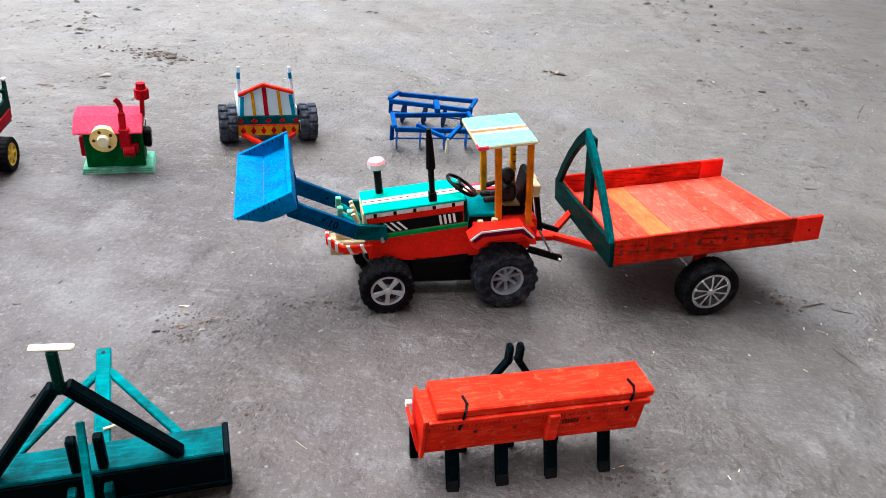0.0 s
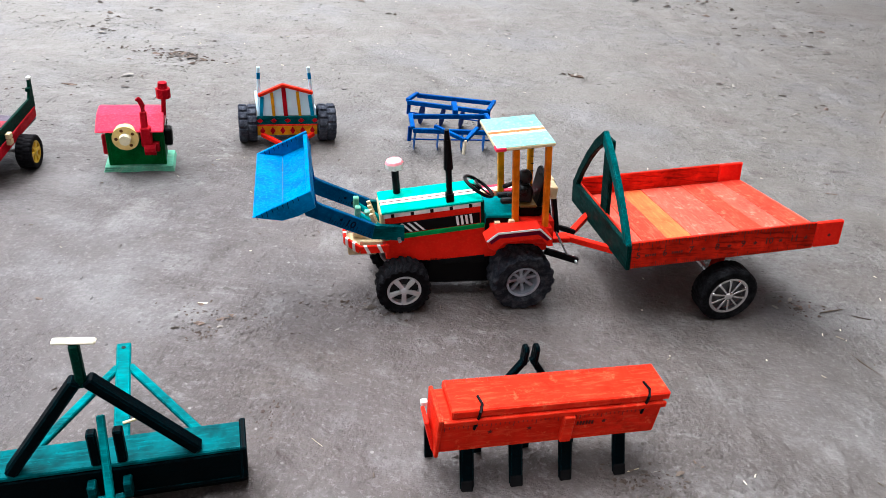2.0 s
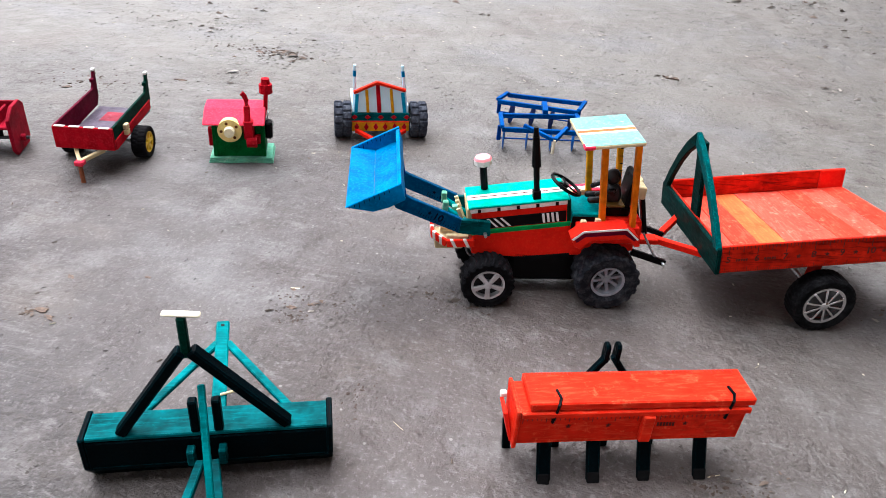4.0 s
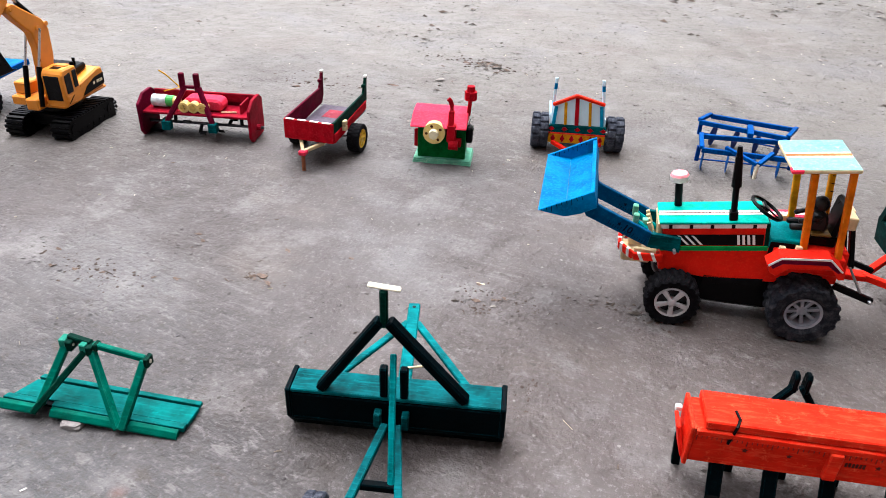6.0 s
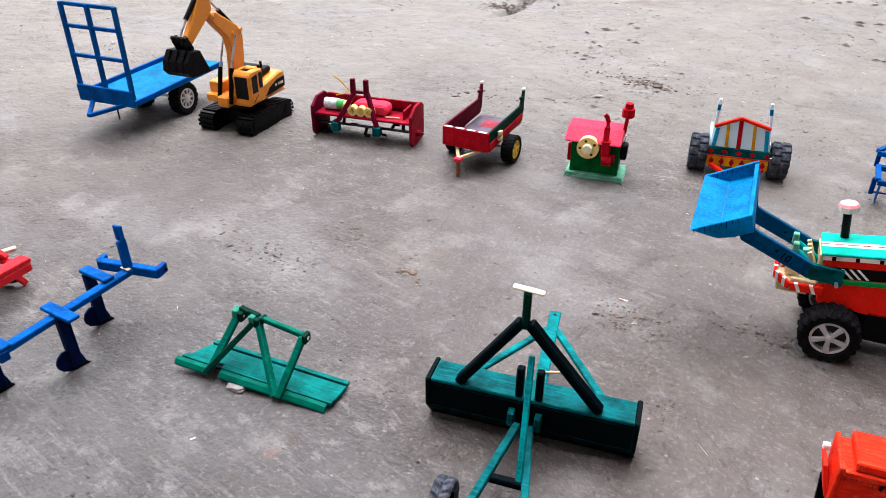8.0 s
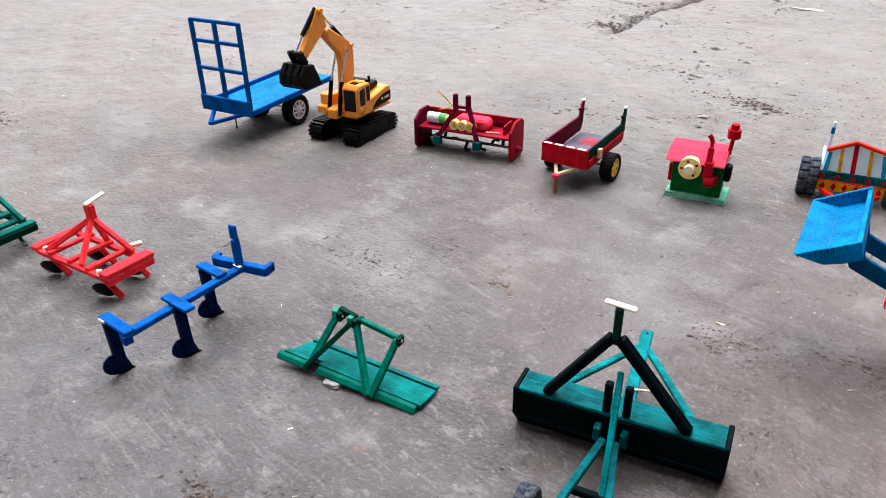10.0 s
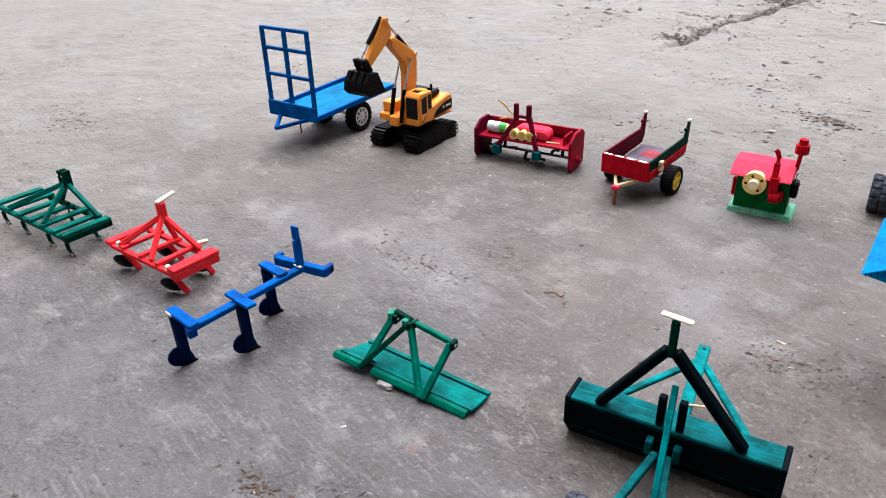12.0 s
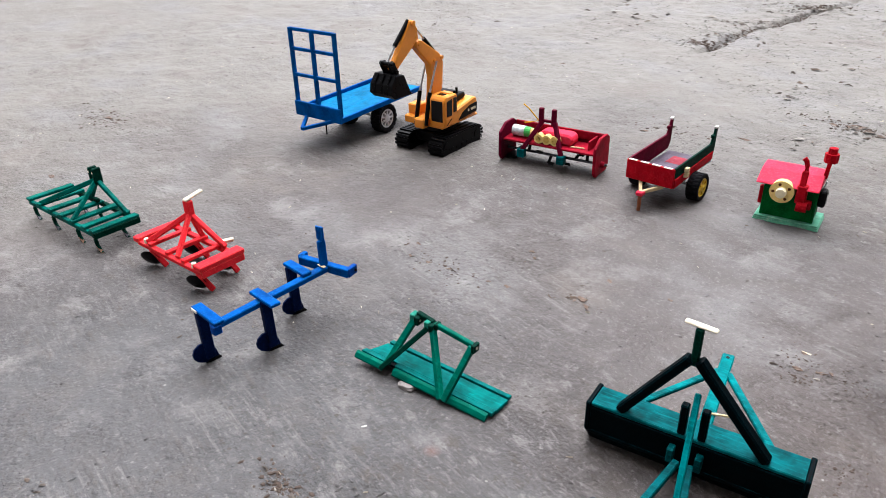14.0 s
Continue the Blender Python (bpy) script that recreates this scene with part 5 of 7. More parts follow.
# ---- blue three-furrow plough ----
def build_plough():
    t = thing("toy_plough", pose(-0.568, 0.037, 0, 0, 0, 98), "blue wooden toy plough with three dark disc shares", "toy implement")
    z = 0.0535
    part("main_beam", beam((-0.004, -0.0270, z), (0.1290, -0.0155, z), 0.0085, 0.0060, (0, 0, 1), 0.0008), BLUE, t, "long blue main beam")
    for x, y0, y1, ys, yaw in ((0.0000, -0.0340, 0.0080, 0.0005, 0), (0.0505, -0.0455, -0.0080, -0.0270, 0), (0.1035, -0.0200, 0.0150, 0.0090, 0)):
        part("cross_plate", box(x - 0.0046, x + 0.0060, y0, y1, z + 0.0032, z + 0.0070, 0.0008), BLUE, t, "blue cross plate")
        part("shank", prism([(x - 0.0050, z + 0.003), (x + 0.0050, z + 0.003), (x + 0.0062, 0.0050), (x - 0.0036, 0.0050)], ys - 0.0030, ys + 0.0030, "y", 0.0008), BLUE_NAVY, t, "navy blue shank")
        disc = [(x + 0.0098, 0.0022), (x + 0.0020, 0.0012), (x - 0.0060, 0.0022), (x - 0.0118, 0.0056), (x - 0.0152, 0.0104), (x - 0.0156, 0.0150), (x - 0.0134, 0.0200), (x - 0.0084, 0.0232), (x - 0.0020, 0.0228), (x + 0.0050, 0.0180), (x + 0.0080, 0.0100)]
        share = part("disc_share", prism(disc, ys - 0.0012, ys + 0.0008, "y", 0.0004), BLUE_NAVY, t, "dark rounded share with a pointed toe")
        part("share_edge", prism([(x - 0.0050, 0.0018), (x + 0.0030, 0.0), (x + 0.0125, 0.0), (x + 0.0094, 0.0040), (x + 0.0020, 0.0032)], ys - 0.0022, ys + 0.0012, "y", 0.0003), BLACK, share)
    part("rear_cap", box(-0.0052, -0.0044, -0.0030, 0.0064, z + 0.0034, z + 0.0064, 0.0002), WHITE, t)
    part("rear_post", box(-0.0060, 0.0020, -0.0345, -0.0270, z - 0.0055, z + 0.0032, 0.0006), BLUE_DARK, t)
    part("hitch_bar", beam((0.1225, 0.0190, z), (0.1390, -0.0410, z), 0.0075, 0.0095, (0, 0, 1), 0.0008), BLUE, t)
    part("hitch_cheek", beam((0.1215, 0.0185, z), (0.1320, 0.0215, z), 0.0050, 0.0095, (0, 0, 1), 0.0006), BLUE, t)
    ck = part("hitch_cheek", beam((0.1370, -0.0400, z), (0.1500, -0.0365, z), 0.0050, 0.0095, (0, 0, 1), 0.0006), BLUE_DARK, t)
    part("pin_hole", rod((0.1470, -0.0410, z), (0.1480, -0.0345, z), 0.0016, 8), BLACK, ck)
    m = part("mast", beam((0.1275, -0.0150, z - 0.002), (0.1272, -0.0147, 0.0855), 0.0084, 0.0045, (0, 1, 0), 0.0008), BLUE, t, "blue upright mast with a slot")
    for dy, top in ((-0.0031, 0.1010), (0.0031, 0.1000)):
        part("prong", beam((0.1272, -0.0147 + dy, 0.0850), (0.1270, -0.0145 + dy, top), 0.0026, 0.0045, (0, 1, 0), 0.0006), BLUE, m)
    part("slot_back", box(0.1276, 0.1290, -0.0178, -0.0116, 0.0850, 0.0930, 0.0003), IVORY, m)
    part("bare_wood_patch", box(0.1225, 0.1260, -0.0210, -0.0110, z + 0.0047, z + 0.0051, 0), CREAM, t)


build_plough()


# ---- red disc harrow ----
def build_red_harrow():
    t = thing("toy_disc_harrow", pose(-0.6912, 0.0824, 0, 0, 0, 14), "red wooden toy disc harrow with a stick handle", "toy implement")
    z0, z1 = 0.0255, 0.0310
    part("front_bar", box(-0.1180, 0.0060, -0.0085, -0.0020, z0, z1, 0.0008), HARROW_RED, t, "red front bar")
    part("rear_bar", box(-0.1180, 0.0040, 0.0385, 0.0450, z0, z1, 0.0008), HARROW_RED, t)
    part("end_board", box(-0.0060, 0.0075, -0.0090, 0.0490, z1, z1 + 0.0055, 0.0009), HARROW_RED, t, "thick red end board")
    part("end_board", box(0.0000, 0.0075, -0.0085, 0.0480, z0 - 0.003, z1, 0.0009), HARROW_RED, t)
    part("end_board", box(-0.1240, -0.1140, -0.0100, 0.0460, z1 - 0.002, z1 + 0.0045, 0.0009), HARROW_RED, t)
    for x in (-0.0920, -0.0580, -0.0270):
        part("cross_bar", box(x - 0.0030, x + 0.0030, -0.0085, 0.0450, z1, z1 + 0.0045, 0.0007), HARROW_RED, t)
    a = (-0.0600, 0.0305, 0.0675)
    for p in ((-0.1010, -0.0050, z1 + 0.002), (-0.0400, -0.0055, z1 + 0.002), (-0.0180, 0.0420, z1 + 0.002), (-0.0600, 0.0415, z1 + 0.002)):
        part("brace", beam(p, (a[0], a[1], a[2]), 0.0058, 0.0052, (0, 1, 0), 0.0008), HARROW_RED, t, "red hitch brace")
    part("mast", box(a[0] - 0.0050, a[0] + 0.0050, a[1] - 0.0035, a[1] + 0.0040, 0.0620, 0.0835, 0.0009), HARROW_RED, t)
    part("handle", beam((a[0] + 0.0020, a[1] - 0.0050, 0.0850), (a[0] - 0.0010, a[1] + 0.0205, 0.0885), 0.0058, 0.0032, (0, 0, 1), 0.0010), IVORY, t, "pale bamboo handle")
    part("peg", beam((-0.0290, 0.0440, z1 + 0.004), (-0.0215, 0.0560, z1 + 0.005), 0.0055, 0.0040, (0, 0, 1), 0.0008), IVORY, t)
    for x, y in ((-0.1050, -0.0040), (-0.0100, -0.0050)):
        part("bolt_head", rod((x, y, z1), (x, y, z1 + 0.0050), 0.0034, 10, 0.0026), IVORY, t, "pale knob")
    for x, y in ((-0.0910, 0.0000), (0.0000, 0.0000), (-0.0700, 0.0420), (-0.0120, 0.0420)):
        part("tine", beam((x - 0.0030, y - 0.0060, z0 + 0.001), (x + 0.0005, y + 0.0060, 0.0010), 0.0042, 0.0062, (0, 1, 0), 0.0006), HARROW_RED, t, "red raked tine")
        f = Matrix.Translation((x - 0.0100, y - 0.0050, 0.0128)) @ Vector((0, 1, 0)).rotation_difference(Vector((0.42, -0.80, -0.43))).to_matrix().to_4x4()
        bm = lathe([(0.0118, 0.0), (0.0080, 0.0018), (0.0005, 0.0026), (0.0005, 0.0034), (0.0083, 0.0026), (0.0120, 0.0007)], 24, f, None, False)
        part("disc", bm, BLACK, t, "black dished disc", True)


build_red_harrow()


# ---- green cultivator ----
def build_cultivator():
    t = thing("toy_cultivator", pose(-0.8658, 0.0155, 0, 0, 0, 14.5), "dark green wooden toy cultivator with curved tines", "toy implement")
    z0, z1 = 0.0225, 0.0285
    part("front_bar", box(-0.1640, 0.0040, -0.0060, -0.0005, z0, z1, 0.0008), CULT_GREEN, t, "green front bar")
    part("rear_bar", box(-0.1500, 0.0060, 0.0480, 0.0540, z0, z1, 0.0008), GREEN_DARK, t)
    part("end_board", box(-0.0020, 0.0060, -0.0060, 0.0540, z0 - 0.0015, z1 + 0.0005, 0.0009), GREEN_DARK, t, "deep green end board")
    for k, x in enumerate((-0.1610, -0.1330, -0.1040, -0.0760, -0.0480, -0.0200, 0.0005)):
        y1 = 0.0540 if k not in (2, 3) else 0.0500
        part("slat", box(x - 0.0048, x + 0.0048, -0.0070, y1, z1, z1 + 0.0040, 0.0007), CULT_GREEN, t)
    a = (-0.0600, 0.0425, 0.0670)
    for p in ((-0.1330, -0.0030, z1 + 0.003), (-0.0480, -0.0035, z1 + 0.003), (-0.0080, 0.0470, z1 + 0.003), (-0.1000, 0.0490, z1 + 0.003)):
        part("brace", beam(p, a, 0.0060, 0.0050, (0, 1, 0), 0.0008), CULT_GREEN, t, "green hitch brace")
    for dx in (-0.0055, 0.0035):
        lug = part("hitch_lug", box(a[0] + dx - 0.0022, a[0] + dx + 0.0022, a[1] - 0.0050, a[1] + 0.0060, 0.0620, 0.0830, 0.0009), GREEN_DARK, t)
        part("pin_hole", rod((a[0] + dx, a[1] - 0.0054, 0.0775), (a[0] + dx, a[1] - 0.0046, 0.0775), 0.0013, 8), IVORY, lug)
    for x, y in ((0.0000, 0.0), (-0.0430, 0.0), (-0.1060, 0.0), (-0.1570, 0.0), (-0.0125, 0.0420), (-0.0800, 0.0480), (-0.1250, 0.0480)):
        tine = part("tine", tube([(x - 0.0075, y + 0.0005, z0 + 0.002), (x - 0.0085, y, 0.0150), (x - 0.0065, y, 0.0070), (x - 0.0010, y, 0.0008), (x + 0.0030, y - 0.0005, -0.0002)], 0.0024, 8), GREEN_DARK, t, "curved tine with a rusty point")
        part("point", beam((x - 0.0065, y - 0.0008, 0.0072), (x + 0.0035, y - 0.0008, 0.0003), 0.0034, 0.0012, (0, 0, 1), 0.0003), plain("rusty steel", (0.16, 0.09, 0.06), 0.6, 0.4) if x in (-0.0430, 0.0) else DISC, tine)
    part("peg", box(-0.0800, -0.0700, 0.0400, 0.0450, z1 + 0.004, z1 + 0.009, 0.0006), GREEN_DARK, t)


build_cultivator()


# ---- blue flat trailer with rack ----
def build_flat_trailer():
    W = 0.102
    t = thing("toy_flatbed_trailer", pose(-1.0105, 0.5276, 0, 0, 0, 106.5), "blue toy flatbed trailer with a tall front rack", "toy trailer")
    T = Matrix.Translation((0, 0, 0.0545)) @ Matrix.Rotation(radians(-1.5), 4, "Y")
    deck = part("deck", box(-0.108, 0.096, 0.003, W - 0.003, -0.003, 0.0, 0.0005, T), BLUE_TRAILER, t, "sky-blue plank deck")
    for k in range(3):
        y0 = 0.0045 + 0.0312 * k
        part("plank", box(-0.107, 0.0955, y0, y0 + 0.0306, 0.0, 0.0012, 0.0003, T), BLUE_TRAILER, deck)
    for y in (0.0, W - 0.004):
        part("side_rail", box(-0.109, 0.097, y, y + 0.004, -0.0055, 0.0030 if y == 0 else 0.0075, 0.0007, T), BLUE, t, "blue side rail")
    part("headboard", box(-0.1135, -0.109, -0.0005, W + 0.0005, -0.006, 0.0185, 0.0009, T), BLUE_RACK, t, "dark blue headboard")
    rack = hold("rack", t)
    for y in (0.0030, 0.0515, W - 0.0030):
        part("upright", beam((-0.1085, y, 0.056), (-0.1090, y, 0.1870), 0.0060, 0.0060, (1, 0, 0), 0.0007), BLUE_RACK, rack)
    for z in (0.1130, 0.1545, 0.1850):
        part("rung", box(-0.1110, -0.1065, 0.0030, W - 0.0030, z - 0.0026, z + 0.0026, 0.0006), BLUE_RACK, rack)
    ty = shared("tyre", tyre_mesh(0.0255, 0.019, 18, 0.0018, 0.3))
    for y, o in ((0.0095, -1), (W - 0.0095, 1)):
        add_wheel(t, 0.0, y, 0.0255, ty, shared("rim", rim_mesh(0.0155, 0.018, 9, 0.0026, 0.15, 0.42, o)), RUBBER, SILVER, "knobbly black tyre", "silver rim", 0.0, shared("rim_well", well_mesh(0.0155, 0.018, 0.15, o)), WELL_GREY)
    part("axle", rod((0, 0.01, 0.0255), (0, W - 0.01, 0.0255), 0.0022, 10), STEEL, t)
    for y in (0.025, W - 0.025):
        part("axle_block", box(-0.008, 0.008, y - 0.004, y + 0.004, 0.026, 0.0500, 0.0008), BLUE_DARK, t)
    for y in (0.018, W - 0.018):
        part("drawbar_leg", beam((-0.105, y, 0.0470), (-0.1500, 0.0510, 0.0400), 0.0055, 0.0055, (0, 0, 1), 0.0007), BLUE, t, "blue drawbar leg")
    part("prop", rod((-0.0640, 0.0857, 0.0), (-0.0660, 0.0840, 0.0500), 0.0012, 8), BLACK, t, "thin black prop")


build_flat_trailer()


# ---- yellow excavator ----
def track_path(x0, x1, r, n=9):
    pts = [(x0 + r + (x1 - x0 - 2 * r) * k / n, 2 * r) for k in range(n + 1)]
    pts += [(x1 - r + r * math.sin(a), r + r * math.cos(a)) for a in (0.6, 1.2, 1.8, 2.4)]
    pts += [(x1 - r - (x1 - x0 - 2 * r) * k / n, 0.0) for k in range(n + 1)]
    pts += [(x0 + r - r * math.sin(a), r - r * math.cos(a)) for a in (0.6, 1.2, 1.8, 2.4)]
    return pts


def build_excavator():
    t = thing("toy_excavator", pose(-0.8511, 0.5227, 0, 0, 0, 106), "amber yellow plastic toy excavator with a black bucket and tracks", "toy excavator")
    # tracks
    for y0, y1 in ((0.000, 0.0260), (0.0680, 0.0940)):
        track = hold("track", t)
        r = 0.0135
        path = track_path(0.0, 0.112, r)
        band = prism([(x, z) for x, z in path], y0 + 0.0005, y1 - 0.0005, "y", 0)
        part("track_belt", band, BLACK_PLASTIC, track, "black ribbed track")
        n = len(path)
        length = [math.dist(path[k], path[(k + 1) % n]) for k in range(n)]
        total, links = sum(length), 40
        shoe = None
        for k in range(links):
            d, i = total * k / links, 0
            while d > length[i]:
                d -= length[i]
                i += 1
            a, b = path[i], path[(i + 1) % n]
            f = d / length[i]
            px, pz = a[0] + (b[0] - a[0]) * f, a[1] + (b[1] - a[1]) * f
            ang = math.atan2(b[1] - a[1], b[0] - a[0])
            if shoe is None:
                shoe = shared("track_shoe", box(-0.0021, 0.0021, -0.0134, 0.0134, -0.0006, 0.0026, 0.0003))
                shoe.materials.append(BLACK_PLASTIC)
            ob = new("track_shoe", shoe)
            ob.parent = track
            ob.matrix_basis = Matrix.Translation((px, (y0 + y1) / 2, pz)) @ Matrix.Rotation(-ang, 4, "Y")
        for x in (0.0140, 0.0980):
            part("sprocket", rod((x, y0 - 0.0006, 0.0135), (x, y1 + 0.0006, 0.0135), 0.0085, 14), BLACK_PLASTIC, track)
        for k in range(5):
            part("roller", rod((0.030 + 0.0135 * k, y0 - 0.0002, 0.0065), (0.030 + 0.0135 * k, y1 + 0.0002, 0.0065), 0.0042, 12), BLACK_PLASTIC, track)
        for k in range(4):
            z = 0.006 + 0.0048 * k
            part("bolt", rod((0.1075, y0 - 0.0012, z), (0.1075, y0 + 0.0002, z), 0.0011, 8), SILVER, track)
    part("undercarriage", box(0.022, 0.090, 0.0240, 0.0700, 0.0120, 0.0300, 0.002), BLACK_PLASTIC, t)
    part("turntable", rod((0.056, 0.0460, 0.0290), (0.056, 0.0460, 0.0430), 0.0280, 24, 0.0250), BLACK_PLASTIC, t)
    # upper body
    part("engine_housing", prism([(0.047, 0.0425), (0.108, 0.0455), (0.1105, 0.0560), (0.1085, 0.0715), (0.098, 0.0735), (0.052, 0.0640), (0.047, 0.0600)], 0.0080, 0.0820, "y", 0.0022), DIGGER, t, "amber engine housing")
    part("deck_plate", box(0.016, 0.112, 0.0090, 0.0810, 0.0405, 0.0445, 0.0015), DIGGER, t)
    part("engine_cover", prism([(0.060, 0.0660), (0.096, 0.0735), (0.094, 0.0815), (0.066, 0.0800), (0.060, 0.0740)], 0.0220, 0.0700, "y", 0.0015), BLACK_PLASTIC, t, "black engine cover")
    part("exhaust_stub", rod((0.082, 0.0300, 0.080), (0.082, 0.0300, 0.0900), 0.0022, 10), BLACK_PLASTIC, t)
    part("exhaust_stub", rod((0.076, 0.0300, 0.080), (0.076, 0.0300, 0.0860), 0.0030, 10), BLACK_PLASTIC, t)
    part("side_swoosh", prism([(0.056, 0.0455), (0.107, 0.0490), (0.108, 0.0640), (0.088, 0.0630), (0.068, 0.0560)], 0.0072, 0.0082, "y", 0.0002), BLACK_PLASTIC, t, "black side panel")
    bars = bmesh.new()
    for k, (x, w) in enumerate(((0.0815, 0.0035), (0.0900, 0.0022), (0.0935, 0.0022), (0.0970, 0.0022), (0.1005, 0.0022))):
        add_box(bars, x, x + w, 0.0068, 0.0073, 0.0540, 0.0580, 0)
    part("side_printing", bars, PULLEY_PALE, t)
    # cab
    cab = part("cab", prism([(0.0155, 0.0425), (0.0500, 0.0430), (0.0500, 0.0900), (0.0455, 0.0925), (0.0215, 0.0925), (0.0155, 0.0860)], 0.0045, 0.0345, "y", 0.0020), DIGGER, t, "amber cab with dark windows")
    part("front_window", box(0.0148, 0.0160, 0.0085, 0.0305, 0.0520, 0.0850, 0.0006), GLASS_DARK, cab)
    part("side_window", prism([(0.0215, 0.0600), (0.0345, 0.0600), (0.0345, 0.0865), (0.0215, 0.0845)], 0.0038, 0.0050, "y", 0.0005), GLASS_DARK, cab)
    part("side_window", prism([(0.0385, 0.0640), (0.0470, 0.0640), (0.0470, 0.0870), (0.0385, 0.0870)], 0.0038, 0.0050, "y", 0.0005), GLASS_DARK, cab)
    part("door_panel", prism([(0.0195, 0.0465), (0.0360, 0.0470), (0.0345, 0.0575), (0.0195, 0.0575)], 0.0036, 0.0046, "y", 0.0005), DIGGER, cab)
    part("door_handle", beam((0.0200, 0.0034, 0.0475), (0.0330, 0.0034, 0.0560), 0.0010, 0.0014), BLACK_PLASTIC, cab)
    part("roof_hatch", box(0.0240, 0.0330, 0.0130, 0.0250, 0.0922, 0.0932, 0.0003), GLASS_DARK, cab)
    part("roof_rail", box(0.0360, 0.0460, 0.0100, 0.0280, 0.0922, 0.0938, 0.0005), DIGGER, cab)
    part("left_step_box", box(0.0080, 0.0330, 0.0560, 0.0800, 0.0440, 0.0560, 0.0015), DIGGER, t)
    part("left_step_box", box(0.0180, 0.0400, 0.0580, 0.0800, 0.0560, 0.0720, 0.0015), DIGGER, t)
    # boom, arm, bucket
    yb0, yb1 = 0.0405, 0.0525
    boom = part("boom", prism([(0.0250, 0.0560), (0.0460, 0.0560), (0.0600, 0.1000), (0.0625, 0.1350), (0.0540, 0.1490), (0.0300, 0.1640), (0.0080, 0.1780), (-0.0020, 0.1770), (-0.0035, 0.1680), (0.0080, 0.1560), (0.0290, 0.1360), (0.0330, 0.1150), (0.0310, 0.0900)], yb0, yb1, "y", 0.0014), DIGGER, t, "curved amber boom")
    for x, z in ((0.0575, 0.1420), (0.0400, 0.1400), (0.0030, 0.1720)):
        part("pivot", rod((x, yb0 - 0.0020, z), (x, yb1 + 0.0020, z), 0.0032, 12), DIGGER, boom)
    arm = part("stick_arm", prism([(-0.0060, 0.2080), (0.0030, 0.1950), (0.0045, 0.1800), (-0.0080, 0.1700), (-0.0460, 0.1440), (-0.0560, 0.1410), (-0.0600, 0.1480), (-0.0480, 0.1620), (-0.0280, 0.1900), (-0.0150, 0.2090)], yb0 + 0.0015, yb1 - 0.0015, "y", 0.0013), DIGGER, t, "amber dipper arm")
    part("pivot", rod((-0.0080, yb0 - 0.0010, 0.2040), (-0.0080, yb1 + 0.0010, 0.2040), 0.0038, 12), DIGGER, arm)
    cyl = part("stick_cylinder", rod((0.0560, 0.0465, 0.1430), (0.0220, 0.0465, 0.1760), 0.0032, 12), BLACK_PLASTIC, t, "black cylinder with a steel rod")
    part("piston_rod", rod((0.0220, 0.0465, 0.1760), (-0.0010, 0.0465, 0.1990), 0.0015, 10), STEEL, cyl)
    cyl = part("bucket_cylinder", rod((-0.0130, 0.0465, 0.2080), (-0.0460, 0.0465, 0.1770), 0.0034, 12), BLACK_PLASTIC, t, "black cylinder with a steel rod")
    part("piston_rod", rod((-0.0460, 0.0465, 0.1770), (-0.0640, 0.0465, 0.1570), 0.0016, 10), STEEL, cyl)
    for y in (0.0365, 0.0565):
        cyl = part("boom_cylinder", rod((0.0080, y, 0.0450), (0.0210, y, 0.0950), 0.0034, 12), BLACK_PLASTIC, t, "black boom cylinder")
        part("piston_rod", rod((0.0210, y, 0.0950), (0.0400, y, 0.1400), 0.0016, 10), STEEL, cyl)
    part("boom_foot", box(0.0020, 0.0300, 0.0370, 0.0560, 0.0400, 0.0560, 0.002), DIGGER, t)
    for y in (0.0370, 0.0520):
        part("bucket_link", prism([(-0.0500, 0.1440), (-0.0600, 0.1600), (-0.0680, 0.1590), (-0.0700, 0.1530), (-0.0620, 0.1380), (-0.0530, 0.1360)], y, y + 0.0040, "y", 0.0010), BLACK_PLASTIC, t)
    for x, z in ((-0.0640, 0.1560), (-0.0565, 0.1430)):
        part("link_pin", rod((x, 0.0340, z), (x, 0.0590, z), 0.0032, 10), BLACK_PLASTIC, t)
    bk = hold("bucket", t)
    shell = [(-0.0520, 0.1400), (-0.0690, 0.1420), (-0.0800, 0.1290), (-0.0820, 0.1160), (-0.0740, 0.1085), (-0.0360, 0.1080)]
    inner = [(-0.0380, 0.1095), (-0.0735, 0.1102), (-0.0800, 0.1165), (-0.0782, 0.1285), (-0.0682, 0.1400), (-0.0535, 0.1380)]
    part("bucket_shell", prism(shell + inner, 0.0270, 0.0660, "y", 0.0004), BLACK_PLASTIC, bk, "glossy black bucket")
    for y in (0.0255, 0.0650):
        part("bucket_cheek", prism(shell, y, y + 0.0025, "y", 0.0006), BLACK_PLASTIC, bk)
    for k in range(5):
        y = 0.0270 + 0.0088 * k
        part("tooth", prism([(-0.0360, 0.1080), (-0.0440, 0.1082), (-0.0435, 0.1104), (-0.0350, 0.1098), (-0.0260, 0.1068)], y, y + 0.0036, "y", 0.0004), BLACK_PLASTIC, bk)
    for k in range(3):
        y = 0.0330 + 0.0120 * k
        part("bucket_rib", prism([(-0.0700, 0.1418), (-0.0802, 0.1295), (-0.0820, 0.1210), (-0.0790, 0.1330), (-0.0720, 0.1430)], y, y + 0.003, "y", 0.0003), BLACK_PLASTIC, bk)


build_excavator()


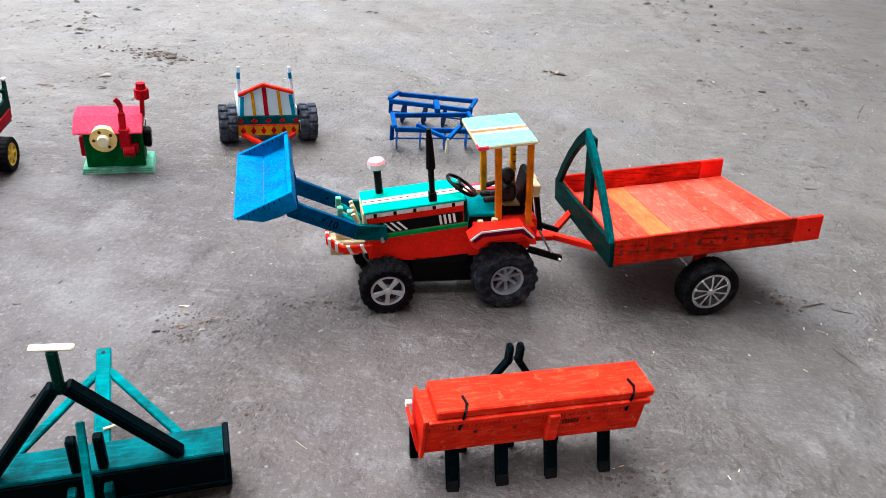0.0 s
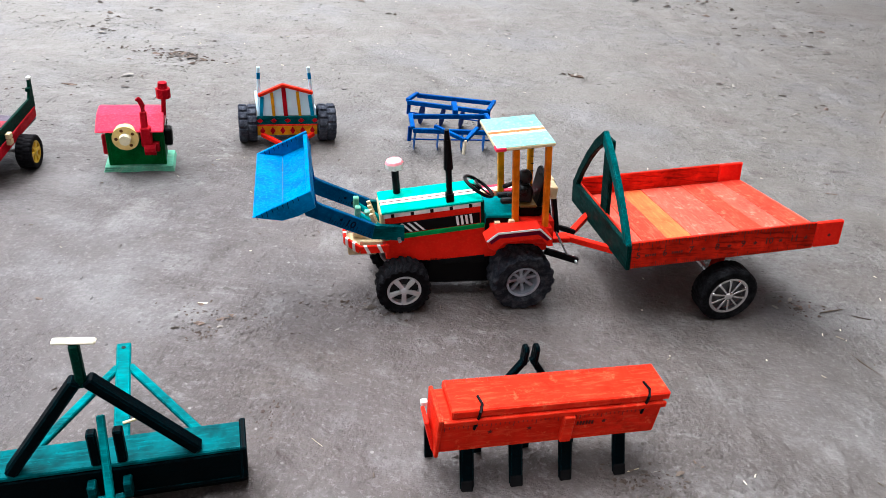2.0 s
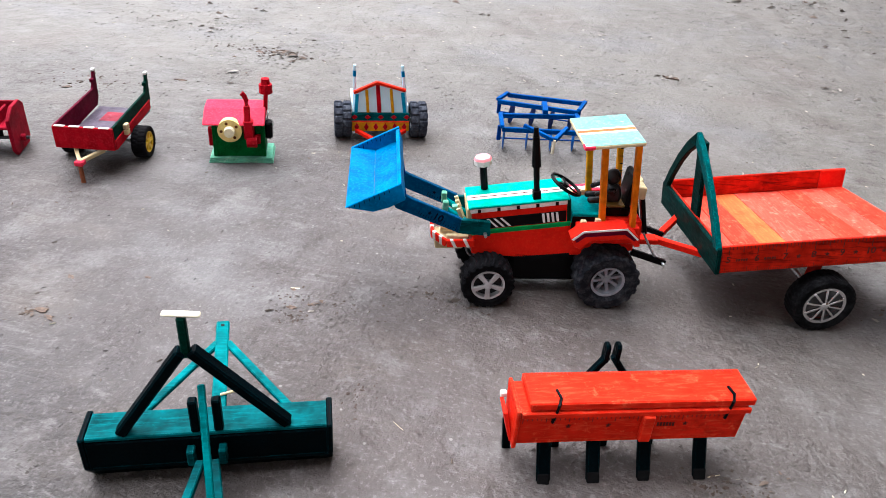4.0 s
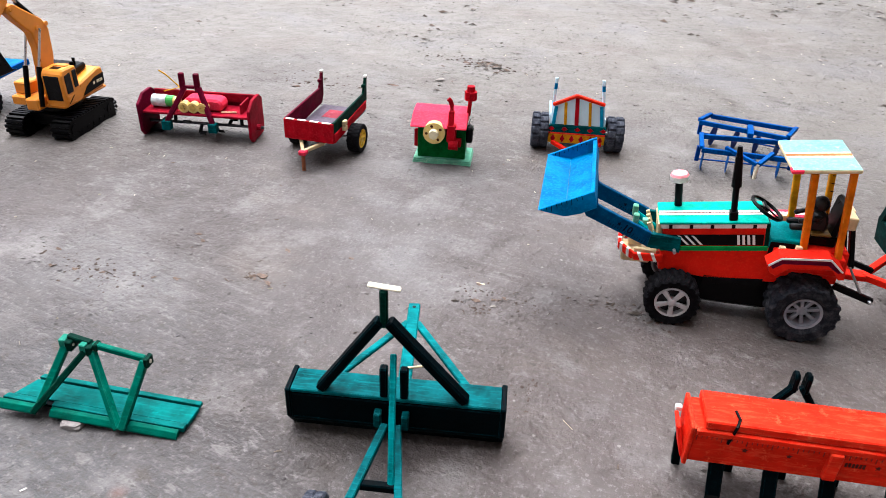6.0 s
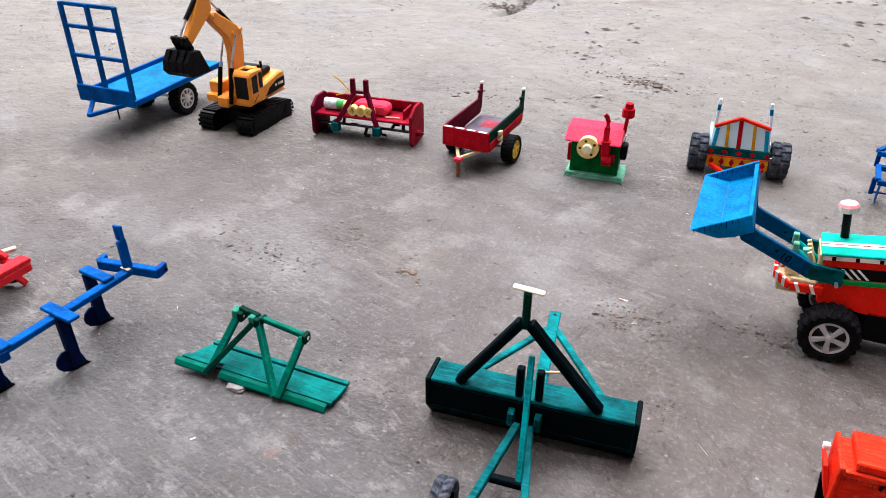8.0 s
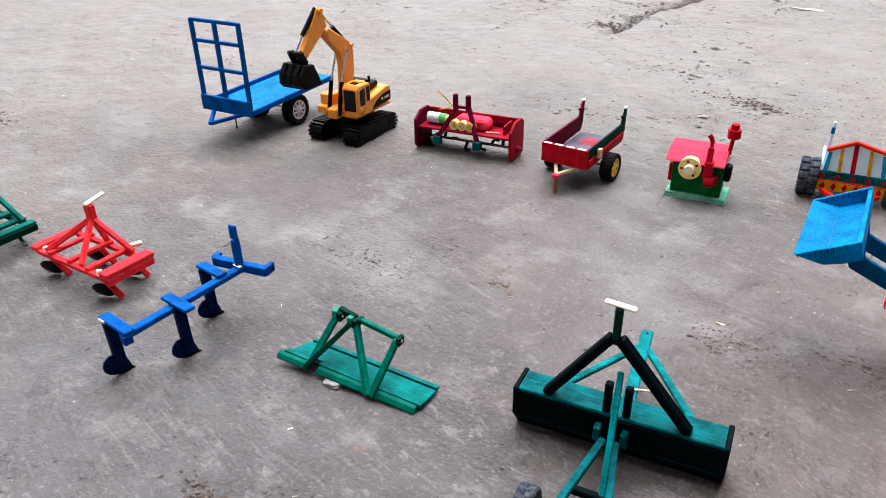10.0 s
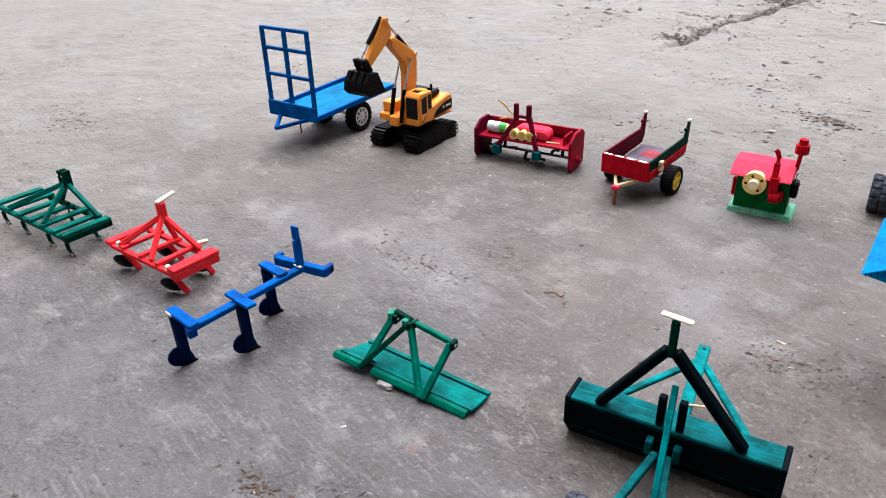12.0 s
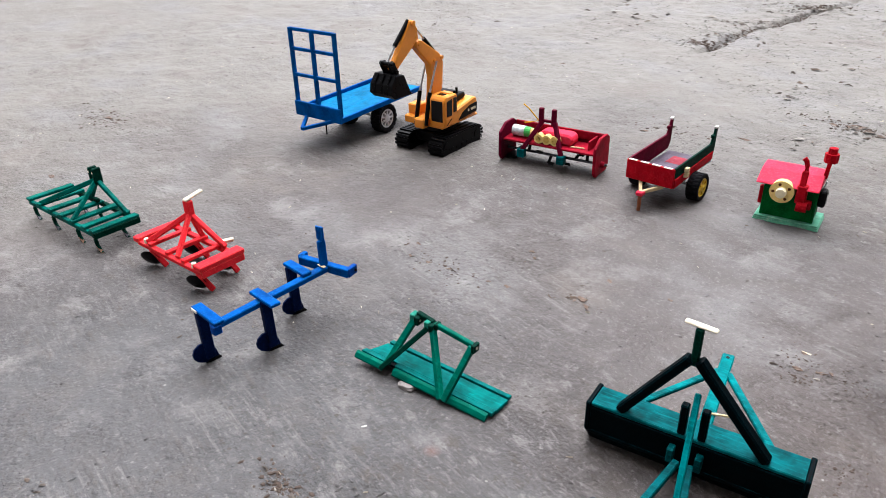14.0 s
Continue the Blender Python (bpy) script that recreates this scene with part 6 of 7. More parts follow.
# ---- maroon rotary tiller ----
def build_tiller():
    t = thing("toy_rotary_tiller", pose(-0.78, 0.5992, 0, 0, 0, 20), "maroon wooden toy rotary tiller with a motor and battery", "toy implement")
    x0, x1 = -0.0095, 0.1430
    for x, mat in ((x0 - 0.0025, MAROON), (x1 - 0.0015, TILLER_RED)):
        part("end_plate", prism([(-0.0060, 0.0015), (0.0330, 0.0015), (0.0400, 0.0090), (0.0400, 0.0510), (0.0300, 0.0580), (0.0060, 0.0580), (-0.0120, 0.0470), (-0.0120, 0.0090)], x, x + 0.0045, "x", 0.0009), mat, t, "maroon end plate")
    part("back_board", box(x0 + 0.002, x1 - 0.002, 0.0365, 0.0395, 0.0300, 0.0535, 0.0008), TILLER_RED, t, "crimson back board")
    part("shelf", box(x0 + 0.002, x1 - 0.002, -0.0060, 0.0365, 0.0330, 0.0365, 0.0008), TILLER_RED, t, "crimson shelf")
    part("hood_board", beam((x0 + 0.002, 0.0380, 0.0300), (x1 - 0.002, 0.0380, 0.0300), 0.0030, 0.0240, (0, 0, 1), 0.0006), MAROON, t)
    part("stiffener", box(0.1260, 0.1290, 0.0050, 0.0365, 0.0365, 0.0500, 0.0006), TILLER_RED, t)
    # hitch frame
    for xa, xb in ((0.0260, 0.0530), (0.0910, 0.0720)):
        part("hitch_leg", beam((xa, -0.0080, 0.0230), (xb, 0.0060, 0.0700), 0.0065, 0.0060, (0, 1, 0), 0.0009), MAROON, t, "maroon hitch leg")
        part("foot", box(xa - 0.0060, xa + 0.0060, -0.0130, -0.0030, 0.0130, 0.0260, 0.0009), TEAL, t, "teal bracket")
    for x in (0.0500, 0.0705):
        part("hitch_lug", box(x - 0.0035, x + 0.0035, 0.0030, 0.0090, 0.0640, 0.0890, 0.0009), MAROON, t)
    part("hitch_tie", box(0.0500, 0.0720, 0.0040, 0.0080, 0.0680, 0.0720, 0.0006), MAROON, t)
    # motor, battery, cells
    mo = part("motor", rod((0.0010, 0.0140, 0.0455), (0.0210, 0.0140, 0.0455), 0.0084, 18), plain("pale grey metal", (0.50, 0.54, 0.56), 0.35, 0.1, 0.4), t, "pale grey electric motor", True)
    part("motor_cap", rod((0.0210, 0.0140, 0.0455), (0.0310, 0.0140, 0.0455), 0.0078, 14), plain("bright green plastic", (0.05, 0.38, 0.08), 0.35), mo, "bright green motor cap")
    part("gear", rod((0.0310, 0.0140, 0.0450), (0.0380, 0.0140, 0.0450), 0.0070, 14), PULLEY, mo)
    part("battery_pack", prism([(0.0460, 0.0368), (0.1000, 0.0368), (0.1020, 0.0480), (0.0960, 0.0535), (0.0500, 0.0535), (0.0460, 0.0480)], 0.0060, 0.0310, "y", 0.0030), PINK_RED, t, "pinkish red wrapped battery pack")
    for x in (0.0510, 0.0640, 0.0770):
        c = part("cell", rod((x, -0.0040, 0.0440), (x, 0.0080, 0.0440), 0.0072, 16), PULLEY, t, "yellow-ended battery cell")
        part("cell_end", rod((x, -0.0047, 0.0440), (x, -0.0035, 0.0440), 0.0046, 14), BRASS, c)
    part("wire", tube([(0.020, 0.012, 0.060), (0.034, 0.010, 0.0640), (0.046, 0.006, 0.0690), (0.030, 0.004, 0.0860), (0.022, 0.002, 0.0920)], 0.0009, 6), YELLOW, t, "thin yellow wire")
    part("lead", rod((0.1000, 0.0040, 0.0378), (0.1200, 0.0080, 0.0376), 0.0011, 6), CREAM, t)
    # rotor
    part("rotor_shaft", rod((x0, 0.0120, 0.0165), (x1 + 0.0120, 0.0120, 0.0165), 0.0020, 10), DISC, t)
    part("shaft_knob", rod((x1 + 0.0030, 0.0120, 0.0165), (x1 + 0.0085, 0.0120, 0.0165), 0.0045, 10), TILLER_RED, t)
    for k in range(7):
        x, a = 0.0100 + 0.0190 * k, 1.3 * k
        y, z = 0.0120 + 0.0140 * math.cos(a), 0.0165 + 0.0140 * math.sin(a)
        blade = part("tiller_blade", beam((x, 0.0120, 0.0165), (x, y, z), 0.0016, 0.0048, (1, 0, 0), 0.0003), BLACK, t, "bent black blade")
        part("blade_tip", beam((x, y, z), (x + 0.0085, y, z), 0.0016, 0.0050, (0, math.cos(a), math.sin(a)), 0.0003), BLACK, blade)
    part("skid", box(x0 + 0.002, x0 + 0.020, 0.0060, 0.0300, 0.0015, 0.0060, 0.0009), BLACK, t)


build_tiller()


# ---- red and green tipping trailer ----
def build_tipper():
    t = thing("toy_tipping_trailer", pose(-0.4983, 0.6941, 0, 0, 0, 101), "red and green toy tipping trailer with yellow-rimmed wheels", "toy trailer")
    y0, y1 = 0.0165, 0.0840
    part("bed_floor", box(-0.0550, 0.0620, y0 + 0.002, y1 - 0.002, 0.0330, 0.0360, 0.0006), painted("mauve grey scuffed paint", (0.115, 0.095, 0.125), (0.22, 0.19, 0.23), 0.4), t, "scuffed grey bed with a red patch")
    part("red_patch", box(0.0160, 0.0440, 0.0400, 0.0650, 0.0360, 0.0362, 0), painted("faded red patch", (0.30, 0.035, 0.055), (0.24, 0.12, 0.14), 0.6), t)
    part("front_board", box(-0.0590, -0.0555, y0, y1, 0.0320, 0.0585, 0.0008), CRIMSON, t, "red front board with chipped edge")
    for k in range(4):
        part("chipped_edge", box(-0.0592, -0.0553, y0 + 0.004 + 0.0165 * k, y0 + 0.015 + 0.0165 * k, 0.0585, 0.0590, 0), WHITE, t)
    for y, inner, outer in ((y0, GREEN_DARK, GREEN_DARK), (y1 - 0.003, MAROON, MAROON)):
        prof = [(-0.0555, 0.0325), (0.0560, 0.0400), (0.0620, 0.0500), (0.0640, 0.0840), (0.0590, 0.0840), (0.0560, 0.0740), (0.0500, 0.0630), (-0.0555, 0.0590)]
        side = part("side_board", prism(prof, y, y + 0.003, "y", 0.0006), outer, t, "side board with a raised rear horn")
        part("horn_tip", box(0.0580, 0.0648, y - 0.0006, y + 0.0036, 0.0825, 0.0855, 0.0006), WHITE, side)
        part("notch_block", box(0.0520, 0.0580, y - 0.0010, y + 0.0040, 0.0700, 0.0745, 0.0005), MAROON if y > 0.05 else GREEN_DARK, side)
    part("lower_stripe", prism([(-0.0560, 0.0322), (0.0565, 0.0395), (0.0570, 0.0510), (-0.0560, 0.0440)], y0 - 0.0012, y0 + 0.0004, "y", 0.0003), CRIMSON, t, "red lower half of the side")
    for z in (0.0440, 0.0510):
        part("side_block", box(-0.0330, -0.0250, y0 - 0.0060, y0 - 0.0012, z - 0.0032, z + 0.0028, 0.0006), CREAM, t, "bare wood block")
    for y in (0.034, 0.066):
        part("chassis_rail", box(-0.0500, 0.0560, y - 0.003, y + 0.003, 0.0270, 0.0330, 0.0006), CREAM, t)
        part("drawbar_leg", beam((-0.0500, y, 0.0280), (-0.0785, 0.0500, 0.0255), 0.0042, 0.0045, (0, 0, 1), 0.0005), CREAM, t, "bare wood drawbar leg")
    part("drawbar_joint", box(-0.0835, -0.0735, 0.0450, 0.0550, 0.0215, 0.0275, 0.0012), PINK_RED, t)
    part("prop_stick", rod((-0.0795, 0.0500, 0.0), (-0.0795, 0.0500, 0.0225), 0.0026, 8), plain("reddish wood", (0.22, 0.07, 0.03), 0.6), t, "short reddish prop stick")
    ty = shared("tyre", tyre_mesh(0.0193, 0.0165, 22, 0.0006, 0.2))
    for y, o in ((0.0080, -1), (0.0925, 1)):
        add_wheel(t, 0, y, 0.0193, ty, shared("rim", rim_mesh(0.0130, 0.016, 6, 0.0040, 0.2, 0.34, o)), RUBBER, RIM_YELLOW, "black toy tyre", "bright yellow rim", 0.0, shared("rim_well", well_mesh(0.0130, 0.016, 0.2, o)), RIM_YELLOW)
    part("axle", rod((0, 0.008, 0.0193), (0, 0.0925, 0.0193), 0.0018, 8), STEEL, t)
    for y in (0.034, 0.066):
        part("axle_block", box(-0.005, 0.005, y - 0.003, y + 0.003, 0.0175, 0.0275, 0.0005), BLACK, t)


build_tipper()


# ---- green and red engine ----
def build_engine():
    t = thing("toy_engine", pose(-0.4215, 0.6989, 0, 0, 0, 19), "green and red wooden toy engine with a cream pulley", "toy engine")
    for k in range(3):
        part("base_board", box(-0.0035 + 0.0006 * k, 0.0735 - 0.0006 * k, 0.0 + 0.0006 * k, 0.0480 - 0.0006 * k, 0.0023 * k, 0.0023 * (k + 1), 0.0005), MINT, t, "mint green base board")
    part("body", box(0.0035, 0.0640, 0.0065, 0.0430, 0.0069, 0.0514, 0.0008), ENGINE_GREEN, t, "bottle green box body")
    part("corner_strip", box(0.0610, 0.0650, 0.0058, 0.0105, 0.0069, 0.0514, 0.0006), ENGINE_GREEN, t)
    part("corner_strip", box(0.0025, 0.0062, 0.0058, 0.0105, 0.0069, 0.0514, 0.0006), ENGINE_GREEN, t)
    part("roof", prism([(-0.0045, 0.0512), (0.0500, 0.0512), (0.0500, 0.0640), (0.0440, 0.0652), (0.0210, 0.0640), (0.0000, 0.0552), (-0.0045, 0.0530)], -0.0060, 0.0660, "x", 0.0016), PINK_RED, t, "glossy pinkish red lid")
    pul = part("pulley", rod((0.0250, 0.0040, 0.0450), (0.0250, -0.0055, 0.0450), 0.0142, 28), PULLEY, t, "cream yellow pulley wheel", True)
    part("pulley_hub", rod((0.0250, -0.0050, 0.0450), (0.0250, -0.0120, 0.0450), 0.0066, 18, 0.0058), PULLEY_PALE, pul, "ivory hub")
    for a in (0.6, 1.9, 3.2, 5.3):
        x, z = 0.0250 + 0.0098 * math.cos(a), 0.0450 + 0.0098 * math.sin(a)
        part("pulley_hole", rod((x, -0.0058, z), (x, -0.0050, z), 0.0019, 10), plain("shadowed brown", (0.09, 0.03, 0.01), 0.8), pul)
    tap = part("fuel_pump", box(0.0410, 0.0530, -0.0045, 0.0065, 0.0330, 0.0570, 0.0016), CRIMSON, t, "red pump block")
    part("pump_neck", beam((0.0460, 0.0000, 0.0540), (0.0460, 0.0040, 0.0740), 0.0072, 0.0076, (0, 1, 0), 0.0012), CRIMSON, tap)
    part("pump_pipe", tube([(0.0460, 0.0040, 0.0730), (0.0460, 0.0045, 0.0800), (0.0440, 0.0045, 0.0860), (0.0410, 0.0045, 0.0890)], 0.0029, 10), CRIMSON, tap)
    part("pump_valve", rod((0.0440, -0.0020, 0.0300), (0.0560, -0.0020, 0.0300), 0.0068, 12), CRIMSON, tap)
    part("pump_valve", box(0.0520, 0.0600, -0.0030, 0.0040, 0.0270, 0.0380, 0.0010), CRIMSON, tap)
    ch = part("chimney", beam((0.0655, 0.0270, 0.0600), (0.0672, 0.0290, 0.0830), 0.0042, 0.0050, (1, 0, 0), 0.0006), CRIMSON, t, "red chimney")
    part("chimney_cap", rod((0.0672, 0.0290, 0.0810), (0.0672, 0.0290, 0.0920), 0.0080, 8), CRIMSON, ch)
    part("chimney_top", rod((0.0672, 0.0290, 0.0920), (0.0672, 0.0290, 0.0990), 0.0055, 10, 0.0050), CRIMSON, ch)
    part("side_crank", box(-0.0030, 0.0025, 0.0120, 0.0180, 0.0180, 0.0420, 0.0010), CRIMSON, t)
    part("magneto", box(0.0645, 0.0730, 0.0150, 0.0310, 0.0260, 0.0470, 0.0020), BLACK, t, "black side block")
    part("wire_loop", tube([(0.066, 0.010, 0.0560), (0.072, 0.014, 0.0520), (0.074, 0.020, 0.0440), (0.070, 0.026, 0.0400), (0.067, 0.030, 0.0480), (0.069, 0.024, 0.0580)], 0.0007, 6), STEEL, t, "twisted steel wire")


build_engine()


# ---- painted cart ----
def build_cart():
    t = thing("toy_painted_cart", pose(-0.2899, 0.8172, 0, 0, 0, 20), "brightly painted blue and orange toy cart on chunky tyres", "toy cart")
    # front panel, slightly leaning
    part("lower_board", box(0.0095, 0.0860, 0.0040, 0.0080, 0.0130, 0.0260, 0.0006), YELLOW, t, "ochre board with red diamonds")
    part("middle_board", box(0.0095, 0.0860, 0.0045, 0.0085, 0.0275, 0.0385, 0.0006), TEAL, t, "teal board with red diamonds")
    part("red_line", box(0.0093, 0.0862, 0.0036, 0.0085, 0.0258, 0.0277, 0.0003), ORANGE_RED, t)
    for k in range(6):
        x = 0.0160 + 0.0127 * k
        part("diamond", prism([(x - 0.0034, 0.0195), (x, 0.0140), (x + 0.0034, 0.0195), (x, 0.0252)], 0.0034, 0.0040, "y", 0), CRIMSON, t)
    for k in range(5):
        x = 0.0130 + 0.0174 * k
        part("diamond", prism([(x - 0.0042, 0.0330), (x, 0.0298), (x + 0.0042, 0.0330), (x, 0.0362)], 0.0039, 0.0045, "y", 0), CRIMSON, t)
    arch = [(0.0110, 0.0385), (0.0850, 0.0385), (0.0790, 0.0690), (0.0420, 0.0805), (0.0140, 0.0655)]
    part("arched_panel", prism(arch, 0.0070, 0.0095, "y", 0.0005), PALE_BLUE, t, "pale blue arched panel")
    for xa, xb, w, mat, zt in ((0.0150, 0.0165, 0.0046, CYAN, 0.0640), (0.0310, 0.0285, 0.0038, YELLOW, 0.0700), (0.0460, 0.0430, 0.0052, CRIMSON, 0.0780), (0.0640, 0.0605, 0.0038, YELLOW, 0.0715), (0.0800, 0.0760, 0.0048, CYAN, 0.0665)):
        part("panel_slat", beam((xa, 0.0064, 0.0385), (xb, 0.0064, zt), 0.0018, w, (1, 0, 0), 0.0004), mat, t)
    part("arch_rail", beam((0.0120, 0.0066, 0.0660), (0.0425, 0.0066, 0.0800), 0.0052, 0.0040, (0, 0, 1), 0.0006), ORANGE_RED, t, "orange-red arched rail")
    part("arch_rail", beam((0.0415, 0.0066, 0.0800), (0.0800, 0.0066, 0.0695), 0.0052, 0.0040, (0, 0, 1), 0.0006), ORANGE_RED, t)
    for x, xt in ((0.0125, 0.0135), (0.0835, 0.0750)):
        post = part("corner_post", beam((x, 0.0120, 0.0300), (xt, 0.0140, 0.1010), 0.0040, 0.0044, (0, 1, 0), 0.0008), PALE_BLUE, t, "pale blue corner post with a dark band")
        f = 0.78
        part("dark_band", beam((x + (xt - x) * f, 0.0120 + 0.002 * f, 0.0300 + 0.071 * f), (x + (xt - x) * (f + 0.12), 0.0120 + 0.002 * (f + 0.12), 0.0300 + 0.071 * (f + 0.12)), 0.0043, 0.0047, (0, 1, 0), 0.0005), BLUE_SIDE, post)
    # body behind
    part("cart_floor", box(0.0120, 0.0840, 0.0090, 0.0880, 0.0300, 0.0340, 0.0006), CYAN, t)
    for x in (0.0110, 0.0820):
        part("side_board", prism([(0.0095, 0.0340), (0.0880, 0.0340), (0.0880, 0.0430), (0.0095, 0.0480)], x, x + 0.0030, "x", 0.0005), PALE_BLUE, t, "pale blue side board")
    part("tail_board", box(0.0120, 0.0840, 0.0850, 0.0880, 0.0340, 0.0420, 0.0005), CYAN, t)
    for xa, xb in ((0.0150, 0.0460), (0.0810, 0.0480)):
        part("drawbar_leg", beam((xa, 0.0050, 0.0140), (xb, -0.0270, 0.0090), 0.0050, 0.0055, (0, 0, 1), 0.0007), RED, t, "red drawbar leg")
    part("drawbar_tip", box(0.0430, 0.0510, -0.0330, -0.0240, 0.0060, 0.0120, 0.0010), PALE_BLUE, t)
    ty = shared("tyre", tyre_mesh(0.0242, 0.0215, 13, 0.0022, 0.08, 0.6, 0.55))
    for x, o in ((-0.0020, 1), (0.0995, -1)):
        w = add_wheel(t, x, 0.0200, 0.0242, ty, shared("rim", rim_mesh(0.0145, 0.020, 6, 0.0045, 0.2, 0.3, o)), RUBBER_GREY, GREY_RIM, "chunky grey dusted tyre", "", 0.0, shared("rim_well", well_mesh(0.0145, 0.020, 0.2, o)))
        w.matrix_basis = pose(x, 0.0200, 0.0242, 0, 0, 90)
    part("axle", rod((0.0, 0.0200, 0.0242), (0.0980, 0.0200, 0.0242), 0.0024, 8), STEEL, t)


build_cart()


# ---- blue disc harrow ----
def build_blue_harrow():
    t = thing("toy_tandem_harrow", pose(-0.0821, 0.869, 0, 0, 0, 17), "bright blue toy harrow with two rows of discs", "toy implement")
    z = 0.0330
    # each frame: far and near bar, then the axle of its discs; the rear frame stands askew
    frames = (((-0.0014, 0.0360), (0.1067, 0.0374), (-0.0069, -0.0125), (0.1044, -0.0215), (-0.0080, 0.0000), (0.1090, -0.0040), (0.0002, 0.0320, 0.0650, 0.0955)),
              ((0.0240, 0.1180), (0.1340, 0.0890), (0.0040, 0.0900), (0.1145, 0.0530), (0.0080, 0.0970), (0.1180, 0.0620), (0.0270, 0.0560, 0.0830, 0.1090)))
    for k, (fa, fb, na, nb, aa, ab, discs) in enumerate(frames):
        for p, q in ((fa, fb), (na, nb)):
            part("long_bar", beam((*p, z), (*q, z), 0.0040, 0.0066, (0, 0, 1), 0.0007), BLUE, t, "blue frame bar")
        for p, q in ((fa, na), (fb, nb)):
            part("end_bar", beam((*p, z + 0.0030), (*q, z + 0.0030), 0.0056, 0.0050, (0, 0, 1), 0.0007), BLUE, t, "blue end bar")
        zc = 0.0150
        gang = hold("disc_gang", t)
        part("gang_axle", rod((*aa, zc), (*ab, zc), 0.0011, 8), BLUE_DARK, gang)
        yaw = math.degrees(math.atan2(ab[1] - aa[1], ab[0] - aa[0]))
        for x in discs:
            f = (x - aa[0]) / (ab[0] - aa[0])
            m = Matrix.Translation((x, aa[1] + f * (ab[1] - aa[1]), zc)) @ Matrix.Rotation(radians(yaw + 78), 4, "Z")
            bm = lathe([(0.0150, 0.0), (0.0100, 0.0014), (0.0005, 0.0020), (0.0005, 0.0027), (0.0103, 0.0021), (0.0152, 0.0006)], 24, m, None, False)
            part("disc", bm, BLUE if k == 0 else BLUE_DARK, gang, "blue painted disc", True)
        for p, far in ((aa, fa), (ab, fb)):
            x, y = p[0] * 0.97 + 0.03 * far[0], p[1] * 0.97 + 0.03 * far[1]
            part("hanger", beam((x, y, zc - 0.003), (x, y, z), 0.0040, 0.0052, (1, 0, 0), 0.0005), BLUE_DARK, t)
    part("link", beam((0.0620, 0.0360, z + 0.006), (0.0680, 0.0720, z + 0.006), 0.0075, 0.0070, (0, 0, 1), 0.0008), BLUE, t, "blue link board")
    part("hitch_arm", beam((0.0225, -0.0100, z + 0.005), (0.0570, -0.0400, z - 0.002), 0.0046, 0.0052, (0, 0, 1), 0.0007), BLUE, t, "blue hitch arm")
    part("hitch_arm", beam((0.0800, -0.0160, z + 0.005), (0.0590, -0.0400, z - 0.002), 0.0054, 0.0052, (0, 0, 1), 0.0007), BLUE, t)
    part("hitch_peg", rod((0.0570, -0.0420, 0.0120), (0.0580, -0.0400, z - 0.002), 0.0020, 8, 0.0024), IVORY, t, "pale hitch peg")


build_blue_harrow()


# ---- litter on the ground ----
def chip(name, x, y, length, width, height, turn, material, label, category, group=""):
    """A short, bent splinter lying on the dirt."""
    bm = bmesh.new()
    n = 5
    pts = [(-length / 2 + length * k / n, 0.12 * length * math.sin(1.7 * k / n + turn), 0.0) for k in range(n + 1)]
    tube(pts, 1.0, 6, bm)
    for v in bm.verts:
        i = min(range(n + 1), key=lambda k: abs(pts[k][0] - v.co.x))
        c = Vector(pts[i])
        d = v.co - c
        taper = 0.55 + 0.45 * math.sin(math.pi * (i + 0.5) / (n + 1))
        v.co = c + Vector((d.x * 0.0, d.y * width / 2 * taper, d.z * height / 2 * taper))
    ob = part(name, bm, material, None)
    ob.matrix_world = pose(x, y, lie(x, y) + height * 0.35, 0, 0, turn * 57.3)
    return tagged(ob, label, category, group)


def scrap(x, y, length, width, turn):
    """A torn, curled flake of bark or dry leaf."""
    rnd = random.Random(int(1e5 * (x + 3 * y)))
    bm = bmesh.new()
    rim, n = [], 9
    for k in range(n):
        a = 2 * math.pi * k / n
        r = rnd.uniform(0.45, 1.2)
        rim.append((math.cos(a) * r * length / 2, math.sin(a) * r * width / 2, width * rnd.uniform(0.02, 0.30)))
    top = [bm.verts.new(p) for p in rim]
    low = [bm.verts.new((p[0] * 0.96, p[1] * 0.94, p[2] - width * 0.14)) for p in rim]
    crown, keel = bm.verts.new((length * 0.1, 0, width * 0.10)), bm.verts.new((0, 0, width * 0.02))
    for k in range(n):
        j = (k + 1) % n
        bm.faces.new((top[k], top[j], crown))
        bm.faces.new((low[j], low[k], keel))
        bm.faces.new((low[k], low[j], top[j], top[k]))
    ob = part("bark_scrap", bm, BARK, None)
    ob.matrix_world = pose(x, y, lie(x, y) - width * 0.05, 0, 0, turn * 57.3)
    tagged(ob, "torn curled brown bark scrap lying on the dirt", "bark", "bark scraps on the dirt")


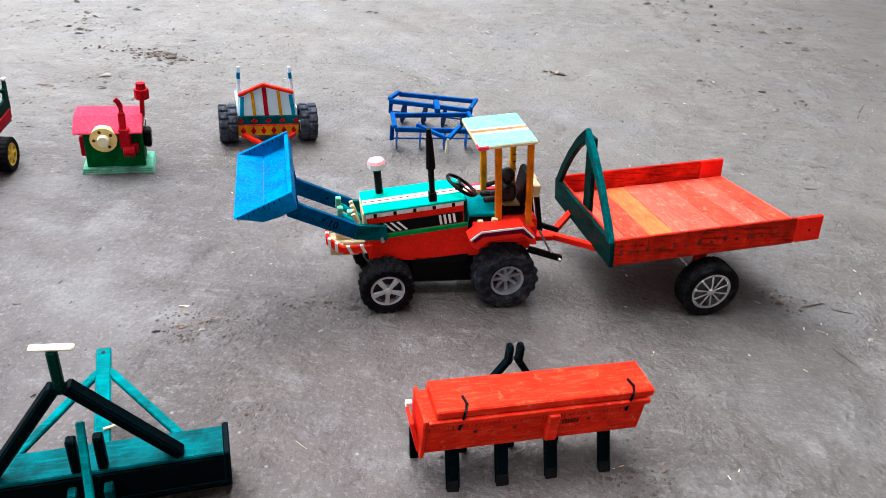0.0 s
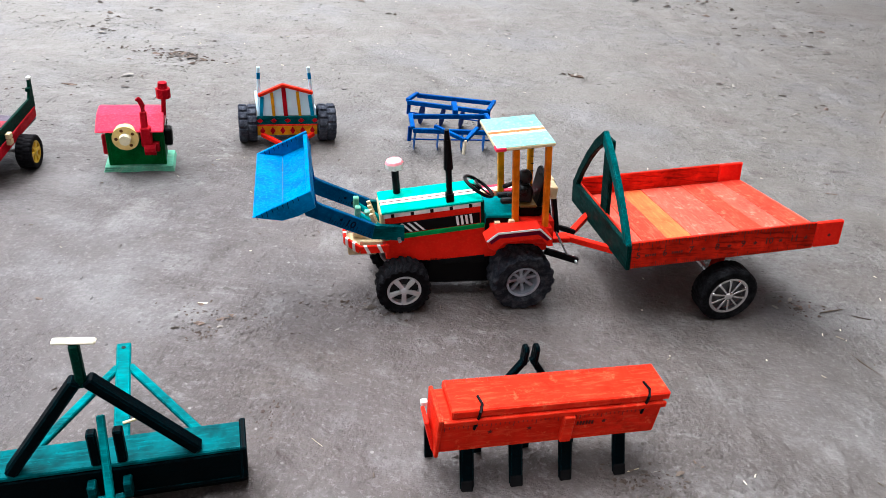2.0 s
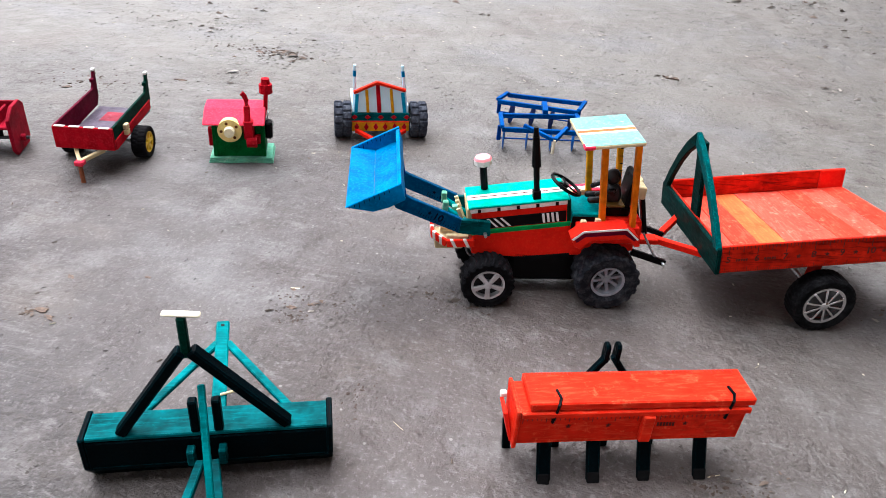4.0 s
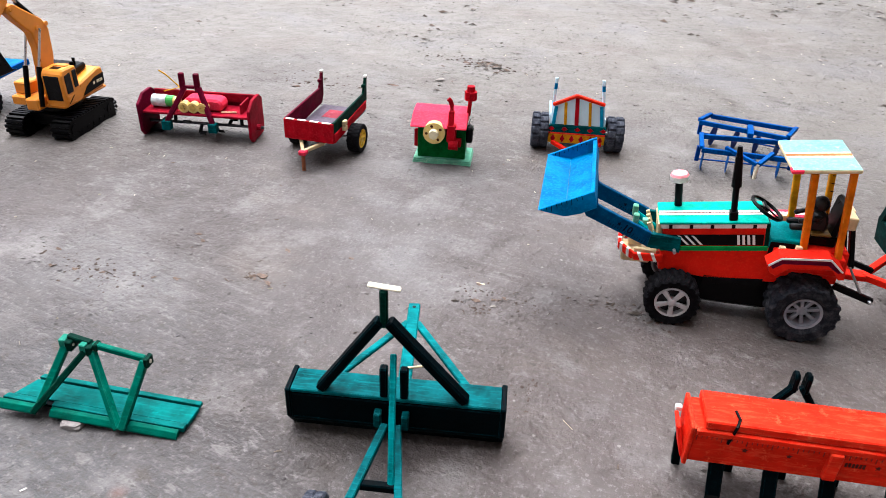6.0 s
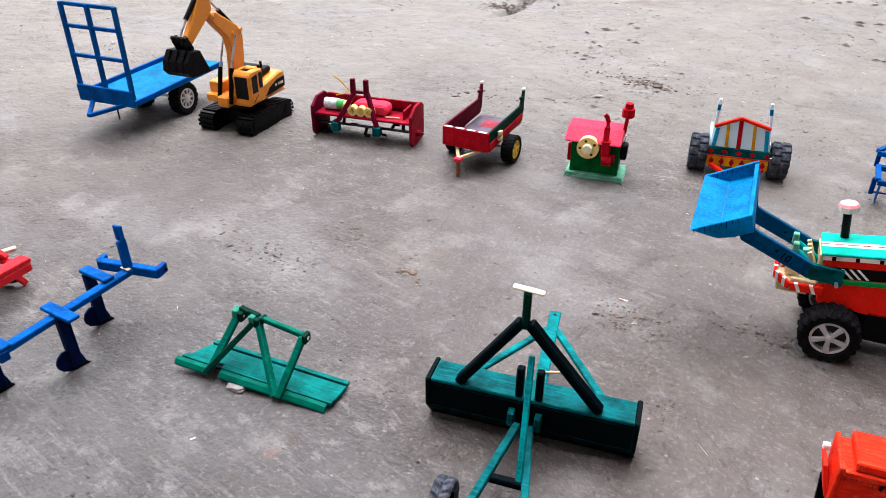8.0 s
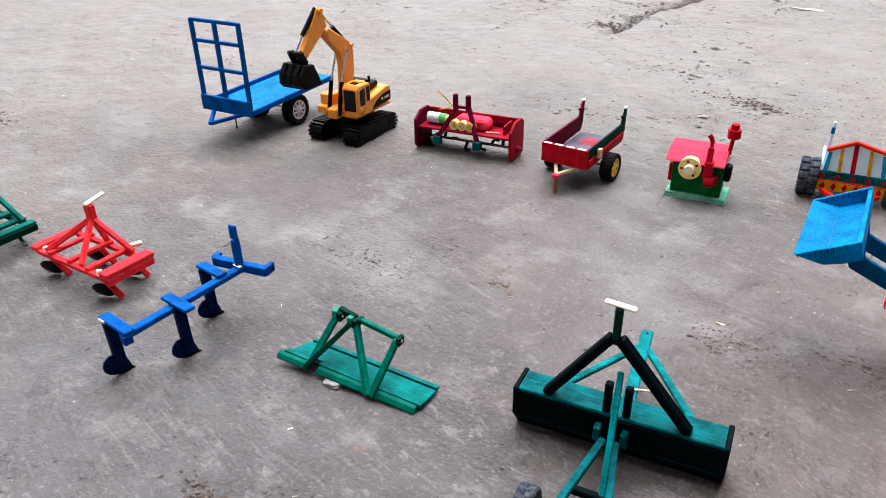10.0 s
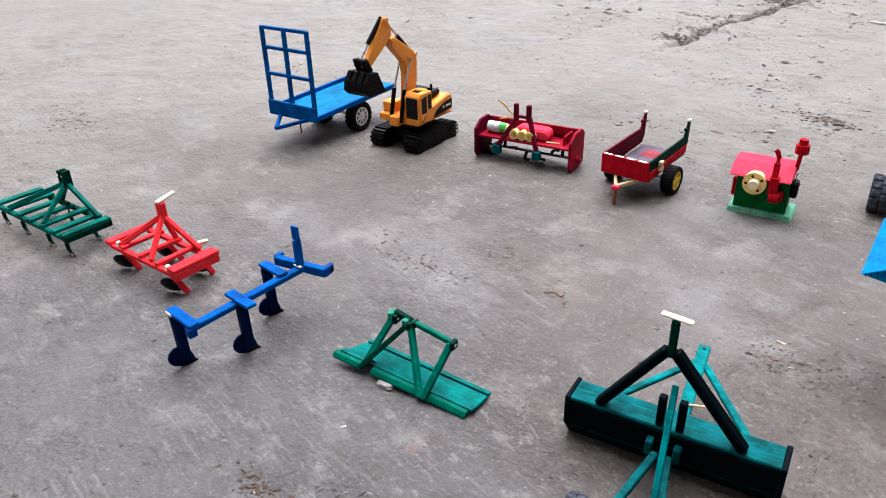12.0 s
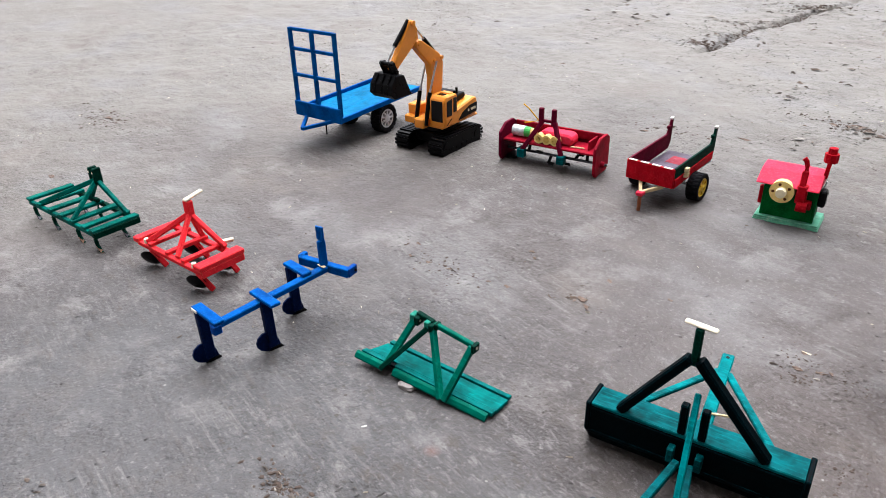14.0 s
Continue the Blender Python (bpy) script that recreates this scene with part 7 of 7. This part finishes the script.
def build_litter():
    for x, y, ln, w, turn in ((-0.0938, 0.3341, 0.0115, 0.0011, -0.75), (0.137, 0.345, 0.010, 0.0010, 0.4), (-0.2306, 0.480, 0.0085, 0.0030, 0.1), (-0.4015, 0.1035, 0.0045, 0.0022, 1.3)):
        chip("straw", x, y, ln, w, 0.0012, turn, STRAW if ln > 0.006 else PAPER, "short pale straw lying on the dirt", "straw", "straws on the dirt")
    for x, y, ln, w, turn in ((0.375, 0.588, 0.030, 0.0010, 0.35), (0.405, 0.586, 0.022, 0.0012, -0.3), (0.3730, 0.5165, 0.076, 0.0008, -1.20), (0.7184, 1.2126, 0.19, 0.0040, 1.16), (-0.56, 0.318, 0.014, 0.0012, -0.2)):
        chip("twig", x, y, ln, w, 0.0022, turn, TWIG, "thin dark dry twig lying on the dirt", "twig", "twigs on the dirt")
    for x, y, ln, w, turn in ((-0.424, 0.384, 0.014, 0.0070, 0.1), (-0.432, 0.381, 0.011, 0.0050, 0.7), (-0.412, 0.378, 0.015, 0.0045, -0.5), (-0.639, 0.327, 0.009, 0.0050, 0.0), (-0.619, 0.302, 0.010, 0.0060, 0.3), (-0.594, 0.309, 0.013, 0.0070, -0.2), (-0.565, 0.317, 0.008, 0.0045, 0.4), (-0.535, 0.418, 0.010, 0.0040, 0.2), (-0.522, 0.410, 0.008, 0.0040, -0.4), (-0.433, 0.438, 0.010, 0.0045, -0.6), (-0.494, 0.343, 0.008, 0.0050, 0.1), (-0.515, 0.334, 0.006, 0.0035, 0.9), (0.168, 1.273, 0.034, 0.016, -0.2), (0.486, 0.884, 0.018, 0.0050, 0.1), (-0.512, 1.142, 0.034, 0.014, 0.3), (-0.545, 1.132, 0.022, 0.010, -0.2), (-1.418, 0.170, 0.022, 0.010, 0.4), (-1.176, 0.021, 0.016, 0.007, 0.2), (-0.223, 0.451, 0.012, 0.0060, 0.1), (-0.206, 0.460, 0.010, 0.0050, 0.5), (-0.198, 0.466, 0.008, 0.0045, -0.3), (0.342, 0.593, 0.016, 0.0075, -0.9), (-0.231, 0.478, 0.009, 0.0045, 0.3), (-0.366, 0.456, 0.008, 0.0040, 0.0), (-1.155, 1.098, 0.030, 0.011, 0.2), (-0.735, 0.866, 0.018, 0.008, 0.3), (-0.599, 0.953, 0.024, 0.006, 0.2)):
        scrap(x, y, ln, w, turn)
    chip("stick", -0.7766, 1.9898, 0.085, 0.010, 0.008, 0.05, PAPER, "pale stick lying far off on the dirt", "stick")
    # crumbs of dirt and grit, too many to count
    rnd = random.Random(7)
    verts, faces = [], []

    def clod(x, y, s, flat):
        b = len(verts)
        z = lie(x, y)
        a0 = rnd.random() * 6.28
        e = 0.6 + 0.8 * rnd.random()
        for k in range(5):
            a = a0 + 6.28 * k / 5
            r = s * (0.7 + 0.6 * rnd.random())
            verts.append((x + r * math.cos(a) * e, y + r * math.sin(a) / e, z - s * 0.1))
        for k in range(5):
            a = a0 + 0.4 + 6.28 * k / 5
            r = s * (0.4 + 0.4 * rnd.random())
            verts.append((x + r * math.cos(a) * e, y + r * math.sin(a) / e, z + s * flat * (0.6 + 0.5 * rnd.random())))
        verts.append((x, y, z + s * flat * 1.1))
        for k in range(5):
            n = (k + 1) % 5
            faces.append((b + k, b + n, b + 5 + n, b + 5 + k))
            faces.append((b + 5 + k, b + 5 + n, b + 10))

    for _ in range(48000):
        x, y = rnd.uniform(-2.2, 1.0), rnd.uniform(-0.2, 2.3)
        if noise.noise(Vector((x * 4, y * 4, 3))) + 0.5 * noise.noise(Vector((x * 13, y * 13, 8))) < rnd.uniform(-0.5, 0.6):
            continue
        clod(x, y, (0.0005 + 0.0018 * rnd.random() ** 4) * (1 + 0.6 * max(0, y - 0.5)), 0.4)
    for cx, cy, n, spread in ((0.137, 0.335, 90, 0.022), (0.33, 0.585, 40, 0.02), (-0.13, 0.50, 60, 0.03), (-0.205, 0.455, 60, 0.03), (-0.34, 0.06, 120, 0.025), (-0.50, 1.13, 120, 0.08), (0.17, 1.26, 60, 0.05), (-0.56, 0.35, 50, 0.06), (-1.0, 1.45, 120, 0.10), (0.28, 0.50, 50, 0.03), (-0.67, 0.9, 150, 0.18), (-0.2, 1.05, 150, 0.2), (-0.90, 0.05, 40, 0.04), (-1.08, 1.48, 160, 0.035), (-1.09, 1.62, 120, 0.03), (-1.10, 1.80, 120, 0.03), (-1.11, 2.05, 160, 0.03), (-0.62, 0.30, 60, 0.02), (-0.53, 0.41, 50, 0.02), (-1.45, 0.62, 120, 0.05), (-1.32, 0.70, 120, 0.05), (-0.85, 1.25, 160, 0.09), (0.55, 1.15, 120, 0.10), (-0.75, 0.75, 90, 0.08)):
        for _ in range(n):
            clod(cx + rnd.gauss(0, spread), cy + rnd.gauss(0, spread * 0.6), 0.0007 + 0.0022 * rnd.random() ** 3 * (1 + max(0, cy - 0.5)), 0.34)
    me = bpy.data.meshes.new("dirt_crumbs")
    me.from_pydata(verts, [], faces)
    me.materials.append(DIRT)
    tagged(new("dirt_crumbs", me), "loose grey-brown dirt crumbs scattered on the yard", "dirt", kind="stuff")
    # brown soil kicked up in small heaps and along the furrow
    verts, faces = [], []
    for cx, cy, n, sx, sy, big in ((-0.195, 0.465, 70, 0.036, 0.009, 0.8), (-0.088, 0.503, 55, 0.034, 0.012, 0.8), (-0.575, 0.315, 90, 0.030, 0.012, 0.9), (-0.383, 0.020, 120, 0.016, 0.008, 1.2), (0.148, 0.338, 80, 0.022, 0.008, 0.9), (-0.42, 0.382, 30, 0.014, 0.005, 1.0), (-1.418, 0.170, 220, 0.05, 0.02, 1.2), (-0.52, 1.14, 120, 0.06, 0.012, 1.6), (-0.72, 0.90, 90, 0.05, 0.02, 1.3), (-1.075, 1.50, 160, 0.022, 0.018, 2.4), (-1.115, 2.14, 150, 0.025, 0.03, 3.0), (0.342, 0.593, 40, 0.012, 0.010, 1.0), (-0.135, 0.352, 50, 0.006, 0.016, 0.8), (-0.215, 0.44, 40, 0.012, 0.006, 0.9)):
        for _ in range(n):
            clod(cx + rnd.gauss(0, sx), cy + rnd.gauss(0, sy), (0.0006 + 0.0020 * rnd.random() ** 3) * big, 0.38)
    for k in range(1500):
        y = 1.47 + 0.72 * rnd.random()
        t = (y - 1.42) / 0.95
        fx = -1.05 - 0.05 * t + 0.05 * noise.noise(Vector((y * 3.1, 5, 0))) + 0.02 * noise.noise(Vector((y * 13.0, 9, 0)))
        clod(fx + rnd.gauss(0, 0.008), y, 0.0012 + 0.0030 * rnd.random() ** 2, 0.30)
    me = bpy.data.meshes.new("loose_soil")
    me.from_pydata(verts, [], faces)
    me.materials.append(SOIL)
    tagged(new("loose_soil", me), "loose brown soil kicked up on the yard", "soil", kind="stuff")
    # dark bits of bark and leaf in loose drifts
    verts3, faces3 = [], []
    spots = ((0.155, 0.344, 20, 0.018), (0.184, 0.353, 10, 0.012), (0.342, 0.592, 16, 0.010), (-0.423, 0.383, 14, 0.012), (-0.460, 0.366, 6, 0.008), (-0.385, 0.021, 40, 0.010), (-1.594, 0.045, 18, 0.05), (-1.416, 0.175, 16, 0.045), (-0.096, 0.496, 12, 0.018), (-1.03, 1.62, 40, 0.035), (-1.15, 2.13, 40, 0.04), (-0.510, 1.127, 24, 0.022), (-0.674, 1.218, 18, 0.02), (-0.52, 1.144, 26, 0.025), (0.168, 1.268, 10, 0.012), (-0.218, 0.452, 12, 0.020), (-0.50, -0.129, 14, 0.012))
    placed = [(cx + rnd.gauss(0, r), cy + rnd.gauss(0, r * 0.5)) for cx, cy, n, r in spots for _ in range(n)]
    count = 0
    while count < 2100 + len(spots) or placed:
        x, y = placed.pop() if placed else (rnd.uniform(-2.1, 1.0), -0.1 + 2.4 * rnd.random() ** 0.6)
        near_spot = any(abs(x - p[0]) < 3 * p[3] and abs(y - p[1]) < 2 * p[3] for p in spots)
        drift = noise.noise(Vector((x * 2.6, y * 2.6, 31))) + 0.7 * noise.noise(Vector((x * 9, y * 9, 37)))
        if not near_spot and drift < 0.25 + 0.5 * rnd.random() - 0.20 * max(0, math.hypot(x, y) - 0.8):
            continue
        count += 1
        ln = (0.0010 + 0.0070 * rnd.random() ** 4) * (1 + 0.8 * max(0, y - 0.5)) * (0.7 if y < 0.5 else 1.0)
        w, a, n = ln * rnd.uniform(0.15, 0.45), rnd.gauss(0.25, 0.7), 6
        z, c, s, b = lie(x, y), math.cos(a), math.sin(a), len(verts3)
        for k in range(n):
            u, v = ln * math.cos(6.283 * k / n) * rnd.uniform(0.6, 1.1), w * math.sin(6.283 * k / n) * rnd.uniform(0.6, 1.2)
            verts3.append((x + u * c - v * s, y + u * s + v * c, z + ln * rnd.uniform(0.02, 0.30)))
        verts3.append((x, y, z + ln * 0.42))
        for k in range(n):
            faces3.append((b + k, b + (k + 1) % n, b + n))
    me = bpy.data.meshes.new("bark_bits")
    me.from_pydata(verts3, [], faces3)
    m, nt, bs = nodes_of("bark bits")
    g = nt.nodes.new("ShaderNodeNewGeometry")
    pale = mix(nt, ramp(nt, g.outputs["Random Per Island"], 0.80, 0.84), (0.100, 0.072, 0.055), (0.22, 0.20, 0.175))
    nt.links.new(mix(nt, ramp(nt, g.outputs["Random Per Island"], 0.55, 0.60), (0.060, 0.047, 0.039), pale), bs.inputs["Base Color"])
    bs.inputs["Roughness"].default_value = 0.85
    me.materials.append(m)
    tagged(new("bark_bits", me), "dark dry bits of bark and leaf strewn on the dirt", "debris", kind="stuff")
    # bits of chaff
    verts2, faces2 = [], []
    for _ in range(1500):
        x, y = rnd.uniform(-1.9, 0.9), rnd.uniform(0.0, 2.2)
        if noise.noise(Vector((x * 3, y * 3, 13))) < rnd.uniform(-0.5, 0.5):
            continue
        ln, w, a = rnd.uniform(0.0015, 0.005) * (1.0 + rnd.random() ** 6), rnd.uniform(0.0005, 0.0012), rnd.random() * 3.14
        z = lie(x, y) + 0.0004
        c, s = math.cos(a), math.sin(a)
        b = len(verts2)
        for u, v, h in ((-ln, -w, 0), (ln, -w, 0), (ln, w, 0), (-ln, w, 0), (-ln, 0, 0.0007), (ln, 0, 0.0011)):
            verts2.append((x + (u * c - v * s) / 2, y + (u * s + v * c) / 2, z + h))
        faces2 += [(b, b + 1, b + 5, b + 4), (b + 3, b + 4, b + 5, b + 2), (b, b + 4, b + 3), (b + 1, b + 2, b + 5), (b, b + 3, b + 2, b + 1)]
    me = bpy.data.meshes.new("chaff")
    me.from_pydata(verts2, [], faces2)
    m, nt, bs = nodes_of("chaff")
    g = nt.nodes.new("ShaderNodeNewGeometry")
    nt.links.new(mix(nt, ramp(nt, g.outputs["Random Per Island"], 0.35, 0.65), (0.10, 0.075, 0.055), (0.52, 0.47, 0.38)), bs.inputs["Base Color"])
    bs.inputs["Roughness"].default_value = 0.8
    me.materials.append(m)
    tagged(new("chaff", me), "fine dry chaff and straw bits on the dirt", "chaff", kind="stuff")


build_litter()
